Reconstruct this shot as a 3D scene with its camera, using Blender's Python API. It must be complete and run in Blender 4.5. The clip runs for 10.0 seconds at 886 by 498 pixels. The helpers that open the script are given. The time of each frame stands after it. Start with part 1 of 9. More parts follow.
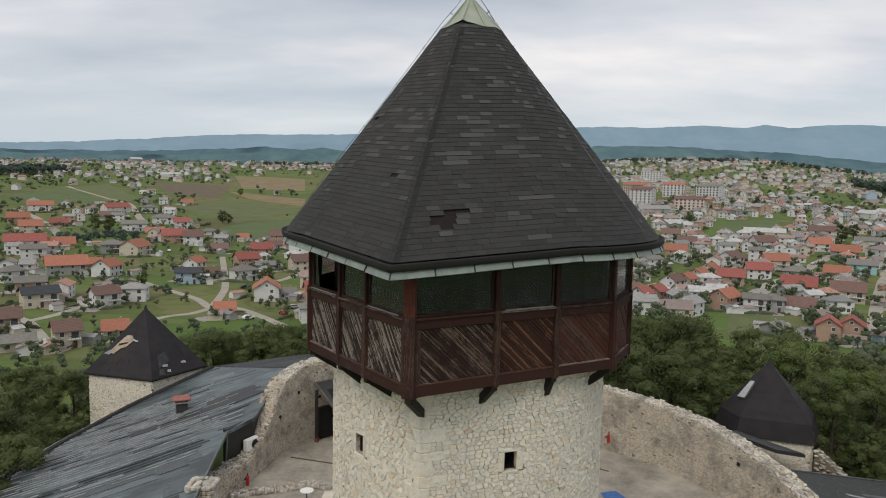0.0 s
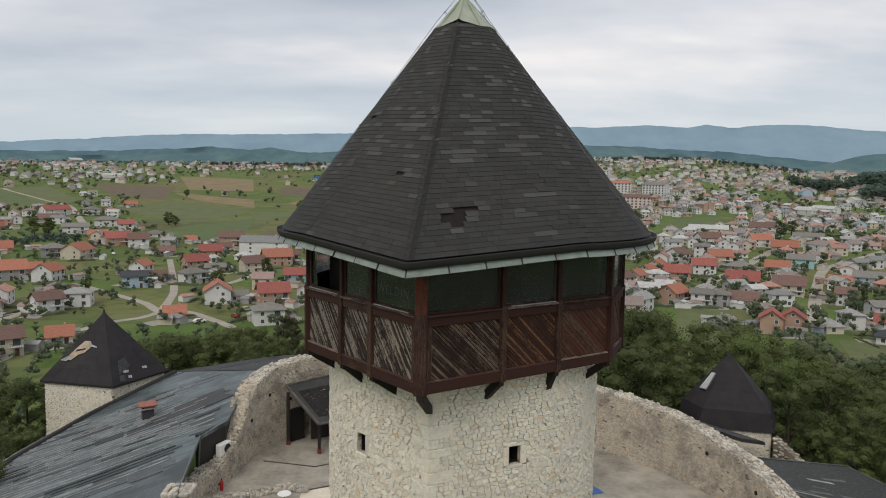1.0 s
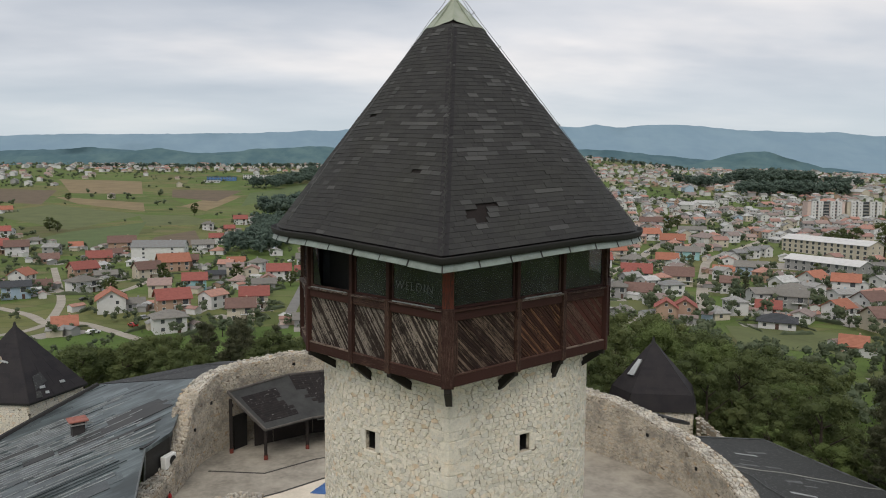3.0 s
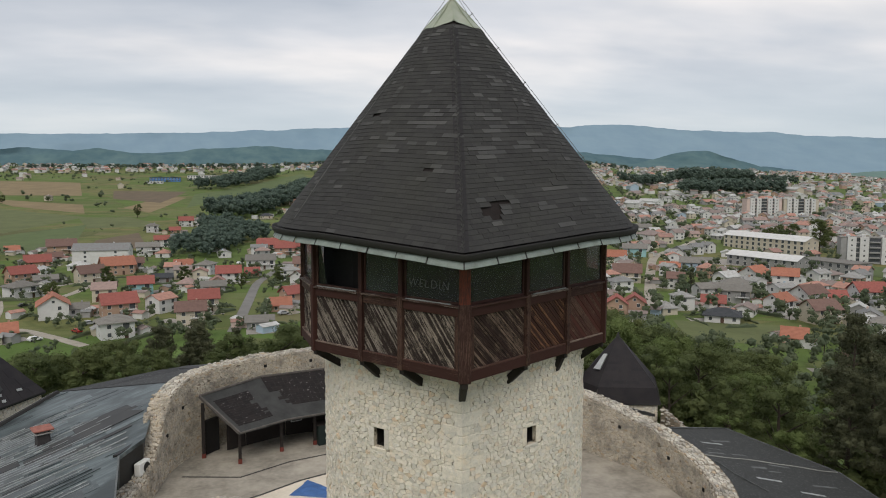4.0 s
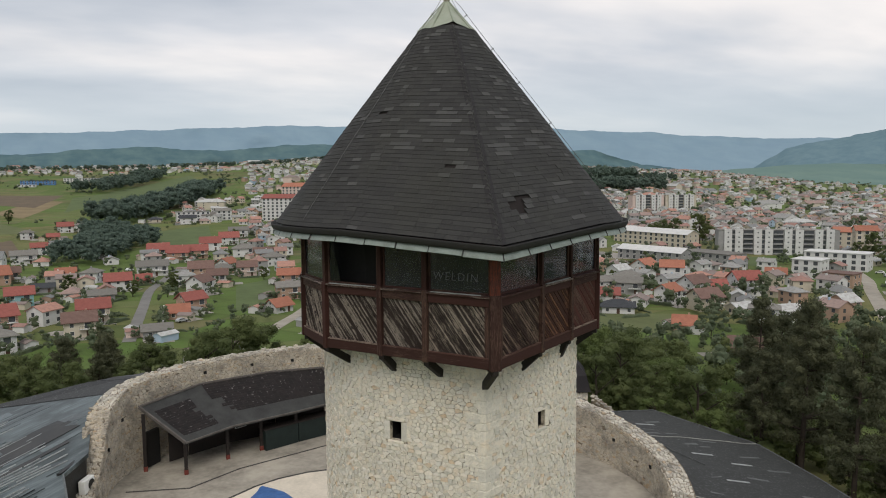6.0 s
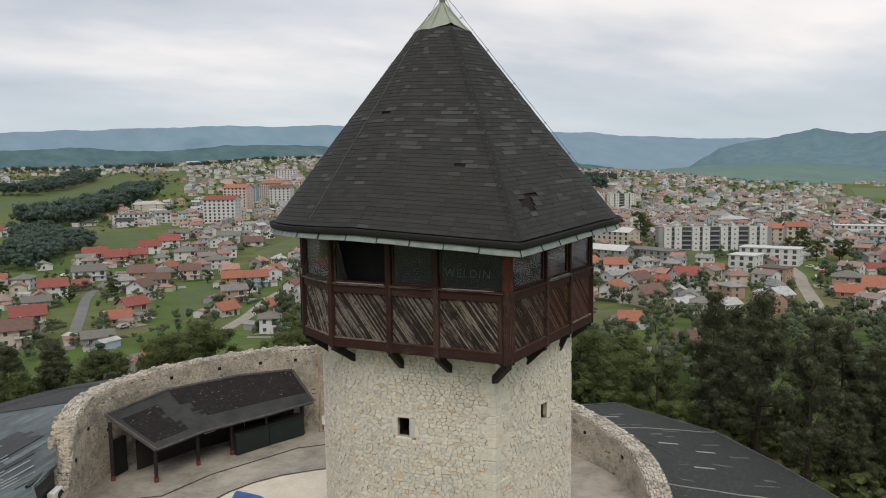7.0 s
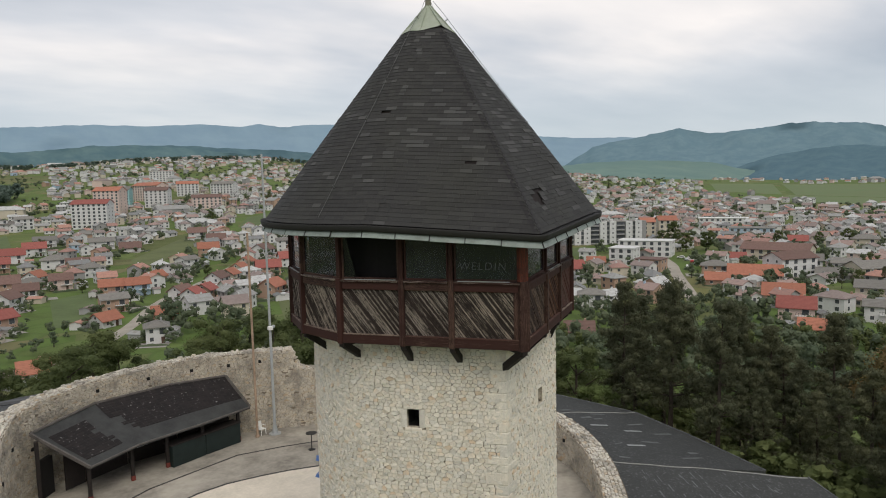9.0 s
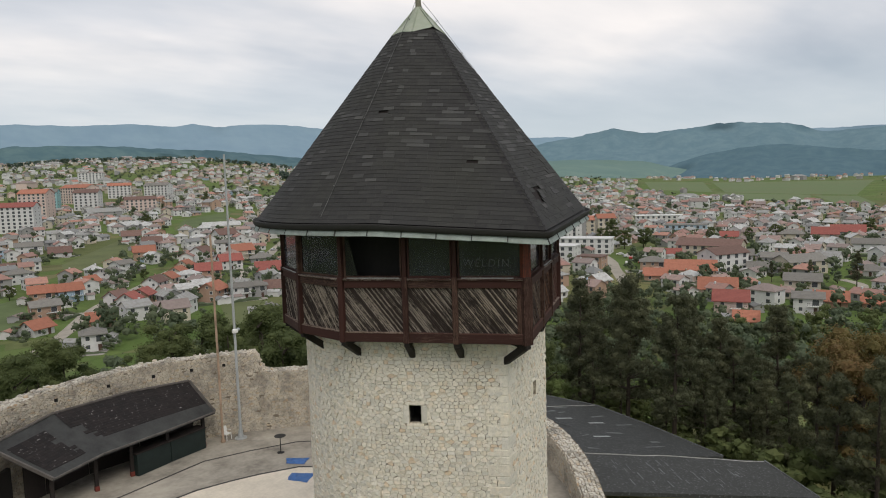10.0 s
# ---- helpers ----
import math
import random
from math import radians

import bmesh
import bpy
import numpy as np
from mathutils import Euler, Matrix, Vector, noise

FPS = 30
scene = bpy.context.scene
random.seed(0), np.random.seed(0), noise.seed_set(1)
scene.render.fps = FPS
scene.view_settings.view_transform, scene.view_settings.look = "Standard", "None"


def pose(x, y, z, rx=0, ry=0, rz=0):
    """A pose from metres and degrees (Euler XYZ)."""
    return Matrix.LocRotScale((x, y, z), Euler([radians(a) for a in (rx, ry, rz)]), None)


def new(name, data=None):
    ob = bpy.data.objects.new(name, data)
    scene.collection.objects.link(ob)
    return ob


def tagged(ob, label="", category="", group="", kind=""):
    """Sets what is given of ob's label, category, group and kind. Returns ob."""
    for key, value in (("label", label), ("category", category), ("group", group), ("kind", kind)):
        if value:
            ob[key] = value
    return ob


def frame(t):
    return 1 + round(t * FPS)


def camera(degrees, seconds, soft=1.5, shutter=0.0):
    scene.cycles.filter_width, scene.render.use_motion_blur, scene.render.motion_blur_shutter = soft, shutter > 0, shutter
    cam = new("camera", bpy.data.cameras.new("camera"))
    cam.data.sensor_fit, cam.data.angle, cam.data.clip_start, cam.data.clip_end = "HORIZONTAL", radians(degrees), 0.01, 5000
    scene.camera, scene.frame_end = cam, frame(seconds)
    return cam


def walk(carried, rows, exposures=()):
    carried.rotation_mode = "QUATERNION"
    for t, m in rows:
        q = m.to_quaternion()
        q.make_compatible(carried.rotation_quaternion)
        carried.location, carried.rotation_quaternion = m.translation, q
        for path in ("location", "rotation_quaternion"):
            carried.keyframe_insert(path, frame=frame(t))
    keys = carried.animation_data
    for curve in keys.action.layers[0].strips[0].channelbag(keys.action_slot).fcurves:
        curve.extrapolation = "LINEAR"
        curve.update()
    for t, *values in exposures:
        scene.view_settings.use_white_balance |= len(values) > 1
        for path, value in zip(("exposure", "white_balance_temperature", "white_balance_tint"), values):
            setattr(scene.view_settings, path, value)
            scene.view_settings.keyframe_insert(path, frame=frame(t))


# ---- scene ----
cam = camera(64.3, 10.0, soft=1.0)
METRES, EYE, TILT, LEAN, TURN = 16.0, 16.8, 0.0, 0.0, 0.0
ROWS = [
    (0.0, 0.0, 0.0, 0.0, 0.12, -5.56, -1.25),
    (0.5, -0.0395, -0.0027, -0.0019, -1.83, -5.54, -1.12),
    (1.0, -0.0839, -0.0049, -0.0041, -3.91, -5.51, -0.97),
    (1.5, -0.1257, -0.0063, -0.0057, -5.88, -5.48, -0.82),
    (2.0, -0.1729, -0.0068, -0.0075, -7.99, -5.46, -0.67),
    (2.5, -0.2168, -0.0054, -0.0087, -10.04, -5.45, -0.52),
    (4.0, -0.3618, 0.0052, -0.0122, -16.25, -5.45, -0.11),
    (4.5, -0.409, 0.012, -0.0136, -18.29, -5.46, 0.04),
    (5.0, -0.4611, 0.021, -0.0155, -20.5, -5.46, 0.19),
    (5.5, -0.5096, 0.031, -0.017, -22.55, -5.47, 0.33),
    (7.0, -0.6649, 0.0742, -0.0192, -29.29, -5.51, 0.78),
    (7.5, -0.7132, 0.0917, -0.0198, -31.47, -5.55, 0.94),
    (8.0, -0.7659, 0.1124, -0.0203, -33.91, -5.61, 1.08),
    (8.5, -0.8143, 0.1319, -0.0199, -36.18, -5.65, 1.23),
    (9.0, -0.8654, 0.1568, -0.0197, -38.65, -5.71, 1.39),
    (9.5, -0.9109, 0.1817, -0.0201, -40.98, -5.77, 1.56),
    (10.0, -0.9602, 0.2104, -0.0187, -43.49, -5.84, 1.71),
]
walk(cam, [(t, pose(0, 0, EYE, TILT, LEAN, TURN) @ pose(METRES * x, METRES * y, METRES * z, 90 + pitch, roll, yaw)) for t, x, y, z, yaw, pitch, roll in ROWS])
from mathutils.bvhtree import BVHTree

# ---------------------------------------------------------------- light
SUN_EL, SUN_AZ = 48, 200
world = bpy.data.worlds.new("overcast_sky")
scene.world = world
world.use_nodes = True
wn, wl = world.node_tree.nodes, world.node_tree.links
wn.clear()
w_out = wn.new("ShaderNodeOutputWorld")
w_bg = wn.new("ShaderNodeBackground")
w_sky = wn.new("ShaderNodeTexSky")
w_sky.sky_type, w_sky.sun_disc = "NISHITA", False
w_sky.sun_elevation, w_sky.sun_rotation = radians(SUN_EL), radians(SUN_AZ)
w_skyd = wn.new("ShaderNodeVectorMath")
w_skyd.operation = "SCALE"
w_skyd.inputs["Scale"].default_value = 0.10
wl.new(w_sky.outputs[0], w_skyd.inputs[0])
w_co = wn.new("ShaderNodeTexCoord")
w_sep = wn.new("ShaderNodeSeparateXYZ")
wl.new(w_co.outputs["Generated"], w_sep.inputs[0])


def wmath(op, a, b):
    n = wn.new("ShaderNodeMath")
    n.operation = op
    for i, v in enumerate((a, b)):
        if isinstance(v, (int, float)):
            n.inputs[i].default_value = v
        else:
            wl.new(v, n.inputs[i])
    return n.outputs[0]


# flat cloud sheet: directions are projected on a layer above, so that the banks flatten towards the horizon
w_den = wmath("ADD", wmath("MAXIMUM", w_sep.outputs[2], 0.0), 0.16)
w_cx, w_cy = wmath("DIVIDE", w_sep.outputs[0], w_den), wmath("DIVIDE", w_sep.outputs[1], w_den)
w_comb = wn.new("ShaderNodeCombineXYZ")
wl.new(w_cx, w_comb.inputs[0])
wl.new(w_cy, w_comb.inputs[1])


def wnoise(scale, detail, shift, stretch):
    m = wn.new("ShaderNodeMapping")
    m.inputs["Location"].default_value = shift
    m.inputs["Scale"].default_value = stretch
    m.inputs["Rotation"].default_value = (0, 0, 0.35)
    wl.new(w_comb.outputs[0], m.inputs[0])
    n = wn.new("ShaderNodeTexNoise")
    n.inputs["Scale"].default_value, n.inputs["Detail"].default_value, n.inputs["Roughness"].default_value = scale, detail, 0.5
    wl.new(m.outputs[0], n.inputs["Vector"])
    return n.outputs[0]


def wramp(src, stops):
    r = wn.new("ShaderNodeValToRGB")
    el = r.color_ramp.elements
    while len(el) < len(stops):
        el.new(0.5)
    for e, (p, c) in zip(el, stops):
        e.position, e.color = p, (*c, 1)
    wl.new(src, r.inputs[0])
    return r.outputs[0]


def wmix(kind, fac, a, b):
    n = wn.new("ShaderNodeMix")
    n.data_type, n.blend_type = "RGBA", kind
    for k, v in ((0, fac), (6, a), (7, b)):
        if isinstance(v, (int, float)):
            n.inputs[k].default_value = v
        elif isinstance(v, tuple):
            n.inputs[k].default_value = (*v, 1)
        else:
            wl.new(v, n.inputs[k])
    return n.outputs[2]


w_big = wramp(wnoise(0.55, 5, (3.1, 0.4, 0), (0.8, 1.25, 1)), [(0.34, (0.46, 0.495, 0.55)), (0.48, (0.62, 0.635, 0.67)), (0.62, (0.89, 0.845, 0.82))])
w_small = wramp(wnoise(1.3, 6, (7.7, 2.4, 0), (0.7, 1.3, 1)), [(0.33, (0.84, 0.86, 0.88)), (0.68, (1.08, 1.06, 1.04))])
w_cloud = wmix("MULTIPLY", 1.0, w_big, w_small)
# thin clear bluish strip low over the hills
w_low = wramp(w_sep.outputs[2], [(0.03, (1, 1, 1)), (0.16, (0, 0, 0))])
w_cloud = wmix("MIX", w_low, w_cloud, (0.50, 0.565, 0.62))
w_all = wmix("ADD", 0.12, w_cloud, w_skyd.outputs[0])
wl.new(w_all, w_bg.inputs[0])
w_bg.inputs[1].default_value = 1.02
wl.new(w_bg.outputs[0], w_out.inputs[0])

sun = new("sun", bpy.data.lights.new("sun", "SUN"))
sun.data.energy, sun.data.angle, sun.data.color = 1.3, radians(30), (1.0, 0.94, 0.85)
sun.rotation_euler = (radians(90 - SUN_EL), 0, radians(180 - SUN_AZ))
scene.view_settings.exposure = 0.0


# ---------------------------------------------------------------- materials
class Mat:
    """A small builder round a Principled node tree."""

    def __init__(self, name, rough=0.8, metal=0.0, spec=0.4):
        self.m = bpy.data.materials.new(name)
        self.m.use_nodes = True
        self.n, self.l = self.m.node_tree.nodes, self.m.node_tree.links
        self.b = self.n["Principled BSDF"]
        self.b.inputs["Roughness"].default_value = rough
        self.b.inputs["Metallic"].default_value = metal
        self.b.inputs["Specular IOR Level"].default_value = spec
        self.co = self.n.new("ShaderNodeNewGeometry").outputs["Position"]

    def put(self, value, socket):
        if isinstance(value, (int, float)):
            socket.default_value = value
        elif isinstance(value, tuple):
            socket.default_value = (*value, 1) if len(value) == 3 and len(socket.default_value) == 4 else value
        else:
            self.l.new(value, socket)

    def mapped(self, scale=(1, 1, 1), turn=0.0):
        m = self.n.new("ShaderNodeMapping")
        m.inputs["Scale"].default_value = scale
        m.inputs["Rotation"].default_value = (0, 0, turn)
        self.l.new(self.co, m.inputs[0])
        return m.outputs[0]

    def flat(self, scale=(1, 1, 1)):
        t = self.n.new("ShaderNodeUVMap")
        m = self.n.new("ShaderNodeMapping")
        m.inputs["Scale"].default_value = scale
        self.l.new(t.outputs[0], m.inputs[0])
        return m.outputs[0]

    def noise(self, scale, detail=4, rough=0.55, co=None):
        n = self.n.new("ShaderNodeTexNoise")
        n.inputs["Scale"].default_value, n.inputs["Detail"].default_value, n.inputs["Roughness"].default_value = scale, detail, rough
        self.l.new(co or self.co, n.inputs["Vector"])
        return n.outputs[0]

    def voronoi(self, scale, co=None, feature="F1", out=0):
        n = self.n.new("ShaderNodeTexVoronoi")
        n.feature = feature
        n.inputs["Scale"].default_value = scale
        self.l.new(co or self.co, n.inputs["Vector"])
        return n.outputs[out]

    def ramp(self, src, stops, hard=False):
        r = self.n.new("ShaderNodeValToRGB")
        if hard:
            r.color_ramp.interpolation = "CONSTANT"
        el = r.color_ramp.elements
        while len(el) < len(stops):
            el.new(0.5)
        for e, (p, c) in zip(el, stops):
            e.position, e.color = p, ((c, c, c, 1) if isinstance(c, (int, float)) else (*c, 1))
        self.l.new(src, r.inputs[0])
        return r.outputs[0]

    def mix(self, fac, a, b, kind="MIX"):
        n = self.n.new("ShaderNodeMix")
        n.data_type, n.blend_type = "RGBA", kind
        for k, v in ((0, fac), (6, a), (7, b)):
            self.put(v, n.inputs[k])
        return n.outputs[2]

    def math(self, op, a, b=0.0):
        n = self.n.new("ShaderNodeMath")
        n.operation = op
        self.put(a, n.inputs[0])
        self.put(b, n.inputs[1])
        return n.outputs[0]

    def rand(self, island=False):
        if island:
            return self.n.new("ShaderNodeNewGeometry").outputs["Random Per Island"]
        return self.n.new("ShaderNodeObjectInfo").outputs["Random"]

    def colour(self, c):
        self.put(c, self.b.inputs["Base Color"])
        return self

    def rough(self, r):
        self.put(r, self.b.inputs["Roughness"])
        return self

    def bump(self, height, strength=0.4, dist=0.02):
        b = self.n.new("ShaderNodeBump")
        b.inputs["Strength"].default_value, b.inputs["Distance"].default_value = strength, dist
        self.l.new(height, b.inputs["Height"])
        self.l.new(b.outputs[0], self.b.inputs["Normal"])
        return self


def stone_mat(name, island, light, warm, grey, dirt=0.35):
    k = Mat(name, 0.9, spec=0.25)
    c = k.ramp(k.rand(island), [(0.0, tuple(v * 0.80 for v in grey)), (0.12, grey), (0.24, light), (0.50, tuple(v * 0.93 for v in light)), (0.66, light), (0.80, warm), (0.90, tuple(v * 0.98 for v in grey)), (0.965, warm), (0.98, tuple(v * f for v, f in zip(warm, (0.95, 0.84, 0.73)))), (1.0, tuple(v * f for v, f in zip(warm, (0.90, 0.80, 0.71))))])
    c = k.mix(k.ramp(k.noise(7, 8, 0.7), [(0.42, 0.0), (0.68, 0.55)]), c, tuple(v * 0.66 for v in grey))
    # fine dark specks paint the shadow of small pits into the colour
    c = k.mix(k.ramp(k.noise(26, 6, 0.75), [(0.56, 0.0), (0.66, 0.6)]), c, tuple(v * 0.30 for v in grey))
    c = k.mix(k.ramp(k.noise(3.1, 4), [(0.60, 0.0), (0.72, 0.5)]), c, tuple(v * f for v, f in zip(warm, (1.0, 0.93, 0.85))))
    stain = k.ramp(k.noise(0.75, 8, 0.68), [(0.46, 0.0), (0.64, 1.0)])
    c = k.mix(k.math("MULTIPLY", stain, dirt), c, tuple(v * 0.35 for v in grey))
    k.colour(c).bump(k.noise(24, 8, 0.7), 0.9, 0.025)
    return k.m


def mortar_mat(name, col):
    k = Mat(name, 0.95, spec=0.15)
    k.colour(k.mix(k.ramp(k.noise(2.2, 5), [(0.3, 0.0), (0.7, 1.0)]), col, tuple(v * 0.6 for v in col))).bump(k.noise(40, 5), 0.5, 0.01)
    return k.m


M_STONE = stone_mat("limestone_block", False, (0.80, 0.745, 0.64), (0.78, 0.69, 0.56), (0.75, 0.71, 0.63), 0.10)
M_STONE_I = stone_mat("limestone_rubble", True, (0.80, 0.745, 0.64), (0.78, 0.69, 0.56), (0.75, 0.71, 0.63), 0.10)
M_MORTAR = (lambda k: k.colour(k.mix(k.ramp(k.noise(5, 7, 0.75), [(0.46, 0.0), (0.60, 1.0)]), (0.56, 0.50, 0.40), (0.085, 0.07, 0.052))).bump(k.noise(40, 5), 0.5, 0.01).m)(Mat("lime_mortar", 0.95, spec=0.15))
M_WALLSTONE = stone_mat("weathered_rubble", True, (0.58, 0.52, 0.42), (0.54, 0.455, 0.335), (0.47, 0.43, 0.365), 0.7)
M_WALLSTONE_P = stone_mat("weathered_stone", False, (0.60, 0.56, 0.48), (0.54, 0.46, 0.36), (0.48, 0.46, 0.42), 0.6)
M_WALLMORTAR = mortar_mat("weathered_mortar", (0.25, 0.21, 0.16))


def shingle_mat(name, island, faded=False):
    k = Mat(name, 0.85, spec=0.25)
    r = k.rand(island)
    lo, hi = (0.050, 0.078) if faded else (0.0285, 0.041)
    c = k.ramp(r, [(0.0, (lo, lo, lo)), (0.5, ((lo + hi) / 2,) * 3), (1.0, (hi, hi, hi * 0.97))])
    moss = k.ramp(k.noise(0.45, 5), [(0.5, 0.0), (0.75, 1.0)])
    c = k.mix(k.math("MULTIPLY", moss, 0.35), c, (0.040, 0.041, 0.031))
    c = k.mix(k.ramp(k.noise(14, 5), [(0.45, 0.0), (0.8, 0.5)]), c, (0.055, 0.052, 0.047))
    k.colour(c).bump(k.noise(160, 3), 0.4, 0.004)
    return k.m


M_SHINGLE, M_SHINGLE_I, M_SHINGLE_F = shingle_mat("bitumen_shingle", False), shingle_mat("bitumen_shingles_joined", True), shingle_mat("faded_bitumen_shingle", True, True)


def plain(name, col, rough=0.8, metal=0.0, vary=0.35, scale=6.0, bump=0.25, spec=0.4, other=None):
    k = Mat(name, rough, metal, spec)
    c = k.mix(k.ramp(k.noise(scale, 6), [(0.3, 0.0), (0.72, 1.0)]), col, other or tuple(v * (1 - vary) for v in col))
    c = k.mix(k.ramp(k.noise(scale * 7, 4), [(0.4, 0.0), (0.8, 0.35)]), c, tuple(min(1, v * 1.25) for v in col))
    k.colour(c)
    if bump:
        k.bump(k.noise(scale * 9, 4), bump, 0.01)
    return k.m


def timber_mat(name, paint, bare, worn):
    """Old red-brown stain that has weathered off to grey fibre; worn is the share of bare wood."""
    k = Mat(name, 0.75, spec=0.3)
    r = k.rand(False)
    # long fibres along the board: the map's u runs along it, v across
    fibre = k.noise(1.0, 8, 0.72, k.flat((1.0, 52, 1)))
    blotch = k.noise(2.2, 5, 0.6)
    mixed = k.math("ADD", k.math("MULTIPLY", fibre, 0.75), k.math("ADD", k.math("MULTIPLY", blotch, 0.30), k.math("MULTIPLY", r, 0.24)))
    # short dark scabs of old stain and knots break the bare fibre
    scab = k.noise(1.0, 6, 0.7, k.flat((6.0, 48, 1)))
    mixed = k.math("SUBTRACT", mixed, k.ramp(scab, [(0.50, 0.0), (0.62, 0.17)]))
    w = k.ramp(mixed, [(0.70 - worn * 0.32, 0.0), (0.76 - worn * 0.24, 1.0)])
    p = k.mix(r, paint, tuple(v * 0.45 for v in paint))
    b = k.mix(k.ramp(k.noise(1.0, 6, 0.7, k.flat((3, 60, 1))), [(0.32, 0.0), (0.66, 1.0)]), bare, tuple(v * 0.28 for v in bare))
    k.colour(k.mix(w, p, b)).bump(fibre, 0.6, 0.006)
    return k.m


M_BOARD_DARK = timber_mat("stained_board", (0.030, 0.014, 0.011), (0.24, 0.165, 0.125), 0.26)
M_BOARD_RED = timber_mat("reddened_board", (0.050, 0.019, 0.013), (0.26, 0.125, 0.070), 0.25)
M_BOARD_FAIR = timber_mat("sound_stained_board", (0.078, 0.025, 0.018), (0.17, 0.095, 0.07), 0.12)
M_BOARD_BARE = timber_mat("weathered_board", (0.026, 0.017, 0.014), (0.43, 0.36, 0.295), 0.36)
M_BOARD_GREY = timber_mat("greyed_board", (0.028, 0.018, 0.015), (0.35, 0.30, 0.255), 0.33)
M_SILL = timber_mat("worn_sill", (0.055, 0.024, 0.018), (0.30, 0.245, 0.21), 0.26)
M_LEDGE = timber_mat("worn_ledge", (0.075, 0.034, 0.025), (0.34, 0.26, 0.21), 0.36)
M_BEAM = timber_mat("stained_beam", (0.046, 0.0165, 0.0125), (0.12, 0.066, 0.048), 0.11)
M_BEAM_RED = timber_mat("faded_red_beam", (0.23, 0.058, 0.034), (0.10, 0.040, 0.030), 0.26)
M_BRACKET = plain("dark_bracket_wood", (0.018, 0.013, 0.011), 0.75, vary=0.4)
M_COPPER = plain("patinated_sheet", (0.27, 0.32, 0.29), 0.55, 0.25, 0.35, 3.0, 0.15, other=(0.17, 0.19, 0.17))
M_CAP = plain("green_patina_cap", (0.27, 0.315, 0.235), 0.6, 0.2, 0.3, 2.0, 0.15, other=(0.40, 0.415, 0.35))
M_ROOFFELT = plain("dark_edge_strip", (0.022, 0.021, 0.020), 0.7, vary=0.3)
M_RIDGE = plain("ridge_felt", (0.027, 0.0255, 0.027), 0.8, vary=0.3, spec=0.25)
M_HOLE = plain("bare_roof_deck", (0.014, 0.009, 0.008), 0.9, vary=0.5)
M_WIRE = plain("galvanised_wire", (0.15, 0.15, 0.145), 0.5, 0.6)
# near-black that puts the shade of openings and interiors into the colour
M_DARK = plain("interior_shade", (0.012, 0.011, 0.010), 0.9)
M_GLASS = Mat("dusty_window_glass", 0.12, spec=0.22)
M_GLASS.b.inputs["Transmission Weight"].default_value = 0.985
M_GLASS.b.inputs["IOR"].default_value = 1.45
M_GLASS.colour((0.42, 0.47, 0.53)).rough(M_GLASS.ramp(M_GLASS.noise(2.0, 5), [(0.3, 0.015), (0.8, 0.12)]))
# a film of dust, thicker in smears
g_dust = M_GLASS.n.new("ShaderNodeBsdfDiffuse")
g_dust.inputs[0].default_value = (0.50, 0.50, 0.62, 1)
g_mix = M_GLASS.n.new("ShaderNodeMixShader")
M_GLASS.l.new(M_GLASS.ramp(M_GLASS.noise(1.3, 6, 0.62, M_GLASS.mapped((1, 1, 0.6))), [(0.42, 0.002), (0.80, 0.036)]), g_mix.inputs[0])
M_GLASS.l.new(M_GLASS.b.outputs[0], g_mix.inputs[1])
M_GLASS.l.new(g_dust.outputs[0], g_mix.inputs[2])
M_GLASS.l.new(g_mix.outputs[0], M_GLASS.n["Material Output"].inputs[0])
M_GLASS = M_GLASS.m
M_CONCRETE = plain("courtyard_concrete", (0.40, 0.365, 0.305), 0.85, vary=0.6, scale=0.55)
M_PAVING = plain("pale_stage_paving", (0.68, 0.61, 0.50), 0.85, vary=0.22, scale=0.8)
M_GROOVE = plain("dark_channel", (0.06, 0.055, 0.05), 0.9)
M_BITUMEN = plain("bitumen_felt", (0.030, 0.031, 0.032), 0.6, vary=0.35, scale=0.5, other=(0.05, 0.05, 0.049))
M_WHITE = plain("white_plastic", (0.75, 0.75, 0.72), 0.5, vary=0.1)
M_RUST = plain("red_primer_steel", (0.17, 0.036, 0.024), 0.8, vary=0.4)
M_STEELDARK = plain("dark_painted_steel", (0.020, 0.020, 0.019), 0.5)
M_GALV = plain("galvanised_steel", (0.40, 0.42, 0.42), 0.45, 0.5, 0.2)


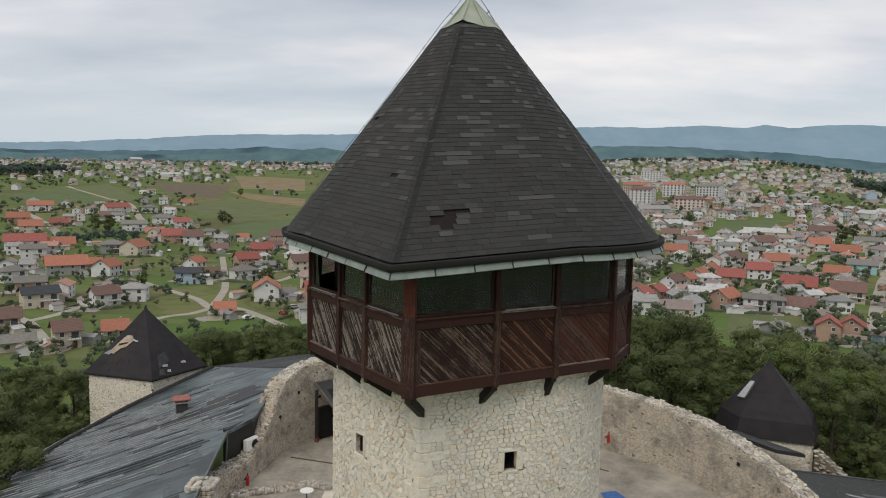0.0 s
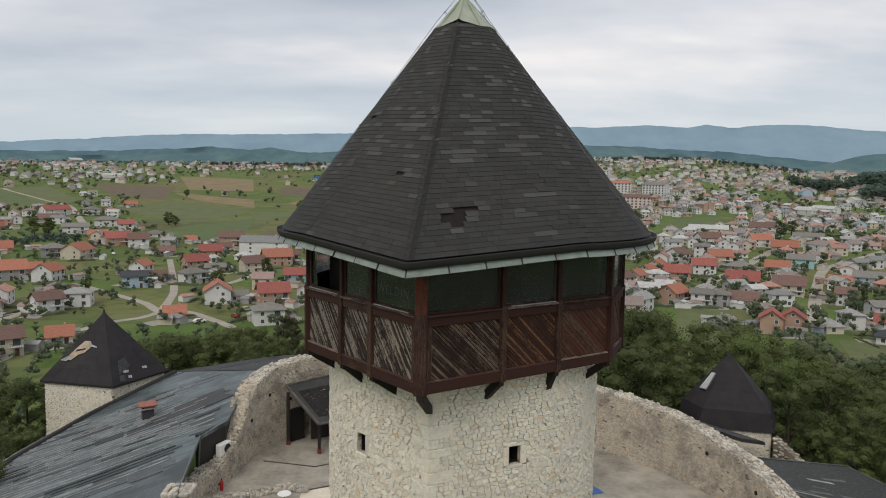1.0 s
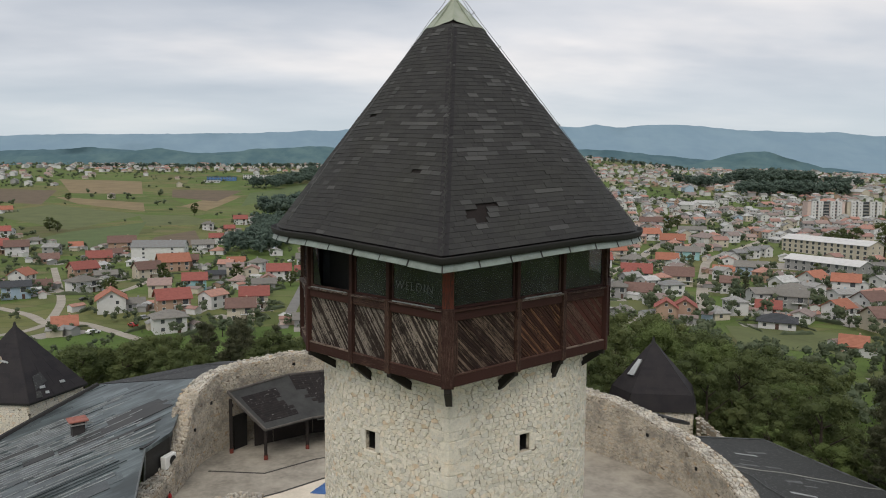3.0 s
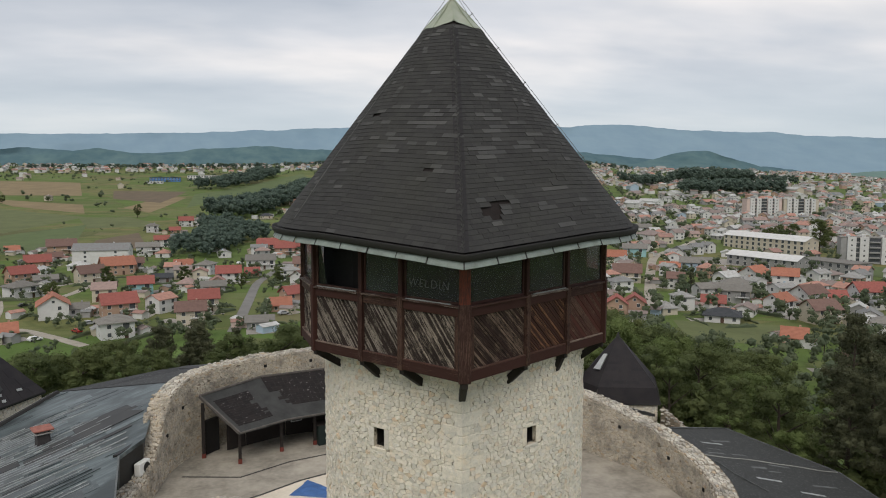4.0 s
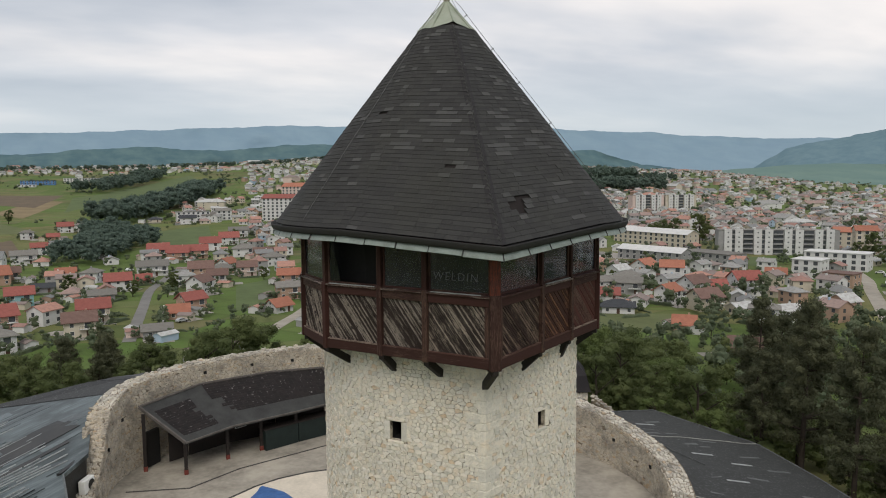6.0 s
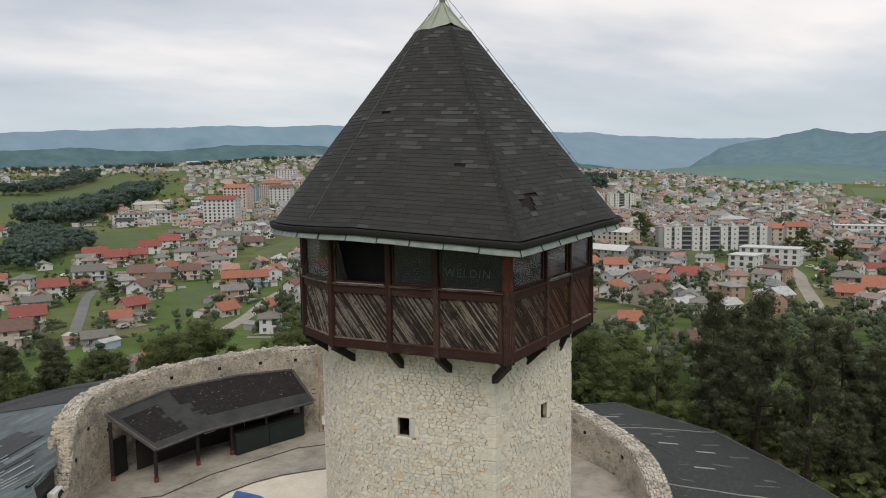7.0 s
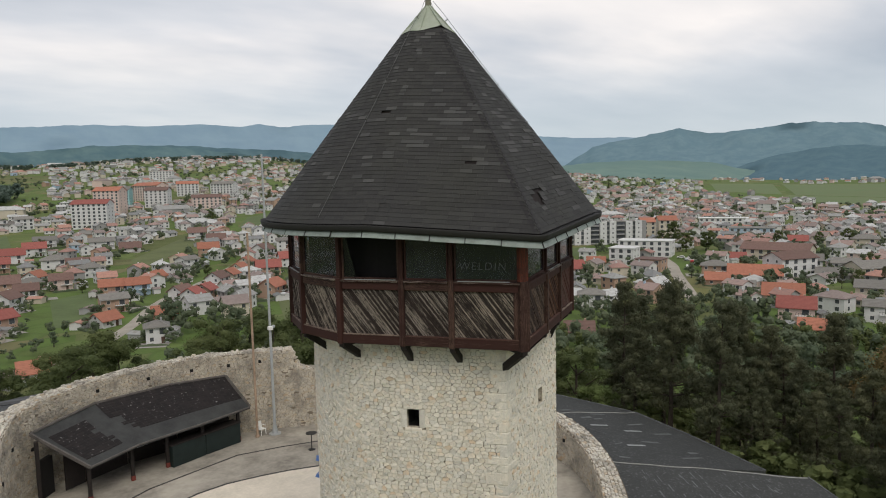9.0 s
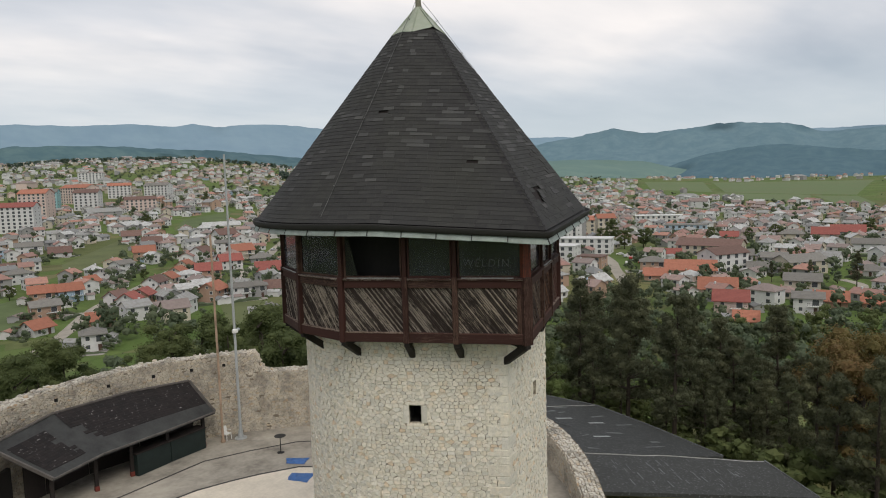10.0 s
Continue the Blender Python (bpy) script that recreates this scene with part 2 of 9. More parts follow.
# ---------------------------------------------------------------- mesh helpers
class Geo:
    """Collects vertices, faces and material slots, then makes one mesh."""

    def __init__(self):
        self.v, self.f, self.s, self.uv = [], [], [], {}

    def add(self, verts, faces, slot=0):
        b = len(self.v)
        self.v.extend(tuple(p) for p in verts)
        self.f.extend(tuple(i + b for i in q) for q in faces)
        self.s.extend([slot] * len(faces))
        return self

    def mapped(self, verts, faces, uvs, slot=0):
        """The same with a flat map, one (u, v) for each vertex."""
        b = len(self.v)
        self.add(verts, faces, slot)
        self.uv.update({b + i: t for i, t in enumerate(uvs)})
        return self

    def box(self, m, sx, sy, sz, ch=0.0, slot=0):
        """A box with its middle at m; ch chamfers all edges."""
        x, y, z = sx / 2, sy / 2, sz / 2
        if ch <= 0:
            vs = [Vector((a * x, b * y, c * z)) for a in (-1, 1) for b in (-1, 1) for c in (-1, 1)]
            fs = [(0, 1, 3, 2), (4, 6, 7, 5), (0, 4, 5, 1), (2, 3, 7, 6), (0, 2, 6, 4), (1, 5, 7, 3)]
            return self.add([m @ p for p in vs], fs, slot)
        ch = min(ch, 0.45 * min(sx, sy, sz))
        vs, ix = [], {}
        for a in (-1, 1):
            for b in (-1, 1):
                for c in (-1, 1):
                    for k in range(3):
                        e = [x - ch, y - ch, z - ch]
                        e[k] += ch
                        ix[a, b, c, k] = len(vs)
                        vs.append(m @ Vector((a * e[0], b * e[1], c * e[2])))
        fs = []
        sg = (-1, 1)
        for k in range(3):
            o = [i for i in range(3) if i != k]
            for s in sg:
                q = []
                for u, w in ((-1, -1), (1, -1), (1, 1), (-1, 1)):
                    t = [0, 0, 0]
                    t[k], t[o[0]], t[o[1]] = s, u, w
                    q.append(ix[(*t, k)])
                fs.append(tuple(q) if (s > 0) == (k != 1) else tuple(reversed(q)))
        for k in range(3):
            o = [i for i in range(3) if i != k]
            for u in sg:
                for w in sg:
                    t0, t1 = [0, 0, 0], [0, 0, 0]
                    t0[k], t1[k] = -1, 1
                    t0[o[0]] = t1[o[0]] = u
                    t0[o[1]] = t1[o[1]] = w
                    fs.append((ix[(*t0, o[0])], ix[(*t1, o[0])], ix[(*t1, o[1])], ix[(*t0, o[1])]))
        for a in sg:
            for b in sg:
                for c in sg:
                    fs.append(tuple(ix[a, b, c, k] for k in range(3)))
        return self.add(vs, fs, slot)

    def grain(self):
        """A flat map for wood: along the longest way of the piece, and across it."""
        P = np.array([tuple(p) for p in self.v])
        C = P - P.mean(0)
        ax = np.linalg.svd(C, full_matrices=False)[2]
        o = float(abs(P[0].sum()) * 7.3 % 40)
        self.uv = {i: (float(c @ ax[0]) + o, float(c @ ax[1] + c @ ax[2]) + o) for i, c in enumerate(C)}
        return self

    def beam(self, p, q, w, h, ch=0.0, slot=0, up=(0, 0, 1)):
        """A bar from p to q, w wide and h high."""
        p, q = Vector(p), Vector(q)
        d = q - p
        x = d.normalized()
        y = Vector(up).cross(x)
        if y.length < 1e-5:
            y = Vector((0, 1, 0)).cross(x)
        y.normalize()
        z = x.cross(y)
        m = Matrix((x, y, z)).transposed().to_4x4()
        m.translation = (p + q) / 2
        return self.box(m, d.length, w, h, ch, slot)

    def prism(self, base, up, slot=0):
        """A prism over a polygon (list of 3D points) along the vector up."""
        n = len(base)
        base = [Vector(p) for p in base]
        vs = base + [p + Vector(up) for p in base]
        fs = [tuple(reversed(range(n))), tuple(range(n, 2 * n))] + [(i, (i + 1) % n, n + (i + 1) % n, n + i) for i in range(n)]
        return self.add(vs, fs, slot)

    def tube(self, pts, r, sides=6, slot=0, cap=True):
        pts = [Vector(p) for p in pts]
        rr = r if isinstance(r, (list, tuple)) else [r] * len(pts)
        vs, fs = [], []
        for i, p in enumerate(pts):
            d = (pts[min(i + 1, len(pts) - 1)] - pts[max(i - 1, 0)]).normalized()
            a = d.cross(Vector((0, 0, 1)) if abs(d.z) < 0.9 else Vector((1, 0, 0))).normalized()
            b = d.cross(a)
            for k in range(sides):
                t = 2 * math.pi * k / sides
                vs.append(p + (a * math.cos(t) + b * math.sin(t)) * rr[i])
        for i in range(len(pts) - 1):
            for k in range(sides):
                k2 = (k + 1) % sides
                fs.append((i * sides + k, i * sides + k2, (i + 1) * sides + k2, (i + 1) * sides + k))
        if cap:
            fs += [tuple(range(sides)), tuple(reversed(range((len(pts) - 1) * sides, len(pts) * sides)))]
        return self.add(vs, fs, slot)

    def lathe(self, prof, m=None, sides=16, slot=0):
        m = m or Matrix()
        vs = [m @ Vector((r * math.cos(2 * math.pi * k / sides), r * math.sin(2 * math.pi * k / sides), z)) for r, z in prof for k in range(sides)]
        fs = [(i * sides + k, i * sides + (k + 1) % sides, (i + 1) * sides + (k + 1) % sides, (i + 1) * sides + k) for i in range(len(prof) - 1) for k in range(sides)]
        return self.add(vs, fs, slot)

    def mesh(self, name, mats, smooth=False):
        me = bpy.data.meshes.new(name)
        me.from_pydata(self.v, [], self.f)
        for k in mats if isinstance(mats, (list, tuple)) else [mats]:
            me.materials.append(k)
        if any(self.s):
            me.polygons.foreach_set("material_index", self.s)
        if smooth:
            me.polygons.foreach_set("use_smooth", [True] * len(self.f))
        if self.uv:
            lay = me.uv_layers.new(name="map")
            flat = []
            for lp in me.loops:
                flat += self.uv.get(lp.vertex_index, (0.0, 0.0))
            lay.data.foreach_set("uv", flat)
        me.update()
        return me

    def make(self, name, mats, parent=None, label="", smooth=False):
        ob = new(name, self.mesh(name, mats, smooth))
        if parent:
            ob.parent = parent
        if label:
            tagged(ob, label)
        return ob


def thing(name, label, category, group="", kind="", at=(0, 0, 0)):
    ob = new(name)
    ob.location = at
    ob.empty_display_size = 0.2
    return tagged(ob, label, category, group, kind)


def weld(me):
    """Joins doubled corners and turns the faces outward."""
    bm = bmesh.new()
    bm.from_mesh(me)
    bmesh.ops.remove_doubles(bm, verts=bm.verts, dist=1e-5)
    bmesh.ops.recalc_face_normals(bm, faces=bm.faces)
    bm.to_mesh(me)
    bm.free()
    return me


def cells(u0, u1, v0, v1, du, dv, rng, grow=1.0):
    """Irregular stone outlines that fill a rectangle: the cells round jittered points of a bond, clipped against their neighbours."""
    pts = []
    row = 0
    v = v0 - dv / 2
    while v < v1 + dv:
        hh = dv * rng.uniform(0.75, 1.3)
        u = u0 - du + rng.uniform(0, du)
        while u < u1 + du:
            w = du * rng.choice((0.5, 0.7, 0.9, 1.0, 1.3, 1.9))
            pts.append((u + w / 2 + rng.uniform(-0.12, 0.12) * du, v + hh / 2 + rng.uniform(-0.17, 0.17) * dv))
            u += w
        v += hh
        row += 1
    P = np.array(pts)
    S = P / np.array([du, dv])
    out = []
    grid = {}
    for i, (a, b) in enumerate(S):
        grid.setdefault((int(a // 1.5), int(b // 1.5)), []).append(i)
    for i, (x, y) in enumerate(P):
        if not (u0 < x < u1 and v0 < y < v1):
            continue
        ga, gb = int(S[i, 0] // 1.5), int(S[i, 1] // 1.5)
        near = [j for a in (-1, 0, 1) for b in (-1, 0, 1) for j in grid.get((ga + a, gb + b), []) if j != i]
        poly = [(max(u0, x - 2 * du), max(v0, y - 2 * dv)), (min(u1, x + 2 * du), max(v0, y - 2 * dv)), (min(u1, x + 2 * du), min(v1, y + 2 * dv)), (max(u0, x - 2 * du), min(v1, y + 2 * dv))]
        for j in near:
            nx, ny = P[j, 0] - x, (P[j, 1] - y)
            k = (du / dv) ** 1.2
            mx, my = x + nx / 2, y + ny / 2
            wy = ny * k
            new_poly = []
            for q in range(len(poly)):
                a, b = poly[q], poly[(q + 1) % len(poly)]
                da, db = (a[0] - mx) * nx + (a[1] - my) * wy, (b[0] - mx) * nx + (b[1] - my) * wy
                if da <= 0:
                    new_poly.append(a)
                if da * db < 0:
                    t = da / (da - db)
                    new_poly.append((a[0] + t * (b[0] - a[0]), a[1] + t * (b[1] - a[1])))
            poly = new_poly
            if len(poly) < 3:
                break
        if len(poly) >= 3:
            out.append(poly)
    return out


def stone_piece(poly, place, gap, proud, rng):
    """One stone: a bulged slab over its outline; place(u, v, out) gives the point in the world."""
    cu = sum(p[0] for p in poly) / len(poly)
    cv = sum(p[1] for p in poly) / len(poly)
    # broken outline: long edges get an uneven middle
    span = max(abs(p[0] - cu) + abs(p[1] - cv) for p in poly)
    rough = []
    for (u0, v0), (u1, v1) in zip(poly, poly[1:] + poly[:1]):
        rough.append((u0 + (cu - u0) * rng.uniform(-0.02, 0.10), v0 + (cv - v0) * rng.uniform(-0.02, 0.10)))
        if abs(u1 - u0) + abs(v1 - v0) > 0.6 * span:
            k = rng.uniform(-0.03, 0.09)
            t = rng.uniform(0.35, 0.65)
            mu, mv = u0 + (u1 - u0) * t, v0 + (v1 - v0) * t
            rough.append((mu + (cu - mu) * k, mv + (cv - mv) * k))
    poly = rough
    size = max(0.03, min(max(p[0] for p in poly) - min(p[0] for p in poly), max(p[1] for p in poly) - min(p[1] for p in poly)))
    s1 = max(0.3, 1 - 2 * gap / size)
    s2 = max(0.2, s1 - 0.07)
    h = proud * rng.uniform(0.35, 1.3)
    n = len(poly)
    ti, tj = rng.uniform(-0.3, 0.3), rng.uniform(-0.45, 0.25)
    ring = lambda s, o: [place(cu + (u - cu) * s, cv + (v - cv) * s, o + (ti * (u - cu) + tj * (v - cv)) * (0.5 if o > 0 else 0)) for u, v in poly]
    vs = ring(s1, -0.03) + ring(s1, h * 0.6) + ring(s2, h)
    fs = [(i, (i + 1) % n, n + (i + 1) % n, n + i) for i in range(n)] + [(n + i, n + (i + 1) % n, 2 * n + (i + 1) % n, 2 * n + i) for i in range(n)]
    fs.append(tuple(range(2 * n, 3 * n)))
    return vs, fs


class Path:
    """A plan line by arc length: point(s) and outward normal(s) (to the right of the way)."""

    def __init__(self, pts, closed=False):
        self.p = [Vector((x, y)) for x, y in pts]
        if closed:
            self.p.append(self.p[0])
        self.s = [0.0]
        for a, b in zip(self.p, self.p[1:]):
            self.s.append(self.s[-1] + (b - a).length)
        self.length = self.s[-1]

    def at(self, s):
        s = min(max(s, 0.0), self.length - 1e-6)
        i = int(np.searchsorted(self.s, s, side="right")) - 1
        i = min(max(i, 0), len(self.p) - 2)
        a, b = self.p[i], self.p[i + 1]
        t = (s - self.s[i]) / max(1e-9, self.s[i + 1] - self.s[i])
        d = (b - a).normalized()
        return a + (b - a) * t, Vector((d.y, -d.x))


# ---------------------------------------------------------------- the lie of the land
LAND0 = -32.0
KEEP = Vector((0.85, 21.55))
HILL = Vector((2.0, 36.0))
SKYLINE_AZ = (-60, -32, -25, -13, 0, 10, 16, 24, 31, 37, 45, 53, 66, 76, 100)
SKYLINE_EL = (0.5, 0.75, 0.85, 1.1, 1.2, 1.5, 1.9, 1.9, 1.0, 0.9, 0.5, -0.4, -0.75, -0.8, -0.8)


def smooth01(t):
    t = min(max(t, 0.0), 1.0)
    return t * t * (3 - 2 * t)


def land(x, y):
    """The height of the ground."""
    r = math.hypot(x - HILL.x, y - HILL.y)
    dx, dy = x + 5, y - 2
    d = math.hypot(dx, dy)
    az = math.degrees(math.atan2(dx, dy))
    top = EYE + 2000 * math.tan(radians(float(np.interp(az, SKYLINE_AZ, SKYLINE_EL))))
    t = min(max((d - 380) / 1620, 0.0), 1.3)
    z = LAND0 + (top - LAND0) * (0.35 * t + 0.65 * smooth01(t))
    if t > 1.0:
        z -= (t - 1.0) * 90
    z += 1.2 * smooth01((d - 200) / 400) * noise.noise(Vector((x / 190, y / 190, 0.3)))
    return z + (-5.5 - LAND0) * (1 - smooth01((r - 24) / 95))


def polar(c, r, deg):
    return Vector((c.x + r * math.cos(radians(deg)), c.y + r * math.sin(radians(deg))))


# ---------------------------------------------------------------- the beaked tower
BEAK = 255.2


def beak_plan(r, reach, step=6.0, BEAK=BEAK):
    """Plan of a round wall with a pointed beak, anticlockwise from the beak's tip."""
    half = math.degrees(math.acos(r / reach))
    n = max(8, int((360 - 2 * half) / step))
    return [polar(KEEP, reach, BEAK)] + [polar(KEEP, r, BEAK + half + (360 - 2 * half) * i / n) for i in range(n + 1)]


def nearest_s(path, x, y):
    return min((((path.at(s)[0] - Vector((x, y))).length, s) for s in np.arange(0, path.length, 0.02)))[1]


SHAFT_TOP, SHAFT_FOOT = 12.15, -1.2
tower = thing("tower", "Beaked round limestone tower with dark timber gallery and pointed shingle roof", "tower", at=(KEEP.x, KEEP.y, -0.85))


def v3(p, z):
    return Vector((p.x, p.y, z))


def out_of(a, b):
    d = (b - a).normalized()
    return Vector((d.y, -d.x))


def under(ob, parent):
    """Parents a mesh that was built in world metres."""
    ob.parent = parent
    ob.matrix_parent_inverse = Matrix.Translation(-parent.location) if parent.parent is None else Matrix()
    return ob


SH = Path(beak_plan(4.10, 5.06), closed=True)
LOOPS = [(nearest_s(SH, -2.30, 18.67), 9.54, 0.36, 0.54), (nearest_s(SH, 1.79, 17.71), 9.645, 0.34, 0.49)]
g = Geo()
cuts = sorted(set(list(SH.s) + [s + k * w / 2 for s, z, w, h in LOOPS for k in (-1, 1)]))
zs = sorted(set([SHAFT_FOOT, SHAFT_TOP] + [z + k * h / 2 for s, z, w, h in LOOPS for k in (-1, 1)]))
for a, b in zip(cuts, cuts[1:]):
    if b - a < 1e-6:
        continue
    (pa, na), (pb, nb) = SH.at(a + 1e-7), SH.at(b - 1e-7)
    for z0, z1 in zip(zs, zs[1:]):
        mid, mz = (a + b) / 2, (z0 + z1) / 2
        hole = any(abs(mid - s) < w / 2 and abs(mz - z) < h / 2 for s, z, w, h in LOOPS)
        if not hole:
            g.add([(*pa, z0), (*pb, z0), (*pb, z1), (*pa, z1)], [(0, 1, 2, 3)])
            ia, ib = KEEP + (pa - KEEP) * 0.78, KEEP + (pb - KEEP) * 0.78
            g.add([(*ia, z0), (*ib, z0), (*ib, z1), (*ia, z1)], [(3, 2, 1, 0)])
        if z1 == SHAFT_TOP:
            ia, ib = KEEP + (pa - KEEP) * 0.78, KEEP + (pb - KEEP) * 0.78
            g.add([(*pa, z1), (*pb, z1), (*ib, z1), (*ia, z1)], [(0, 1, 2, 3)])
for s, z, w, h in LOOPS:
    a, nrm = SH.at(s - w / 2)
    b, _ = SH.at(s + w / 2)
    back = -nrm * 0.13
    A, B, Cc, D = (*a, z - h / 2), (*b, z - h / 2), (*b, z + h / 2), (*a, z + h / 2)
    q = [Vector(p) for p in (A, B, Cc, D)]
    r4 = [p + Vector((*back, 0)) for p in q]
    r8 = [p + Vector((*(back.normalized() * 0.85), 0)) for p in q]
    g.add(q + r4, [(0, 4, 5, 1), (1, 5, 6, 2), (2, 6, 7, 3), (3, 7, 4, 0)])
    # deeper lining is near-black: the shade of the loophole is painted on
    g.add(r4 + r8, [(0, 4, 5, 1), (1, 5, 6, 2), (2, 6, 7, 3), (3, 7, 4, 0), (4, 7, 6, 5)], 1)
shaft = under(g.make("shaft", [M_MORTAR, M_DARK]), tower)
tagged(shaft, "pale rubble limestone shaft with lime mortar and small loopholes")

# quoin blocks up the beak
SHL = SH.length
z, i = SHAFT_FOOT, 0
rq = random.Random(4)
quoins = []
while z < SHAFT_TOP - 0.1:
    h = rq.uniform(0.22, 0.38)
    arms = (0.56, 0.24) if i % 2 else (0.25, 0.50)
    arms = tuple(v * rq.uniform(0.8, 1.25) for v in arms)
    tip, _ = SH.at(0)
    pr, nr = SH.at(arms[0])
    pl, nl = SH.at(SHL - arms[1])
    o = rq.uniform(0.030, 0.042)
    out = (tip - KEEP).normalized()
    top = min(z + h - 0.007, SHAFT_TOP - 0.02)
    ringq = lambda k, zz: [v3(tip + out * k * 1.2, zz), v3(pr + nr * k, zz), v3(pr - nr * 0.05, zz), v3(tip - out * 0.1, zz), v3(pl - nl * 0.05, zz), v3(pl + nl * k, zz)]
    g = Geo().add(ringq(o - 0.014, z) + ringq(o, z + 0.02) + ringq(o * rq.uniform(0.9, 1.05), top - 0.02) + ringq(o - 0.014, top), [(j * 6 + a_, j * 6 + (a_ + 1) % 6, j * 6 + 6 + (a_ + 1) % 6, j * 6 + 6 + a_) for j in range(3) for a_ in range(6)] + [(5, 4, 3, 2, 1, 0), (18, 19, 20, 21, 22, 23)])
    quoins.append(g)
    z, i = z + h, i + 1
for g in quoins:
    under(g.make("quoin", M_STONE), shaft)

# rubble facing
rs = random.Random(11)
place_shaft = lambda u, v, o: (lambda pn: Vector((*(pn[0] + pn[1] * o), v)))(SH.at(u))
rest = Geo()
count = 0
shaft_cells = cells(0.1, 9.6, 4.2, SHAFT_TOP, 0.172, 0.098, rs) + cells(SHL - 9.6, SHL - 0.1, 4.2, SHAFT_TOP, 0.172, 0.098, rs) + cells(9.6, SHL - 9.6, 4.2, SHAFT_TOP, 0.36, 0.2, rs) + cells(0.3, SHL - 0.3, SHAFT_FOOT, 4.2, 0.42, 0.26, rs)
for poly in shaft_cells:
    cu, cv = sum(p[0] for p in poly) / len(poly), sum(p[1] for p in poly) / len(poly)
    if any(abs(cu - s) < w / 2 + 0.15 and abs(cv - z) < h / 2 + 0.06 for s, z, w, h in LOOPS):
        continue
    joint = 0.0030 + 0.0050 * noise.noise(Vector((cu * 0.9, cv * 0.9, 1.0)))
    vs, fs = stone_piece(poly, place_shaft, max(0.0006, joint), 0.036, rs)
    near = 9.6 < cv < 11.0 and (cu < 1.9 or cu > SHL - 1.8)
    if near and count < 300:
        under(Geo().add(vs, fs).make("stone", M_STONE), shaft)
        count += 1
    else:
        rest.add(vs, fs)
tagged(under(rest.make("rubble_facing", M_STONE_I), shaft), kind="stuff")
for s, z, w, h in LOOPS:
    for dz, ww, hh in ((-h / 2 - 0.055, w + 0.16, 0.10), (h / 2 + 0.06, w + 0.22, 0.11)):
        a, nr = SH.at(s)
        m = Matrix.Translation((*(a + nr * 0.0), z + dz)) @ Matrix.Rotation(math.atan2(nr.y, nr.x), 4, "Z")
        under(Geo().box(m, 0.075, ww, hh, 0.02).make("lintel" if dz > 0 else "sill_stone", M_STONE), shaft)
    for sd in (-1, 1):
        a, nr = SH.at(s + sd * (w / 2 + 0.095))
        m = Matrix.Translation((*(a), z)) @ Matrix.Rotation(math.atan2(nr.y, nr.x), 4, "Z")
        under(Geo().box(m, 0.07, 0.185, h + 0.02, 0.025).make("jamb_stone", M_STONE), shaft)

# ---- timber gallery
B_TIP = polar(KEEP, 6.13, BEAK)
A_R, A_L = -38.0, 198.8
R1, L1 = polar(KEEP, 4.72, A_R), polar(KEEP, 4.85, A_L)
GAL = [B_TIP, B_TIP.lerp(R1, 0.385), B_TIP.lerp(R1, 0.685), R1]
GAL += [polar(KEEP, 4.75, A_R + (A_L - A_R) * k / 10) for k in range(1, 10)]
GAL += [L1, B_TIP.lerp(L1, 0.645), B_TIP.lerp(L1, 0.375)]
NG = len(GAL)
Z_BEAM, Z_BOARD, Z_RAIL, Z_SILL, Z_TOP = 11.86, 12.12, 13.42, 13.70, 14.98
rt = random.Random(7)


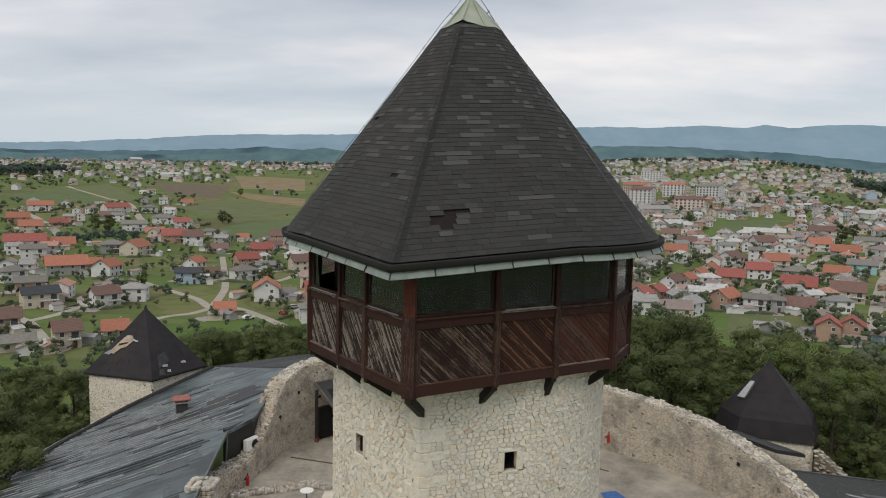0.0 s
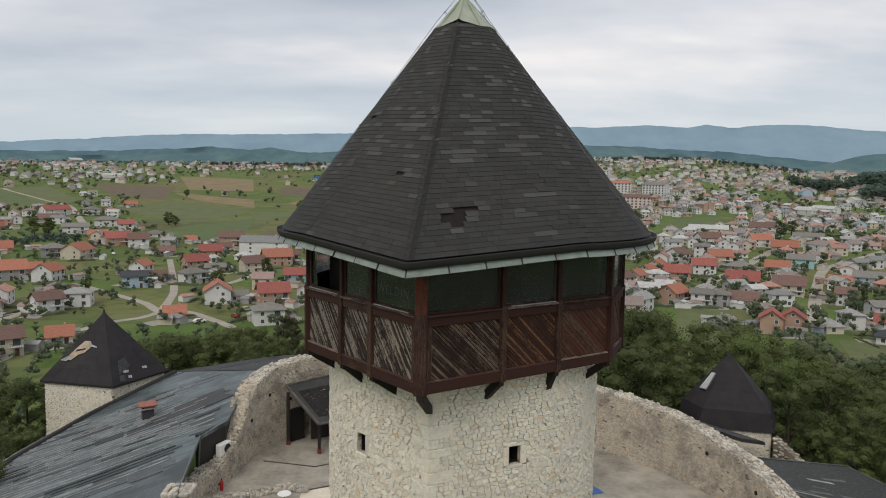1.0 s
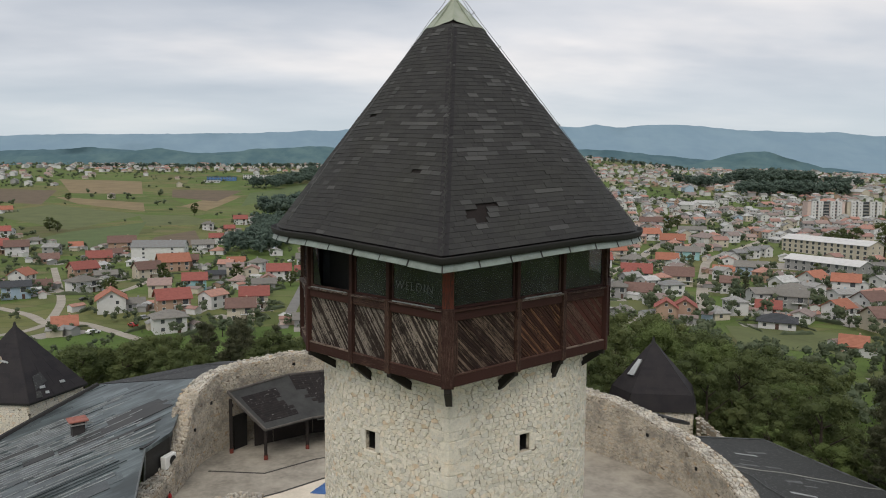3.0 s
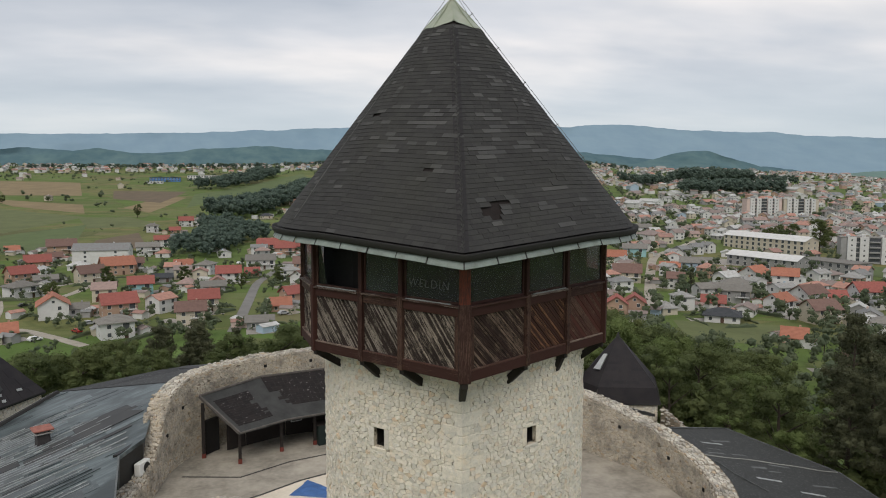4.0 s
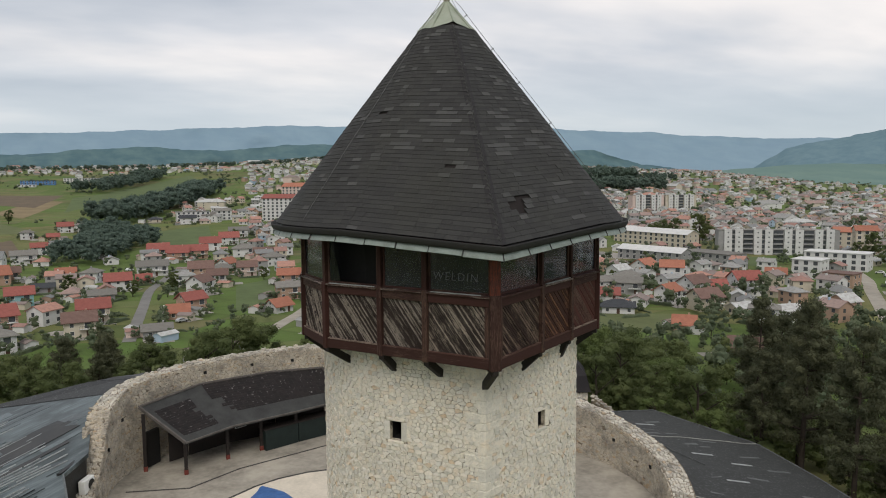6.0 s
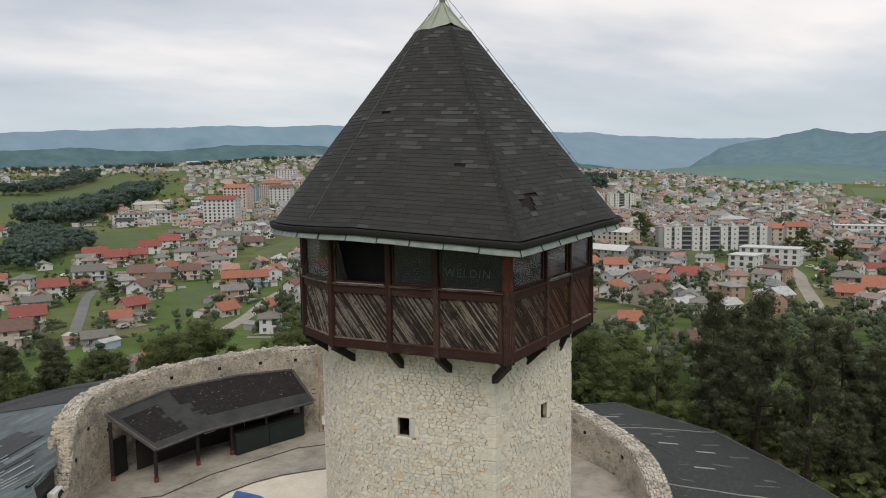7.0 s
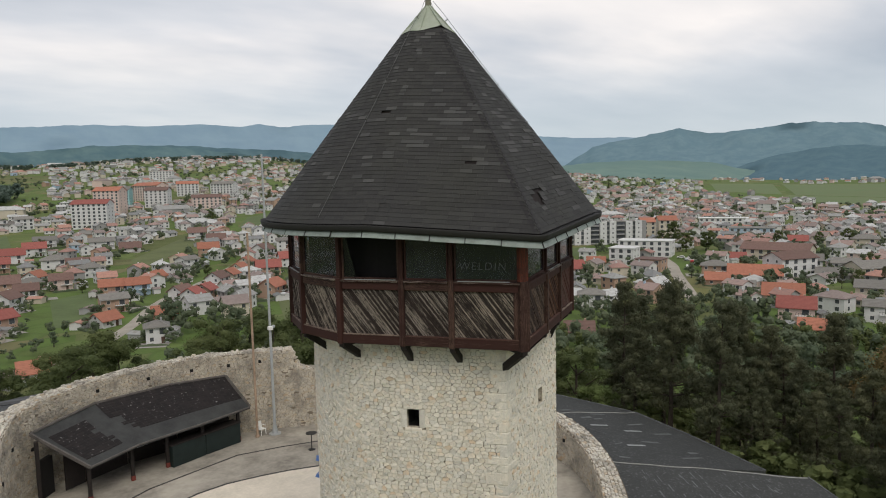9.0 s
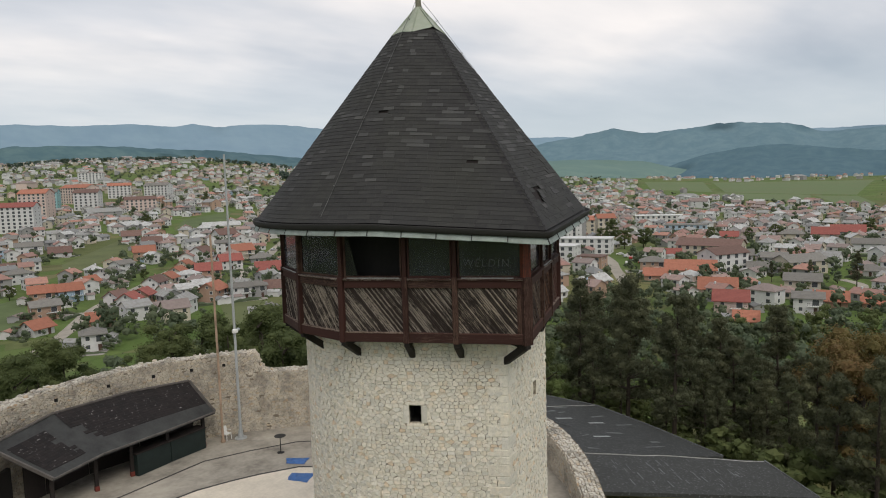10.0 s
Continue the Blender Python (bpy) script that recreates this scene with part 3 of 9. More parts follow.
for i in range(NG):
    a, b = GAL[i], GAL[(i + 1) % NG]
    n = out_of(a, b)
    d = (b - a).normalized()
    shrink = d * 0.085
    corner = i in (0, 3, 12) or 3 <= i <= 12
    # bottom beam, mid rail, sill, top plate
    under(Geo().beam(v3(a, (Z_BEAM + Z_BOARD) / 2), v3(b, (Z_BEAM + Z_BOARD) / 2), 0.17, Z_BOARD - Z_BEAM, 0.012).grain().make("bottom_beam", M_BEAM), tower)
    under(Geo().beam(v3(a + shrink, (Z_RAIL + Z_SILL) / 2 - 0.03), v3(b - shrink, (Z_RAIL + Z_SILL) / 2 - 0.03), 0.14, Z_SILL - Z_RAIL - 0.06, 0.012).grain().make("mid_rail", M_BEAM), tower)
    under(Geo().beam(v3(a + shrink + n * 0.03, Z_SILL - 0.028), v3(b - shrink + n * 0.03, Z_SILL - 0.028), 0.22, 0.05, 0.008).grain().make("window_sill", M_SILL), tower)
    under(Geo().beam(v3(a, Z_TOP + 0.07), v3(b, Z_TOP + 0.07), 0.17, 0.16, 0.012).grain().make("top_plate", M_BEAM), tower)
    # post at a
    n0 = out_of(GAL[i - 1], a)
    nn = (n + n0).normalized()
    turn = math.atan2(nn.y, nn.x)
    wide = 0.30 if i == 0 else 0.16
    m = Matrix.Translation(v3(a + nn * (0.015 if i else -0.03), (Z_BEAM + Z_SILL) / 2)) @ Matrix.Rotation(turn, 4, "Z")
    under(Geo().box(m, 0.20, wide, Z_SILL - Z_BEAM + 0.05, 0.014).grain().make("gallery_post", M_BEAM), tower)
    m = Matrix.Translation(v3(a + nn * (0.0 if i else -0.05), (Z_SILL + Z_TOP) / 2)) @ Matrix.Rotation(turn, 4, "Z")
    under(Geo().box(m, 0.16, wide * (0.75 if i else 0.9), Z_TOP - Z_SILL, 0.012).grain().make("window_post", M_BEAM_RED if i == 0 else M_BEAM), tower)
    # window: thin frame and pane
    wlen = (b - a).length - 0.17
    c = (a + b) / 2 - n * 0.02
    m = Matrix.Translation(v3(c, (Z_SILL + Z_TOP) / 2)) @ Matrix.Rotation(math.atan2(d.y, d.x), 4, "Z")
    hgt = Z_TOP - Z_SILL
    open_bay = i == 13
    fr = Geo()
    for sx in (-1, 1):
        fr.box(m @ Matrix.Translation((sx * (wlen / 2 - 0.025), 0, 0)), 0.05, 0.06, hgt, 0.006)
        fr.box(m @ Matrix.Translation((0, 0, sx * (hgt / 2 - 0.03))), wlen - 0.10, 0.06, 0.06, 0.006)
    win = under(fr.make("window_frame", M_BEAM), tower)
    if not open_bay:
        pane = under(Geo().box(m, wlen - 0.09, 0.012, hgt - 0.11).make("pane", M_GLASS), win)
        pane.visible_shadow = False
    else:
        half = under(Geo().add([m @ Vector(p) for p in ((-wlen / 2 + 0.05, 0, -hgt / 2 + 0.06), (-wlen / 2 + 0.42, 0, -hgt / 2 + 0.06), (-wlen / 2 + 0.13, 0, hgt / 2 - 0.06), (-wlen / 2 + 0.05, 0, hgt / 2 - 0.06))], [(0, 1, 2, 3)]).make("broken_pane", M_GLASS), win)
        half.visible_shadow = False
    if i in (1, 11, 13, 15):
        under(Geo().beam(v3(a + d * 0.2 + n * 0.09, Z_SILL + 0.012), v3(b - d * (0.35 if i == 15 else 0.15) + n * 0.09, Z_SILL + 0.012), 0.03, 0.022).make("glazing_bead", M_GALV), win)
    # diagonal boards: each clipped to its bay
    bl, bh = (b - a).length - 0.16, Z_RAIL - Z_BOARD
    ang = radians(52 if i in (13, 14, 15) or 8 <= i <= 12 else 43)
    sgn = -1
    bare = i in (11, 12, 13, 14, 15)
    mat_b = {0: M_BOARD_DARK, 1: M_BOARD_RED, 14: M_BOARD_GREY, 13: M_BOARD_GREY}.get(i, M_BOARD_BARE if bare else M_BOARD_FAIR)
    step = 0.056 if bare else (0.076 if i < 2 else 0.11)
    ux, uz = math.cos(ang), sgn * math.sin(ang)
    nx, nz = -uz, ux
    lo = min(nx * x + nz * zz for x in (0, bl) for zz in (0, bh))
    hi = max(nx * x + nz * zz for x in (0, bl) for zz in (0, bh))
    k = lo - rt.uniform(0, step)
    while k < hi:
        poly = [(0, 0), (bl, 0), (bl, bh), (0, bh)]
        for lim, sg in ((k + 0.004, 1), (k + step - (rt.uniform(0.007, 0.018) if i < 2 or bare else rt.uniform(0.002, 0.006)), -1)):
            nw = []
            for q in range(len(poly)):
                p0, p1 = poly[q], poly[(q + 1) % len(poly)]
                f0, f1 = sg * (nx * p0[0] + nz * p0[1] - lim), sg * (nx * p1[0] + nz * p1[1] - lim)
                if f0 >= 0:
                    nw.append(p0)
                if f0 * f1 < 0:
                    t = f0 / (f0 - f1)
                    nw.append((p0[0] + t * (p1[0] - p0[0]), p0[1] + t * (p1[1] - p0[1])))
            poly = nw
        if len(poly) >= 3:
            off = rt.uniform(-0.011, 0.011)
            pts = [v3(a + d * (0.08 + x) - n * (0.02 - off), Z_BOARD + zz) for x, zz in poly]
            gb = Geo().prism(pts, (n.x * 0.022, n.y * 0.022, 0))
            r0 = rt.uniform(0, 50)
            gb.uv = {q: (r0 + ux * x + uz * zz, r0 + nx * x + nz * zz) for q, (x, zz) in enumerate(poly + poly)}
            under(gb.make("board", mat_b), tower)
        k += step
    # stiles against the corner posts, and a worn ledge along the foot of the boards
    for e0, e1, on in ((0.10, 0.27, i == 0), (0.27, 0.10, i == 15)):
        if on:
            p0 = a + d * (e0 + e1) / 2 if i == 0 else b - d * (e0 + e1) / 2
            m = Matrix.Translation(v3(p0 + n * 0.022, (Z_BOARD + Z_RAIL) / 2)) @ Matrix.Rotation(math.atan2(d.y, d.x), 4, "Z")
            under(Geo().box(m, 0.17, 0.075, Z_RAIL - Z_BOARD, 0.008).grain().make("stile", M_BEAM), tower)
    lg = Geo().beam(v3(a + shrink + n * 0.055, Z_BOARD + 0.018), v3(b - shrink + n * 0.055, Z_BOARD + 0.018), 0.075, 0.034, 0.008)
    lg.uv = {q: (p[0] * d.x + p[1] * d.y, p[2] * 3 + i) for q, p in enumerate(lg.v)}
    under(lg.make("ledge", M_LEDGE), tower)
    # near-black sheet supplies the shade seen in the gaps between boards
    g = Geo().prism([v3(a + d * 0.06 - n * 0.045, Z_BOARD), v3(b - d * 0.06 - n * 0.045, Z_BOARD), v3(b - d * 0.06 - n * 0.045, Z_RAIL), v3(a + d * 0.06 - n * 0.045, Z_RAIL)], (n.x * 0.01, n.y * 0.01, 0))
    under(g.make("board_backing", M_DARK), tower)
    # knee bracket from the shaft up under the post
    dirc = nn
    ps = min(((SH.at(s)[0] - (a - dirc * 0.75)).length, s) for s in np.arange(0, SHL, 0.05))[1]
    foot, fn = SH.at(ps)
    if i == 0:
        foot = polar(KEEP, 5.06, BEAK)
    tip = a - dirc * 0.12
    br = Geo()
    br.beam(v3(foot - dirc * 0.05, Z_BEAM - (0.54 if i else 0.72)), v3(tip, Z_BEAM - 0.10), 0.17, 0.20, 0.012)
    br.beam(v3(foot - dirc * 0.3, Z_BEAM - 0.07), v3(a + dirc * 0.04, Z_BEAM - 0.07), 0.16, 0.15, 0.012)
    under(br.make("bracket", M_BRACKET), tower)

# gallery deck, ceiling and an added near-black drum that stands for the interior's shade
ring = [v3(p - (p - KEEP).normalized() * 0.06, 0) for p in GAL]
under(Geo().prism([(p.x, p.y, Z_BEAM + 0.02) for p in ring], (0, 0, 0.12)).make("gallery_deck", M_BRACKET), tower)
under(Geo().prism([(p.x, p.y, Z_TOP + 0.02) for p in ring], (0, 0, 0.06)).make("gallery_ceiling", M_BRACKET), tower)
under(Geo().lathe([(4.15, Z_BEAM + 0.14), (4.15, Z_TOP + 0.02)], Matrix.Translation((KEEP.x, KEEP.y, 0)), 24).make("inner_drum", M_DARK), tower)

# ---- roof
TIP = Vector((0.64, 21.18, 22.30))
EV = Path(beak_plan(5.50, 7.12, 4.0, 254.5), closed=True)
EVL = EV.length


def eave_low(s):
    """The lower edge of the eave, which dips where the beak reaches out."""
    return 14.98 - 0.27 * max(0.0, 1 - min(s, EVL - s) / 4.6)


def eave_top(s):
    return eave_low(s) + 0.33


def roof_at(s, f, lift=0.0):
    p, n = EV.at(s)
    base = v3(p, eave_top(s))
    q = base.lerp(TIP, f)
    if lift:
        run = (TIP - base).normalized()
        side = Vector((-n.y, n.x, 0))
        q = q + side.cross(-run).normalized() * -lift if side.cross(-run).z < 0 else q + side.cross(-run).normalized() * lift
    return q


F_CAP = 0.845
g = Geo()
ss = [s for s in EV.s[:-1]]
rows = [0.0, 0.3, 0.6, F_CAP + 0.02]
ns = len(ss)
g.add([roof_at(s, f, -0.03) for f in rows for s in ss], [(j * ns + i, j * ns + (i + 1) % ns, (j + 1) * ns + (i + 1) % ns, (j + 1) * ns + i) for j in range(3) for i in range(ns)])
roof = under(g.make("roof", M_HOLE), tower)
tagged(roof, "steep dark bitumen shingle roof with torn patches")
under(Geo().prism([v3(EV.at(s)[0] - EV.at(s)[1] * 0.05, eave_low(s) + 0.10) for s in ss], (0, 0, 0.05)).make("soffit", M_BRACKET), roof)

TORN = [(Vector((-0.10, 15.68, 15.79)), 0.22), (Vector((0.12, 15.80, 15.92)), 0.14), (Vector((0.5, 16.02, 16.06)), 0.12), (Vector((0.25, 15.95, 15.95)), 0.15), (Vector((-1.16, 17.03, 16.80)), 0.13), (Vector((-2.0, 20.0, 18.36)), 0.12), (Vector((1.75, 19.25, 18.85)), 0.22), (Vector((-0.86, 16.85, 16.86)), 0.10)]
rr_ = random.Random(21)


def shingle_mesh(w):
    e = 0.145
    g = Geo()
    g.add([(-w / 2, -e * 0.1, 0.0), (w / 2, -e * 0.1, 0.0), (w / 2, e * 1.1, 0.0), (-w / 2, e * 1.1, 0.0), (-w / 2, -e * 0.1, 0.014), (w / 2, -e * 0.1, 0.014), (w / 2, e * 1.1, 0.004), (-w / 2, e * 1.1, 0.004)], [(4, 5, 6, 7), (0, 1, 5, 4), (1, 2, 6, 5), (3, 0, 4, 7)])
    return g


WIDTHS = (0.325, 0.658, 0.99, 0.17)
sh_geo = [shingle_mesh(w - 0.003) for w in WIDTHS]
sh_me = [gg.mesh("shingle", M_SHINGLE) for gg in sh_geo]
slope_len = (v3(EV.at(EVL / 2)[0], eave_top(EVL / 2)) - TIP).length
n_course = int(slope_len * F_CAP / 0.145)
rest, placed, faded = Geo(), 0, Geo()
for c in range(n_course):
    f = (c + 0.1) * 0.145 / slope_len
    scale = 1 - f
    s, first = 0.02, True
    while s < EVL - 0.04:
        k = rr_.choices((0, 1, 2), (0.48, 0.32, 0.20))[0]
        edge = min(s, EVL - s)
        if edge > 4.2 or WIDTHS[k] > 0.22 * 5.5 * scale or edge < 0.5 / scale or any((roof_at(min(s + 0.2, EVL - 0.01), f) - t).length < 1.0 for t, r in TORN):
            k = 0
        if edge > 4.2 and scale < 0.5:
            k = 3
        # a cut piece at the ridge on either side
        cut = rr_.uniform(0.35, 1.0) if first else 1.0
        first = False
        ds = WIDTHS[k] * cut / scale
        if s + ds > EVL - 0.02:
            cut, ds = cut * (EVL - 0.02 - s) / ds, EVL - 0.02 - s
        mid = s + ds / 2
        s += ds
        p = roof_at(mid, f, 0.0)
        if any((p - t).length < r * rr_.uniform(0.8, 1.15) for t, r in TORN):
            continue
        pb, n = EV.at(mid)
        run = (TIP - v3(pb, eave_top(mid))).normalized()
        side = (roof_at(min(mid + 0.3, EVL - 0.01), f) - roof_at(max(mid - 0.3, 0.01), f)).normalized()
        nor = side.cross(run).normalized()
        up = nor.cross(side)
        if rr_.random() < 0.06:
            side = (side + up * rr_.uniform(-0.05, 0.05)).normalized()
            up = nor.cross(side)
        m = Matrix((side * cut, up, nor)).transposed().to_4x4()
        m.translation = p + nor * (0.004 + rr_.uniform(0, 0.004))
        torn = min(((p - t).length - r for t, r in TORN))
        # sun-bleached lengths, most of them half way up, and grey backs bared round the tears
        if rr_.random() < (0.5 if torn < 0.22 else 0.03 + 0.15 * smooth01((f - 0.08) / 0.3)) * (2.0 if k in (1, 2) else 0.6):
            lifted = Matrix.Translation(nor * 0.006) @ m @ Matrix.Diagonal((1, rr_.uniform(0.62, 0.95), 1, 1))
            faded.add([lifted @ Vector(q) for q in sh_geo[k].v], sh_geo[k].f)
            rest.add([m @ Vector(q) for q in sh_geo[k].v], sh_geo[k].f)
            continue
        if placed < 300 and 6 < c < 26 and mid < 5.2:
            ob = new("shingle", sh_me[k])
            ob.parent = roof
            ob.matrix_parent_inverse = Matrix()
            ob.matrix_basis = m
            placed += 1
        else:
            rest.add([m @ Vector(q) for q in sh_geo[k].v], sh_geo[k].f)
tagged(under(rest.make("shingles", M_SHINGLE_I), roof), kind="stuff")
tagged(under(faded.make("faded_shingles", M_SHINGLE_F), roof), "sun-bleached grey shingle strips", kind="stuff")

# folded ridge pieces along the beak, each lapped over the one below
for c in range(int(n_course * 0.5)):
    f0, f1 = (2 * c) * 0.145 / slope_len, (2 * c + 2.3) * 0.145 / slope_len
    w0, w1 = 0.15 / max(0.15, 1 - f0), 0.15 / max(0.15, 1 - f1)
    lo_ = [roof_at(EVL - w0, f0, 0.022), roof_at(0.001, f0, 0.030), roof_at(w0, f0, 0.022)]
    hi_ = [roof_at(EVL - w1, f1, 0.016), roof_at(0.001, f1, 0.020), roof_at(w1, f1, 0.016)]
    un_ = [roof_at(EVL - w0, f0, 0.004), roof_at(0.001, f0, 0.006), roof_at(w0, f0, 0.004)]
    under(Geo().add(lo_ + hi_ + un_, [(0, 1, 4, 3), (1, 2, 5, 4), (6, 7, 1, 0), (7, 8, 2, 1)]).make("ridge_piece", M_RIDGE), roof)

# eave: dark half-round gutter strip and pale sheet flashing in lengths
prof = [(-0.03, 0.30), (0.03, 0.22), (0.09, 0.20), (0.14, 0.24), (0.16, 0.32), (0.17, 0.325), (0.172, 0.30), (0.155, 0.20), (0.12, 0.15), (0.05, 0.14)]
g = Geo()
np_ = len(prof)
fine = [EVL * i / 160 for i in range(160)]
fine[0] = 0.0
corner_out = (EV.at(0)[0] - KEEP).normalized()


def eave_pt(s, o, z):
    p, n = EV.at(s)
    if s < 0.02 or s > EVL - 0.02:
        return v3(polar(KEEP, 7.12, 254.5) + corner_out * o * 1.28, eave_low(0.0) + z)
    return v3(p + n * o, eave_low(s) + z)


g.add([eave_pt(s, o, z) for s in fine for o, z in prof], [(i * np_ + j, ((i + 1) % 160) * np_ + j, ((i + 1) % 160) * np_ + j + 1, i * np_ + j + 1) for i in range(160) for j in range(np_ - 1)])
under(g.make("gutter", M_ROOFFELT, smooth=True), roof)
pieces = 38
for k in range(pieces):
    a, b = EVL * k / pieces, EVL * (k + 1) / pieces - 0.012
    st = [a + (b - a) * j / 4 for j in range(5)]
    o = rr_.uniform(-0.008, 0.008)
    lo = rr_.uniform(-0.01, 0.01)
    top = [eave_pt(s, 0.05 + o, 0.17) for s in st]
    bot = [eave_pt(s, 0.135 + o, 0.0 + lo) for s in st]
    inn = [eave_pt(s, 0.115 + o, -0.01 + lo) for s in st]
    g = Geo().add(top + bot + inn, [(j + 5, j + 6, j + 1, j) for j in range(4)] + [(j + 10, j + 11, j + 6, j + 5) for j in range(4)])
    for s in (b,):
        g.beam(eave_pt(s, 0.06 + o, 0.17), eave_pt(s, 0.145 + o, 0.0 + lo), 0.03, 0.014, up=(0, 0, 1), slot=1)
    under(g.make("flashing", [M_COPPER, M_ROOFFELT]), roof)

# sheet cap, pole, lightning conductors
g = Geo()
ring0 = []
for i in range(48):
    s = EVL * i / 48
    dip = 0.003 * math.cos(2 * math.pi * i / 48 * 8)
    ring0.append(roof_at(s, F_CAP - 0.012 - dip + 0.030 * math.exp(-min(i, 48 - i) / 2.5), 0.03))
tipz = 22.08
mid_ring = [Vector(p).lerp(Vector((TIP.x, TIP.y, tipz)), 0.55) * 1.0 for p in ring0]
top_ring = [Vector((TIP.x + 0.09 * math.cos(t), TIP.y + 0.09 * math.sin(t), tipz)) for t in [math.atan2(p.y - TIP.y, p.x - TIP.x) for p in ring0]]
g.add(ring0 + mid_ring + top_ring, [(j * 48 + i, j * 48 + (i + 1) % 48, (j + 1) * 48 + (i + 1) % 48, (j + 1) * 48 + i) for j in range(2) for i in range(48)])
cap = under(g.make("roof_cap", M_CAP), tower)
for i in range(0, 48, 6):
    under(Geo().beam(ring0[i], top_ring[i], 0.03, 0.035).make("cap_seam", M_CAP), cap)
under(Geo().lathe([(0.0, tipz - 0.05), (0.10, tipz - 0.05), (0.095, tipz + 0.1), (0.09, tipz + 1.7), (0.0, tipz + 1.72)], Matrix.Translation((TIP.x, TIP.y, 0)), 12).make("finial_pole", plain("dull_pole", (0.22, 0.21, 0.15), 0.6, 0.2)), tower)


def conductor(s, lift, wob):
    pts = [roof_at(s, f, lift) for f in (0.985, 0.93, 0.86, 0.7, 0.5, 0.3, 0.12, 0.02)]
    pts = [p + Vector((wob * math.sin(i * 2.1), wob * math.cos(i * 1.7), 0)) for i, p in enumerate(pts)]
    w = under(Geo().tube(pts, 0.0075, 5).make("conductor_wire", M_WIRE), tower)
    for f in (0.9, 0.75, 0.6, 0.42, 0.28, 0.14):
        under(Geo().tube([roof_at(s, f, 0), roof_at(s, f, lift + 0.03)], 0.014, 5).make("wire_stand", M_WIRE), w)


s_of = lambda deg: nearest_s(EV, KEEP.x + 5.5 * math.cos(radians(deg)), KEEP.y + 5.5 * math.sin(radians(deg)))
conductor(s_of(-36), 0.10, 0.02)
conductor(s_of(197), 0.08, 0.03)
conductor(s_of(20), 0.12, 0.02)


# ---------------------------------------------------------------- courtyard and curtain wall
YARD = -0.85
CW = [(-12.0, 31.5, 1.2), (-11.9, 35.0, 1.1), (-11.45, 37.4, 0.5), (-11.1, 38.6, 0.5), (-10.8, 40.1, 0.6), (-10.4, 42.2, 1.9), (-9.9, 44.4, 3.6), (-8.8, 46.5, 4.2), (-6.8, 48.2, 4.4), (-4.2, 49.4, 4.5), (0.0, 49.9, 4.65), (3.0, 49.3, 4.75), (6.4, 48.2, 4.7), (8.0, 47.5, 4.6), (8.5, 47.2, 3.35), (10.5, 46.0, 3.2), (13.5, 43.2, 3.0), (15.7, 39.9, 2.75), (17.2, 36.2, 2.1), (17.6, 33.0, 1.7), (17.2, 30.0, 1.3), (15.6, 27.0, 1.0), (13.3, 24.2, 0.6), (11.0, 22.0, 0.4)]


def spline(pts, per=6):
    """Smooths a plan line with heights."""
    P = [Vector(p) for p in pts]
    out = []
    for i in range(len(P) - 1):
        a, b, c, d = P[max(i - 1, 0)], P[i], P[i + 1], P[min(i + 2, len(P) - 1)]
        for k in range(per):
            t = k / per
            q = 0.5 * ((2 * b) + (c - a) * t + (2 * a - 5 * b + 4 * c - d) * t * t + (3 * b - a - 3 * c + d) * t ** 3)
            out.append(q)
    return out + [P[-1]]


cw = spline(CW)
CWP = Path([(p.x, p.y) for p in cw])
cw_top = lambda s: float(np.interp(s, CWP.s, [p.z for p in cw])) + 0.10 * noise.noise(Vector((s * 0.9, 0, 5))) + 0.06 * noise.noise(Vector((s * 2.7, 3, 5)))
THICK = 1.15
wall = Geo()
st = np.arange(0, CWP.length, 0.4).tolist() + [CWP.length - 0.001]
for a, b in zip(st, st[1:]):
    (pa, na), (pb, nb) = CWP.at(a), CWP.at(b)
    qa, qb = pa - na * THICK, pb - nb * THICK
    ta, tb = cw_top(a), cw_top(b)
    wall.add([(*pa, -4), (*pb, -4), (*pb, tb), (*pa, ta), (*qa, ta), (*qb, tb), (*qb, -8), (*qa, -8)], [(0, 3, 2, 1), (3, 4, 5, 2), (4, 7, 6, 5)])
weld_me = wall.mesh("wall_curtain", M_WALLMORTAR)
weld(weld_me)
wall_curtain = tagged(new("wall_curtain", weld_me), "curved ruined rubble stone curtain wall round the courtyard", "wall", kind="structure")
rw = random.Random(5)
in_place = lambda u, v, o: (lambda pn: Vector((*(pn[0] + pn[1] * o), v)))(CWP.at(u))
top_place = lambda u, v, o: (lambda pn: Vector((*(pn[0] - pn[1] * v), cw_top(u) + o)))(CWP.at(u))
rest, cope, count = Geo(), Geo(), 0
M_COPE = stone_mat("bleached_coping", True, (0.64, 0.605, 0.525), (0.58, 0.515, 0.41), (0.50, 0.47, 0.41), 0.8)
M_COPE_P = stone_mat("bleached_coping_stone", False, (0.64, 0.605, 0.525), (0.58, 0.515, 0.41), (0.50, 0.47, 0.41), 0.8)
for poly in cells(0.0, CWP.length, YARD - 0.2, 4.9, 0.26, 0.092, rw):
    cu, cv = sum(p[0] for p in poly) / len(poly), sum(p[1] for p in poly) / len(poly)
    if max(p[1] for p in poly) > cw_top(cu) + 0.10:
        continue
    if rw.random() < 0.012:
        continue
    vs, fs = stone_piece(poly, in_place, 0.004, 0.050, rw)
    rest.add(vs, fs)
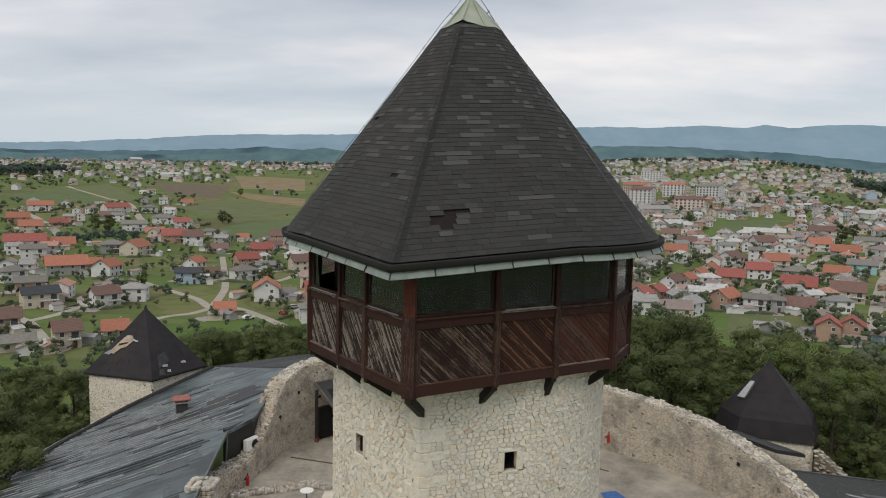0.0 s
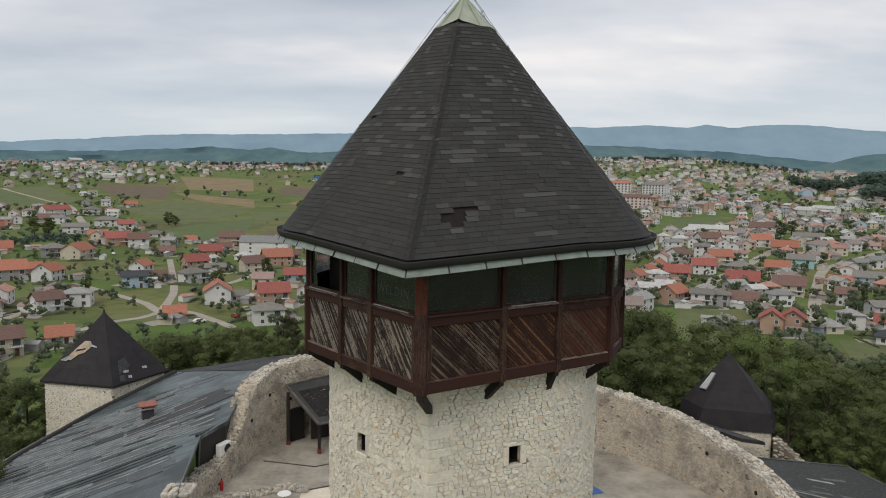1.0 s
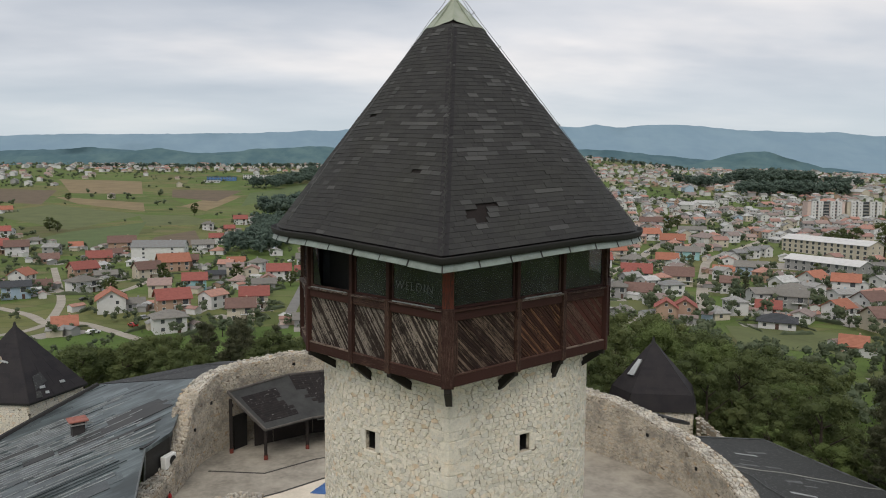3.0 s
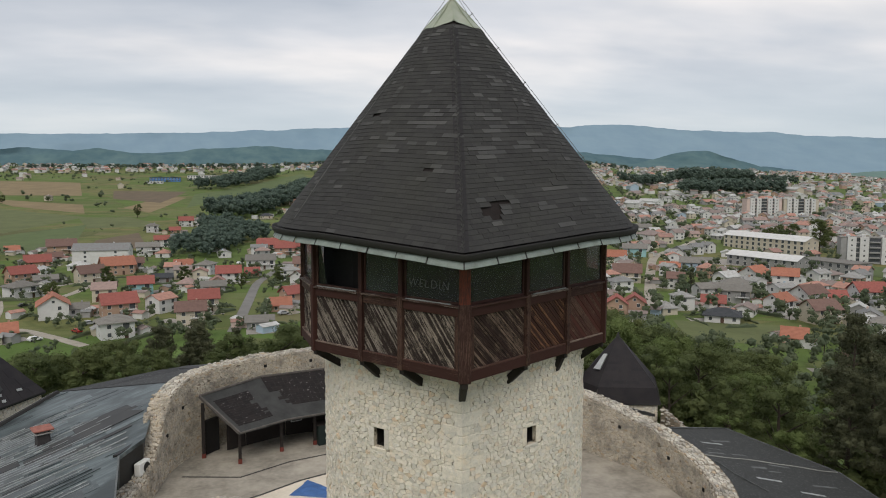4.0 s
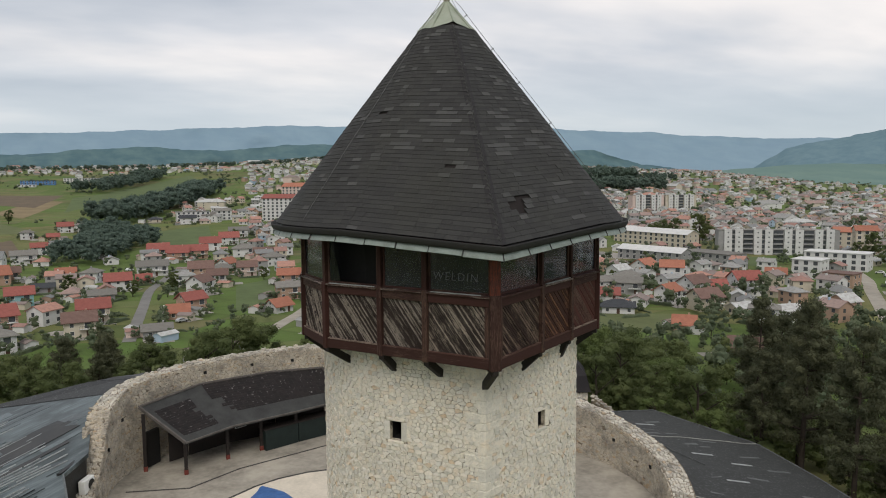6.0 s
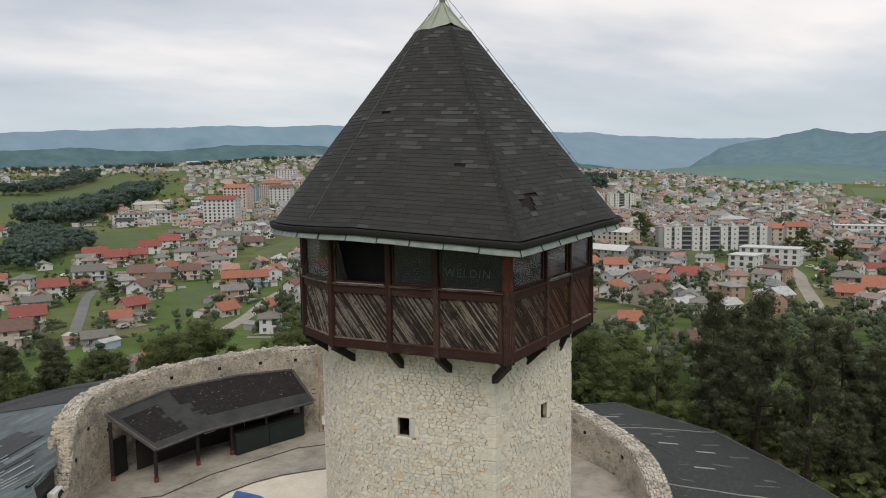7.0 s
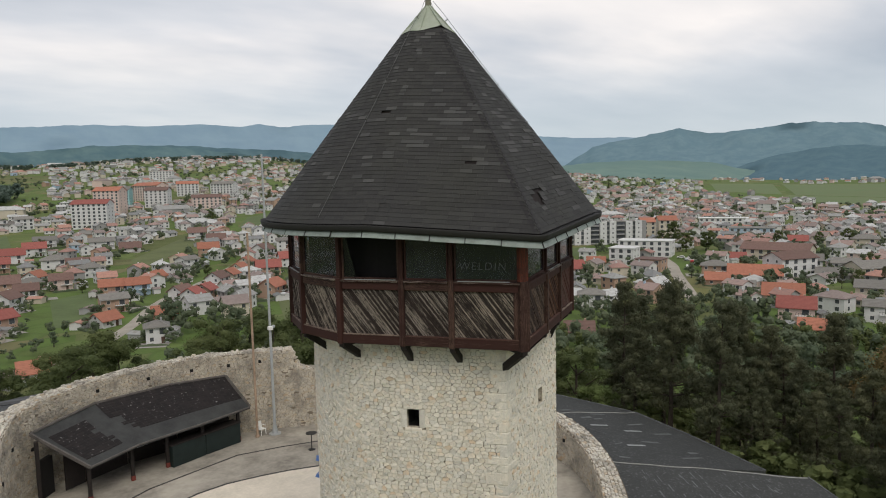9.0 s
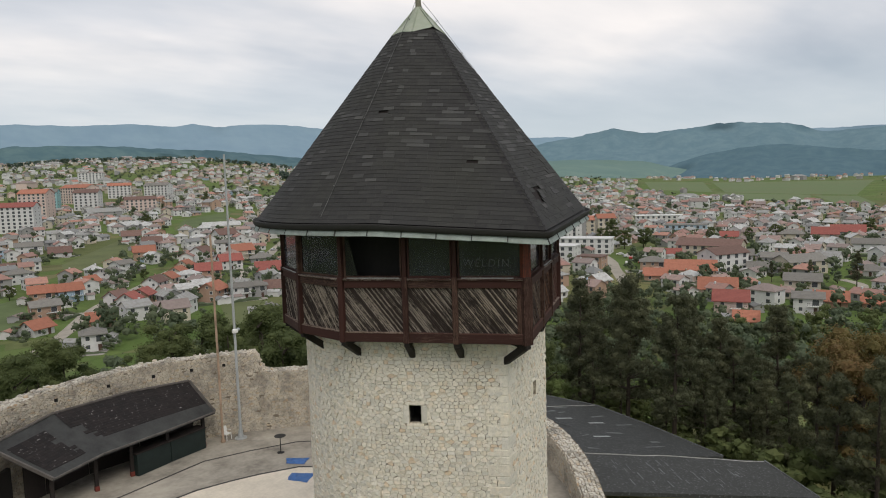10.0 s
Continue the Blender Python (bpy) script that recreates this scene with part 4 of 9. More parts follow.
for poly in cells(0.0, CWP.length, 0.0, THICK, 0.225, 0.185, rw):
    cu = sum(p[0] for p in poly) / len(poly)
    if abs(cw_top(cu + 0.25) - cw_top(cu - 0.25)) > 0.22:
        # broken steep end: loose stones in steps
        for _ in range(5):
            cv = sum(p[1] for p in poly) / len(poly)
            q = top_place(min(max(cu + rw.uniform(-0.2, 0.2), 0.0), CWP.length), cv + rw.uniform(-0.12, 0.12), rw.uniform(-0.04, 0.06))
            rest.box(Matrix.Translation(q) @ Euler((rw.uniform(-0.25, 0.25), rw.uniform(-0.25, 0.25), rw.uniform(0, 3))).to_matrix().to_4x4(), rw.uniform(0.14, 0.26), rw.uniform(0.12, 0.2), rw.uniform(0.1, 0.2), 0.03)
        continue
    vs, fs = stone_piece(poly, top_place, 0.014, rw.choice((0.03, 0.05, 0.07, 0.11)), rw)
    if 10 < cu < 44 and count < 220:
        Geo().add(vs, fs).make("coping_stone", M_COPE_P, wall_curtain)
        count += 1
    else:
        cope.add(vs, fs)
tagged(cope.make("coping_rubble", M_COPE, wall_curtain), kind="stuff")
tagged(rest.make("wall_rubble", M_WALLSTONE, wall_curtain), kind="stuff")

# courtyard floor
inner = [CWP.at(s)[0] - CWP.at(s)[1] * 0.4 for s in np.arange(0, CWP.length, 1.0)]
floor_pts = [(p.x, p.y) for p in inner] + [(8.0, 16.0), (-8.0, 18.0), (-13.0, 26.0)]
me = Geo().prism([(x, y, YARD - 0.5) for x, y in reversed(floor_pts)], (0, 0, 0.5)).mesh("floor", M_CONCRETE)
weld(me)
tagged(new("floor", me), "worn grey concrete courtyard floor", "floor", kind="structure")


# ---------------------------------------------------------------- lean-to roofs outside the wall
def lean_roof(name, label, stations, sheets, mat, over, rng, seam=True, step=1.0):
    """A roof ruled between an upper and a lower line: a deck with strips laid down the slope."""
    up = [Vector(s[0]) for s in stations]
    lo = [Vector(s[1]) for s in stations]
    ob = thing(name, label, "roof", at=tuple(up[0]))
    t_of = lambda t: (min(int(t), len(up) - 2), t - min(int(t), len(up) - 2))

    def pt(t, f, lift):
        i, r = t_of(t)
        return up[i].lerp(up[i + 1], r).lerp(lo[i].lerp(lo[i + 1], r), f) + Vector((0, 0, lift))

    n = len(up)
    NT, NF = 8 * (n - 1), 8
    grid = [(i / 8, j / NF) for i in range(NT + 1) for j in range(NF + 1)]
    vs = [pt(min(t, n - 1), f, -0.01) for t, f in grid] + [pt(min(t, n - 1), f, -0.22) for t, f in grid]
    m, c = NF + 1, len(grid)
    fs = [q for i in range(NT) for j in range(NF) for q in ((i * m + j, (i + 1) * m + j, (i + 1) * m + j + 1, i * m + j + 1), (c + i * m + j + 1, c + (i + 1) * m + j + 1, c + (i + 1) * m + j, c + i * m + j))]
    rim = [i * m for i in range(NT + 1)] + [NT * m + j for j in range(1, m)] + [i * m + NF for i in range(NT - 1, -1, -1)] + [j for j in range(NF - 1, 0, -1)]
    fs += [(a, b, c + b, c + a) for a, b in zip(rim, rim[1:] + rim[:1])]
    under(Geo().add(vs, fs).make("roof_deck", mat if step < 1.0 else M_BITUMEN), ob)
    if step < 1.0:
        return ob, pt
    k = 0
    while k < sheets:
        w = rng.choice((1, 1, 1, 2))
        t0, t1 = (n - 1) * k / sheets, (n - 1) * min(k + w, sheets) / sheets
        f0 = -0.005
        while f0 < 0.99:
            f1 = min(1.01, f0 + rng.uniform(*over))
            h0 = 0.012 + rng.uniform(0, 0.022) * step
            e = (t1 - t0) * (0.02 if step == 1.0 else -0.002)
            q = [pt(t0 + e, f0, h0), pt(t1 - e, f0, h0), pt(t1 - e, f1 + 0.01, h0 + 0.02 * step), pt(t0 + e, f1 + 0.01, h0 + 0.02 * step)]
            low = [p + Vector((0, 0, -0.012)) for p in q]
            g = Geo().add(q + low, [(0, 3, 2, 1), (4, 5, 6, 7), (0, 1, 5, 4), (1, 2, 6, 5), (2, 3, 7, 6), (3, 0, 4, 7)])
            if seam:
                for r in (0.02, 0.35, 0.68):
                    if rng.random() < 0.8:
                        a0, a1 = q[0].lerp(q[1], r), q[3].lerp(q[2], r)
                        b0, b1 = sorted((rng.uniform(0, 0.3), rng.uniform(0.5, 1.0)))
                        g.beam(a0.lerp(a1, b0) + Vector((0, 0, 0.014)), a0.lerp(a1, b1) + Vector((0, 0, 0.014)), rng.uniform(0.05, 0.11), 0.05, slot=1 if rng.random() < 0.55 else 0)
            if rng.random() > 0.03:
                under(g.make("roof_sheet", mat), ob)
            f0 = f1
        k += w
    return ob, pt


def sheet_mat(name, stops, rough, metal=0.0, streak=0.5):
    k = Mat(name, rough, metal, 0.4)
    c = k.ramp(k.rand(), stops)
    c = k.mix(k.ramp(k.noise(1.6, 6, 0.65), [(0.42, 0.0), (0.7, streak)]), c, tuple(v * 0.45 for v in stops[0][1]))
    c = k.mix(k.ramp(k.noise(7, 5, 0.7), [(0.55, 0.0), (0.75, 0.6)]), c, (0.26, 0.27, 0.27))
    k.colour(c).bump(k.noise(12, 5), 0.3, 0.01)
    return k.m


M_SHEET = sheet_mat("old_roof_sheet", [(0.0, (0.040, 0.050, 0.053)), (0.35, (0.075, 0.094, 0.099)), (0.8, (0.140, 0.172, 0.180)), (1.0, (0.052, 0.058, 0.061))], 0.42, 0.1)
M_RIB = plain("worn_pale_rib", (0.42, 0.44, 0.44), 0.6, 0.1, 0.6, 1.5)
M_FELT = sheet_mat("roofing_felt", [(0.0, (0.026, 0.027, 0.028)), (0.6, (0.036, 0.037, 0.037)), (0.9, (0.044, 0.044, 0.043)), (1.0, (0.05, 0.042, 0.036))], 0.7, 0.0, 0.25)
rl = random.Random(9)
def streaked(name, stops, rough, turn, long, wide):
    """Sheet metal with stains drawn out along the fall of the roof."""
    k = Mat(name, rough, 0.1)
    m = k.n.new("ShaderNodeMapping")
    m.vector_type = "TEXTURE"
    m.inputs["Rotation"].default_value = (0, 0, turn)
    m.inputs["Scale"].default_value = (long, wide, 1.0)
    k.l.new(k.co, m.inputs[0])
    c = k.ramp(k.noise(1.0, 7, 0.66, m.outputs[0]), stops)
    c = k.mix(k.ramp(k.noise(0.35, 5, 0.6), [(0.44, 0.0), (0.60, 0.9)]), c, tuple(v * 0.8 for v in stops[0][1]))
    k.colour(c).bump(k.noise(12, 5), 0.2, 0.01)
    return k.m


M_SHEETBASE = streaked("tarnished_sheet_roof", [(0.30, (0.034, 0.044, 0.046)), (0.46, (0.076, 0.097, 0.101)), (0.60, (0.125, 0.155, 0.160)), (0.74, (0.23, 0.265, 0.27))], 0.42, 0.37, 5.0, 0.42)
west_roof, west_pt = lean_roof("west_roof", "long lean-to roof of weathered blue-grey metal sheets", [((-10.9, 29.0, 1.9), (-27.5, 32, -1.6)), ((-12.05, 39.0, 2.3), (-25.6, 42, -1.3)), ((-11.0, 41.0, 2.5), (-25.5, 44.6, -1.2)), ((-10.95, 46.0, 3.0), (-23.8, 52.0, -0.85)), ((-8.8, 49.2, 3.3), (-19.3, 58, 0.75))], 18, M_SHEETBASE, (0.5, 1.1), rl, False, 0.05)

# sheets, worn joints and ribs that run aslant down the west roof
west_net = BVHTree.FromPolygons([v.co.copy() for v in west_roof.children[0].data.vertices], [tuple(p.vertices) for p in west_roof.children[0].data.polygons])
RUN, ACROSS = Vector((-0.93, -0.36)), Vector((-0.36, 0.93))


def on_west(x, y):
    hit = west_net.ray_cast(Vector((x, y, 30)), Vector((0, 0, -1)))
    return hit[0] if hit[0] and hit[1].z > 0.3 or hit[0] and hit[1].z < -0.3 else None


def west_strip(x, y, length, width, lift, thick, name, mat):
    """A flat strip laid along the fall of the sheets, as far as the roof reaches."""
    pts, s_ = [], 0.0
    while s_ <= length:
        p = on_west(x + RUN.x * s_, y + RUN.y * s_)
        q = on_west(x + RUN.x * s_ + ACROSS.x * width, y + RUN.y * s_ + ACROSS.y * width)
        if p is None or q is None or p.z < -2.0:
            break
        pts.append((p, q))
        s_ += 0.8
    if len(pts) < 2:
        return False
    n = len(pts)
    up_ = Vector((0, 0, lift + thick))
    lo_ = Vector((0, 0, -0.004))
    vs = [p + up_ for p, q in pts] + [q + up_ for p, q in pts] + [p + lo_ for p, q in pts] + [q + lo_ for p, q in pts]
    fs = [f for k in range(n - 1) for f in ((k, n + k, n + k + 1, k + 1), (k, k + 1, 2 * n + k + 1, 2 * n + k), (n + k + 1, n + k, 3 * n + k, 3 * n + k + 1))] + [(0, 2 * n, 3 * n, n), (n - 1, 2 * n - 1, 4 * n - 1, 3 * n - 1)]
    under(Geo().add(vs, fs).make(name, mat), west_roof)
    return True


for k in range(90):
    x, y = rl.uniform(-25, -9.5), rl.uniform(30, 60)
    west_strip(x, y, rl.uniform(1.6, 6), rl.choice((0.55, 0.55, 1.1, 1.1, 1.65)), 0.010 + 0.0002 * k, 0.002, "roof_sheet", M_SHEET)
# patches of dark felt laid over the rusted sheets beside the wall and round the chimney
for x, y, l_, w_ in ((-11.6, 45.2, 4.6, 1.7), (-12.4, 46.6, 3.2, 1.3), (-12.0, 43.4, 5.2, 0.42), (-15.2, 43.6, 2.6, 0.9), (-14.6, 45.0, 3.0, 0.7), (-17.8, 43.2, 2.4, 1.0), (-19.4, 45.6, 2.8, 0.9), (-11.6, 30.4, 3.6, 1.6), (-21.5, 41.0, 2.6, 0.8), (-16.0, 39.6, 2.2, 0.45)):
    west_strip(x, y, l_, w_, 0.030, 0.006, "felt_patch", M_BITUMEN)
n_rib = 0
for k in range(80):
    a0 = 20 + k * 0.44
    s_ = rl.uniform(-1, 2)
    while s_ < 19 and n_rib < 520:
        l_ = rl.choice((0.8, 1.6, 2.4, 3.2, 4.8, 6.4))
        x, y = -6 + RUN.x * s_ + ACROSS.x * (a0 - 6), 24 + RUN.y * s_ + ACROSS.y * (a0 - 6)
        near = a0 < 36
        if rl.random() < (0.9 if near else 0.28):
            n_rib += west_strip(x, y, l_, rl.uniform(0.035, 0.085), 0.034, 0.02, "rib", M_RIB if rl.random() < 0.75 else M_SHEET)
        s_ += l_ + rl.uniform(0.1, 1.0)
under(Geo().tube([west_pt(t, 1.0, 0.05) for t in np.linspace(0, 3.98, 20)], 0.07, 6).make("edge_strip", M_RIB), west_roof)
under(Geo().tube([west_pt(t, 0.965, 0.02) for t in np.linspace(0, 3.98, 20)], 0.22, 6).make("eave_gutter", M_ROOFFELT), west_roof)
north_roof, _ = lean_roof("north_roof", "dark felt roof behind the curtain wall", [((-8.55, 49.25, 3.3), (-19.2, 58.1, 0.70)), ((-5, 51.2, 3.5), (-9.8, 55.0, 2.9)), ((0, 51.6, 3.5), (-1.5, 55.0, 2.9)), ((5, 50.8, 3.3), (6, 54, 2.6))], 7, M_FELT, (0.5, 0.9), rl, False)
M_FELT_E = sheet_mat("smooth_roofing_felt", [(0.0, (0.033, 0.035, 0.034)), (0.6, (0.037, 0.039, 0.037)), (0.9, (0.040, 0.041, 0.039)), (1.0, (0.042, 0.041, 0.039))], 0.78, 0.0, 0.45)
EAST = [((17.0, 39.8, 0.75), (28.9, 43.3, -1.74)), ((18.6, 35.8, 0.6), (31.8, 35.8, -2.4)), ((18.4, 30.2, 0.5), (30.5, 30.0, -2.4)), ((16.4, 26.2, 0.45), (28.6, 23.6, -2.4))]
EAST_LOW = [((16.6, 26.9, 0.62), (27.0, 20.3, -1.3)), ((13.6, 22.9, 0.5), (25.4, 16.6, -1.9))]
east_roof, east_pt = lean_roof("east_roof", "broad dark bitumen felt roof with pale worn patches", EAST, 12, M_FELT_E, (0.5, 1.1), rl, False, 0.12)
low_roof, low_pt = lean_roof("shed_roof", "lower dark felt roof lapped over the east roof", EAST_LOW, 6, M_FELT_E, (0.5, 1.1), rl, False, 0.12)


# ---------------------------------------------------------------- side towers
def side_tower(name, label, corners, apex, foot, tear=None, skirt=None):
    cx, cy = sum(p[0] for p in corners) / len(corners), sum(p[1] for p in corners) / len(corners)
    ez = corners[0][2]
    ob = thing(name, label, "tower", at=(cx, cy, foot))
    ins = lambda p, k: (cx + (p[0] - cx) * k, cy + (p[1] - cy) * k)
    n = len(corners)
    g = Geo().prism([(*ins(p, 0.93), foot) for p in corners], (0, 0, ez - foot - 0.02))
    w = under(g.make("wall", M_MORTAR), ob)
    rngt = random.Random(len(name))
    rest = Geo()
    for i in range(n):
        a, b = Vector(ins(corners[i], 0.93)), Vector(ins(corners[(i + 1) % n], 0.93))
        nn = out_of(a, b)
        L = (b - a).length
        d = (b - a) / L
        for poly in cells(0, L, max(foot, ez - 6), ez - 0.05, 0.26, 0.16, rngt):
            vs, fs = stone_piece(poly, lambda u, v, o: v3(a + d * u + nn * o, v), 0.006, 0.03, rngt)
            rest.add(vs, fs)
    tagged(under(rest.make("stone_facing", M_STONE_I), w), kind="stuff")
    A = Vector(apex)
    C = [Vector(p) for p in corners]
    if skirt:
        up_, k_ = skirt
        low = C
        C = [Vector((*ins(p, k_), ez + up_)) for p in corners]
        for i in range(n):
            j = (i + 1) % n
            sk = Geo()
            nor = (low[j] - low[i]).cross(C[i] - low[i]).normalized() * 0.03
            sk.add([low[i], low[j], C[j], C[i], low[i] + nor, low[j] + nor, C[j] + nor, C[i] + nor], [(4, 5, 6, 7), (0, 1, 5, 4)])
            under(sk.make("roof_skirt", M_SHINGLE_DULL), ob)
    g = Geo().add(C + [A] + [p - Vector((0, 0, 0.16)) for p in C], [(i, (i + 1) % n, n) for i in range(n)] + [(n + 1 + i, n + 1 + (i + 1) % n, (i + 1) % n, i) for i in range(n)] + [tuple(range(2 * n, n, -1))])
    r = under(g.make("roof", M_ROOFFELT), ob)
    strips = Geo()
    for i in range(n):
        a, b = C[i], C[(i + 1) % n]
        nor = (b - a).cross(A - a).normalized()
        rows = 16
        for k in range(rows):
            f0, f1 = k / rows, (k + 1.15) / rows
            f1 = min(f1, 0.995)
            L = (b - a).length * (1 - f0)
            m = max(1, int(L / 1.0))
            for j in range(m):
                u0, u1 = j / m + 0.003, (j + 1) / m - 0.003
                q = [a.lerp(b, u0).lerp(A, f0), a.lerp(b, u1).lerp(A, f0), a.lerp(b, u1).lerp(A, f1), a.lerp(b, u0).lerp(A, f1)]
                lift = [0.020, 0.020, 0.010, 0.010]
                if tear and any(((q[0] + q[2]) / 2 - Vector(t)).length < rr for t, rr in tear):
                    continue
                top = [p + nor * h for p, h in zip(q, lift)]
                strips.add(q + top, [(4, 5, 6, 7), (0, 1, 5, 4), (1, 2, 6, 5), (3, 0, 4, 7)])
    tagged(under(strips.make("felt_covering", M_SHINGLE_DULL), r), kind="stuff")
    under(Geo().lathe([(0.22, -0.25), (0.12, 0.0), (0.06, 0.25), (0.0, 0.27)], Matrix.Translation(A), 8).make("roof_finial", M_ROOFFELT), ob)
    return ob, r


M_SHINGLE_DULL = (lambda k: k.colour(k.mix(k.ramp(k.noise(0.9, 5), [(0.4, 0.0), (0.7, 0.6)]), k.mix(k.rand(True), (0.021, 0.019, 0.022), (0.028, 0.0255, 0.028)), (0.040, 0.036, 0.036))).bump(k.noise(30, 4), 0.3, 0.01).m)(Mat("dull_dark_felt", 0.8, spec=0.25))
lt, lt_roof = side_tower("square_tower", "square stone tower with dark pyramid roof torn on one slope", [(-29.6, 57.3, 0.25), (-23.2, 55.5, 0.25), (-20.5, 60.4, 0.25), (-26.9, 62.2, 0.25)], (-25.2, 59.2, 5.45), -9.0, [((-27.2, 57.6, 2.2), 0.9)])
rt_, rt_roof = side_tower("corner_tower", "small stone corner tower with dark pointed felt roof", [(21.9, 50.5, -1.5), (26.95, 48.85, -1.5), (28.8, 52.0, -1.5), (27.4, 55.0, -1.5), (23.2, 55.6, -1.5), (21.4, 53.3, -1.5)], (24.85, 52.2, 3.75), -11.0, None, (1.35, 0.90))

# chimney on the west roof
ch = thing("chimney", "small dark brick chimney with a red clay cap", "chimney", at=(-17.3, 46.0, 0.6))
under(Geo().box(Matrix.Translation((-17.3, 46.0, 1.15)) @ Matrix.Rotation(0.45, 4, "Z"), 0.70, 0.70, 1.0, 0.02).make("stack", plain("sooty_brick", (0.05, 0.045, 0.045), 0.9)), ch)
under(Geo().box(Matrix.Translation((-17.3, 46.0, 1.68)) @ Matrix.Rotation(0.45, 4, "Z"), 0.92, 0.92, 0.09, 0.02).make("collar", plain("pale_collar_slab", (0.36, 0.35, 0.33), 0.85)), ch)
for sx, sy in ((-1, -1), (-1, 1), (1, -1), (1, 1)):
    under(Geo().box(Matrix.Translation((-17.3, 46.0, 1.78)) @ Matrix.Rotation(0.45, 4, "Z") @ Matrix.Translation((sx * 0.3, sy * 0.3, 0)), 0.12, 0.12, 0.14, 0.01).make("cap_leg", M_BITUMEN), ch)
under(Geo().box(Matrix.Translation((-17.3, 46.0, 1.90)) @ Matrix.Rotation(0.45, 4, "Z"), 1.12, 1.12, 0.13, 0.05).make("cap", plain("faded_clay_cap", (0.33, 0.13, 0.10), 0.8, vary=0.4, scale=3)), ch)

# ---------------------------------------------------------------- canopy in the courtyard
canopy = thing("canopy", "open timber canopy with dark shingle roof along the stone wall", "canopy", at=(-4, 46, YARD))
back = [(-8.4, 46.2, 3.05), (-4.6, 48.6, 3.35), (0.0, 49.2, 3.45), (3.6, 48.5, 3.5)]
front = [(-6.0, 43.8, 1.25), (-3.1, 45.0, 1.45), (1.0, 46.0, 1.45), (4.7, 47.3, 1.38)]
bk, fr_ = [Vector(p) for p in back], [Vector(p) for p in front]
def canopy_at(u, f, h=0.0):
    """A point of the canopy: u along its length, f from the eave up to the back, h above."""
    i = min(int(u), 2)
    sag = -0.05 * math.sin(math.pi * min(max(f, 0), 1)) + 0.03 * noise.noise(Vector((u * 2.2, f * 2.0, 3.0)))
    return fr_[i].lerp(fr_[i + 1], u - i).lerp(bk[i].lerp(bk[i + 1], u - i), f) + Vector((0, 0, h + sag))


nu, nf = 30, 8
vs = [canopy_at(3 * a / nu, b / nf, lift) for lift in (0.0, -0.14) for a in range(nu + 1) for b in range(nf + 1)]
kf_, off_ = nf + 1, (nu + 1) * (nf + 1)
fs = [q for a in range(nu) for b in range(nf) for q in ((a * kf_ + b, (a + 1) * kf_ + b, (a + 1) * kf_ + b + 1, a * kf_ + b + 1), (off_ + a * kf_ + b + 1, off_ + (a + 1) * kf_ + b + 1, off_ + (a + 1) * kf_ + b, off_ + a * kf_ + b))]
rim = [a * kf_ for a in range(nu + 1)] + [nu * kf_ + b for b in range(1, kf_)] + [a * kf_ + nf for a in range(nu - 1, -1, -1)] + [b for b in range(nf - 1, 0, -1)]
fs += [(b, a, off_ + a, off_ + b) for a, b in zip(rim, rim[1:] + rim[:1])]
M_CANFELT = plain("worn_canopy_felt", (0.043, 0.044, 0.042), 0.6, vary=0.6, scale=1.2, spec=0.35)
M_VERGE = plain("weathered_verge_strip", (0.12, 0.108, 0.098), 0.85, vary=0.5, scale=3)
canopy_roof = under(Geo().add(vs, fs).make("roof", M_CANFELT), canopy)
for p, q in zip(bk, bk[1:]):
    under(Geo().beam(p + Vector((0, 0, 0.03)), q + Vector((0, 0, 0.03)), 0.16, 0.10, 0.01).make("back_strip", M_VERGE), canopy_roof)
for p, q in zip(fr_, fr_[1:]):
    under(Geo().beam(p + Vector((0, 0, -0.02)), q + Vector((0, 0, -0.02)), 0.09, 0.10, 0.01).make("eave_strip", M_VERGE), canopy_roof)
under(Geo().beam(bk[0], fr_[0], 0.12, 0.18, 0.01).make("verge_board", M_VERGE), canopy_roof)
under(Geo().beam(bk[3], fr_[3], 0.12, 0.18, 0.01).make("verge_board", M_VERGE), canopy_roof)
# shingle tabs in rows on the canopy
cs = Geo()
rc = random.Random(3)
for i in range(3):
    for k in range(20):
        f0, f1 = k / 20, min((k + 1.2) / 20, 0.99)
        w = (fr_[i + 1] - fr_[i]).length
        m = int(w / 0.3)
        for j in range(m):
            uu, ff = i + j / m, k / 20
            if not ((0.04 < uu < 0.70 + 0.16 * rc.random() - 0.25 * ff and 0.14 < ff < 0.80) or (1.30 - 0.30 * ff - 0.15 * rc.random() < uu < 2.93 and 0.28 < ff < 0.96)):
                continue
            u0, u1 = j / m + 0.001, (j + 1) / m - 0.001
            P = lambda u, f, h: canopy_at(i + u, f, h + 0.018)
            cs.add([P(u0, f0, -0.03), P(u1, f0, -0.03), P(u0, f0, 0.012), P(u1, f0, 0.012), P(u1, f1, 0.0), P(u0, f1, 0.0)], [(0, 1, 3, 2), (2, 3, 4, 5)])
tagged(under(cs.make("shingles", (lambda k: k.colour(k.mix(k.ramp(k.noise(7, 3), [(0.67, 0.0), (0.70, 0.8)]), k.mix(k.rand(True), (0.011, 0.009, 0.009), (0.019, 0.015, 0.0145)), (0.30, 0.29, 0.28))).m)(Mat("canopy_shingle", 0.8, spec=0.3))), canopy_roof), kind="stuff")
